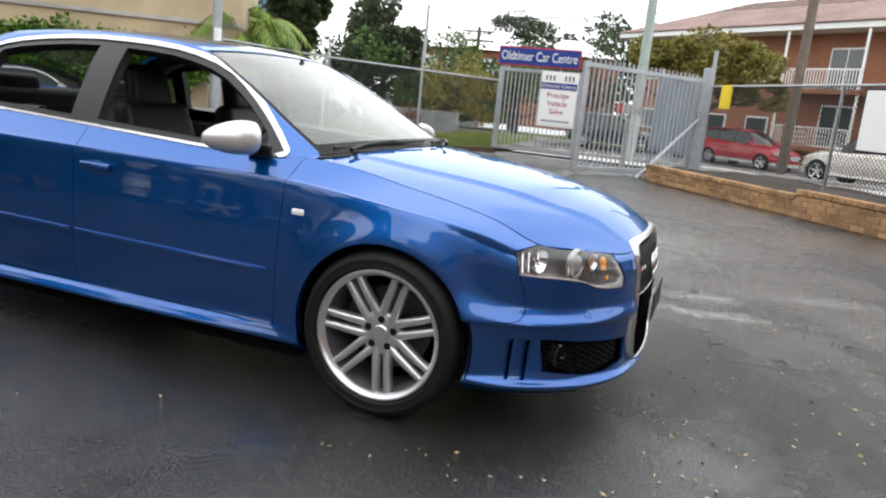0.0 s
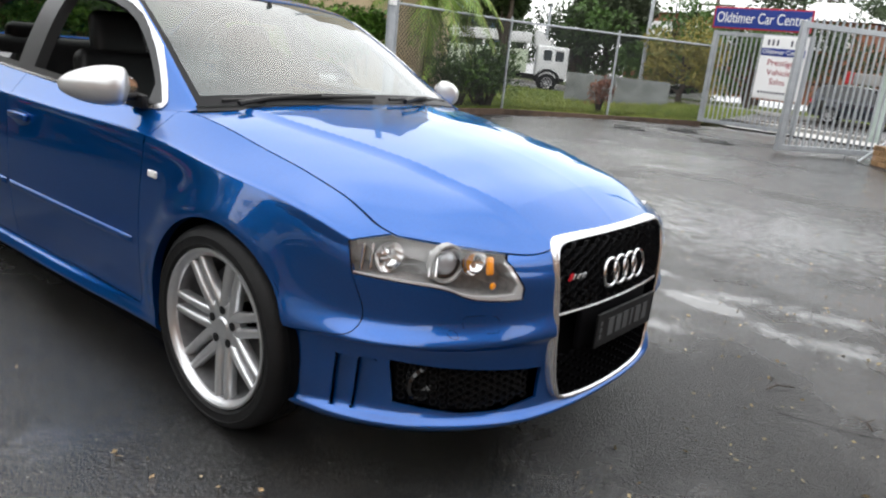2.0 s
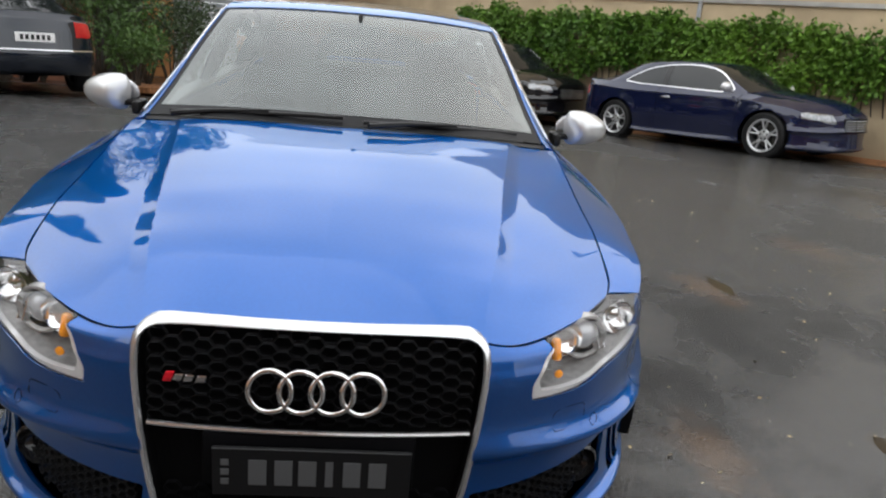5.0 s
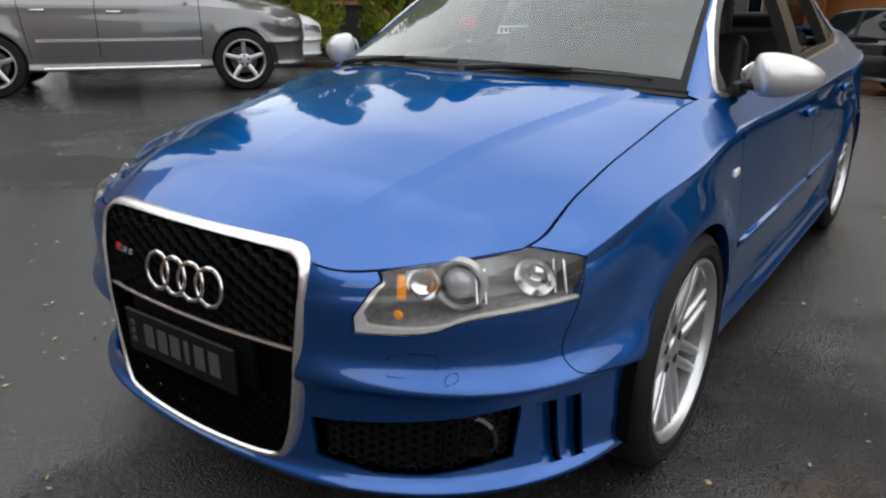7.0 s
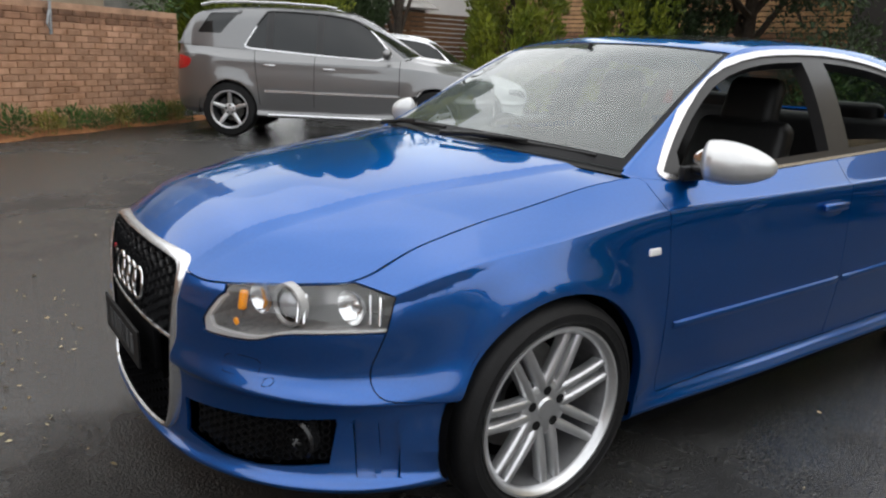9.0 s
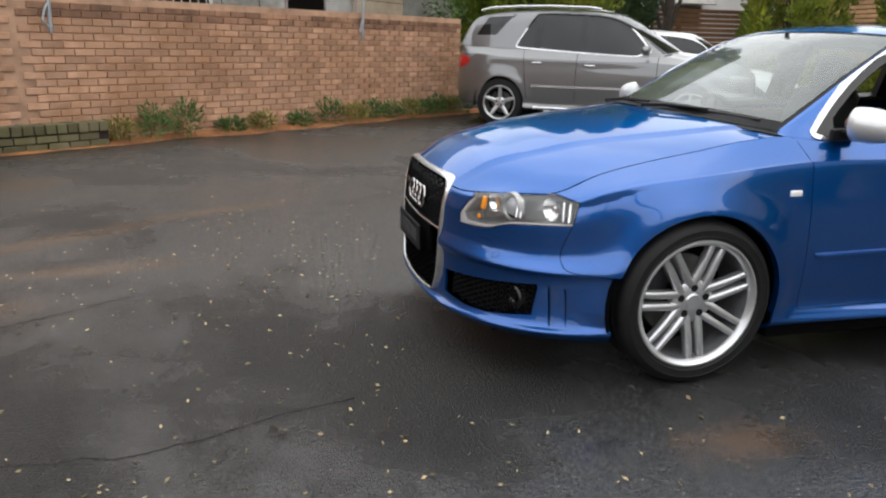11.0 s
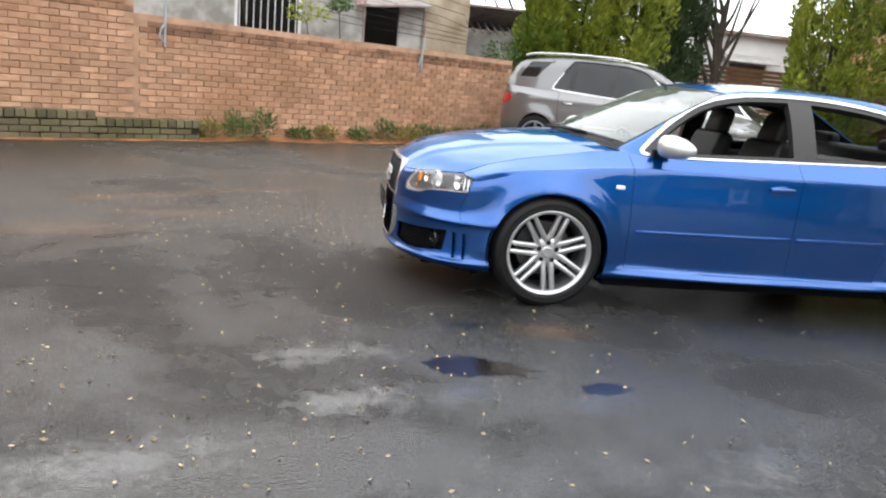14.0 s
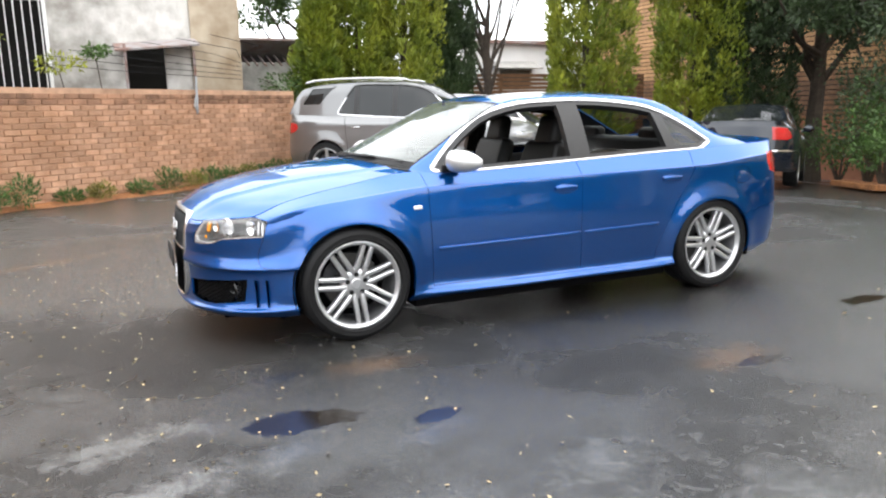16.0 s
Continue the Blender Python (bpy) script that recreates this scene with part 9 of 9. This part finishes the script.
def yard_details():
    rs = random.Random(8)
    # fallen leaves and petals
    n = 1500
    r2 = np.random.RandomState(17)
    x, y = r2.uniform(-5.5, 6.5, n), r2.uniform(-4.5, 8.5, n)
    pick = r2.uniform(0, 1, n)
    x = np.where(pick < 0.30, r2.normal(1.8, 1.3, n), np.where(pick < 0.5, r2.normal(1.4, 0.7, n), x))
    y = np.where(pick < 0.30, r2.normal(2.2, 1.2, n), np.where(pick < 0.5, r2.normal(-0.9, 0.8, n), y))
    out = (np.abs(y) > 0.95) | (x > 0.95)
    x, y = x[out], y[out]
    n = len(x)
    d = np.stack([r2.normal(0, 1, n), r2.normal(0, 1, n), np.full(n, 0.05)], 1)
    g = leaf_mesh("fallen_leaves", np.stack([x, y, np.full(n, 0.006)], 1), d, 0.021, M_FALLEN, None, "", 18, 0.5, 0.1)
    tagged(g, "small pale yellow leaves scattered on wet asphalt", "leaves", kind="stuff")
    for k, (x, y, a, ln) in enumerate(((1.95, 1.5, 20, 0.09), (1.2, 0.95, 60, 0.14), (2.9, 1.4, 15, 0.3), (3.9, 1.2, -25, 0.45), (1.6, 0.9, 100, 0.12))):
        tw = thing("twig", pose(x, y, 0.008, 0, 0, a), "small dead twig on the asphalt", "twig", "twigs on the asphalt")
        bm = bmesh.new()
        add_tube(bm, [(0, 0, 0), (ln * 0.5, 0.02, 0.004), (ln, -0.01, 0)], [0.004, 0.003, 0.0015], 5)
        part("stick", bm, M_BARK, tw)
        bm = bmesh.new()
        add_tube(bm, [(ln * 0.5, 0.02, 0.004), (ln * 0.75, 0.07, 0.003)], [0.002, 0.001], 4)
        part("side_shoot", bm, M_BARK, tw)
    # drain covers near the gate
    for k, (x, y) in enumerate(((-2.92, 11.9), (-4.73, 11.9), (-4.19, 13.35))):
        dc = thing("drain_cover", pose(x, y, 0.006, 0, 0, 25), "iron drain grating of bright worn bars over a flat black plate", "drain", "drain covers")
        # no real depth: the shade under the grating is a black plate
        bm = bmesh.new()
        add_box(bm, (0, 0.2, -0.001), (0.58, 0.66, 0.006))
        part("pit", bm, M_GAP, dc, "flat black plate for the shade below the bars")
        bm = bmesh.new()
        for q in (-0.13, 0.53):
            add_box(bm, (0, q, 0.006), (0.58, 0.05, 0.014), 0.003)
        for q in (-0.29, 0.29):
            add_box(bm, (q, 0.2, 0.006), (0.05, 0.61, 0.014), 0.003)
        part("rim", bm, M_BLACK, dc)
        for i in range(8):
            bm = bmesh.new()
            add_box(bm, (-0.235 + 0.067 * i, 0.2, 0.008), (0.022, 0.61, 0.014), 0.005)
            part("grate_bar", bm, M_WORNIRON, dc, "bright worn iron bar")
    # cracks in the asphalt
    bm = bmesh.new()
    for pts in (((1.3, 0.75), (2.0, 1.0), (2.7, 0.95), (3.5, 1.3), (4.4, 1.25), (5.4, 1.7)), ((2.2, -0.6), (2.8, -0.2), (3.2, 0.4))):
        p = []
        for (x0, y0), (x1, y1) in zip(pts, pts[1:]):
            for i in range(8):
                t = i / 8
                p.append((x0 + (x1 - x0) * t + rs.uniform(-0.012, 0.012), y0 + (y1 - y0) * t + rs.uniform(-0.015, 0.015)))
        for (x0, y0), (x1, y1) in zip(p, p[1:]):
            d = Vector((y0 - y1, x1 - x0)).normalized() * rs.uniform(0.001, 0.003)
            vs = [bm.verts.new((a, b, 0.003)) for a, b in ((x0 - d.x, y0 - d.y), (x1 - d.x, y1 - d.y), (x1 + d.x, y1 + d.y), (x0 + d.x, y0 + d.y))]
            bm.faces.new(vs)
    struct("asphalt_cracks", bm, M_GAP, "fine dark cracks in the asphalt", "crack")


M_FALLEN = mat("fallen_leaf", (0.29, 0.26, 0.15), 0.6, vary=0.4, scale=3, color2=(0.40, 0.28, 0.15), island=0.35)
yard_details()


# ---- bricks of the boundary wall ----
def lay_bricks():
    unit = brick_unit("brick_face", 0.228, 0.05, 0.076)
    unit.materials.append(M_BRICK)
    capu = brick_unit("brick_cap", 0.228, 0.05, 0.076)
    capu.materials.append(M_BRICK_CAP)
    base = [tuple(v.co) for v in unit.vertices]
    faces = [tuple(p.vertices) for p in unit.polygons]
    rs = random.Random(21)
    for w, m, x0, x1, top in BRICK_JOBS:
        rows = int(top / 0.0862)
        singles = 0
        sv, sf, cv, cf = [], [], [], []
        for j in range(rows):
            z = 0.045 + 0.0862 * j
            off = 0.119 if j % 2 else 0.0
            k = int((x1 - x0 - off) / 0.2385)
            for i in range(k):
                x = x0 + off + 0.119 + 0.2385 * i
                cap = j >= rows - 2
                y = 0.004 + rs.uniform(-0.003, 0.003)
                if singles < 300 and x0 < 4 and 4.1 < x < 7.8 and not cap:
                    ob = new("brick", unit)
                    ob.parent = w
                    ob.matrix_world = m @ Matrix.Translation((x, y, z))
                    singles += 1
                    continue
                vv, ff = (cv, cf) if cap else (sv, sf)
                n = len(vv)
                for a, b, c in base:
                    vv.append(m @ Vector((x + a, y + b, z + c)))
                ff.extend(tuple(q + n for q in f) for f in faces)
        for vv, ff, mt, nm in ((sv, sf, M_BRICK, "bricks"), (cv, cf, M_BRICK_CAP, "top_bricks")):
            if ff:
                ob = mesh_object(nm, vv, ff, mt, w, "", None, False)
                ob["kind"] = "stuff"


lay_bricks()
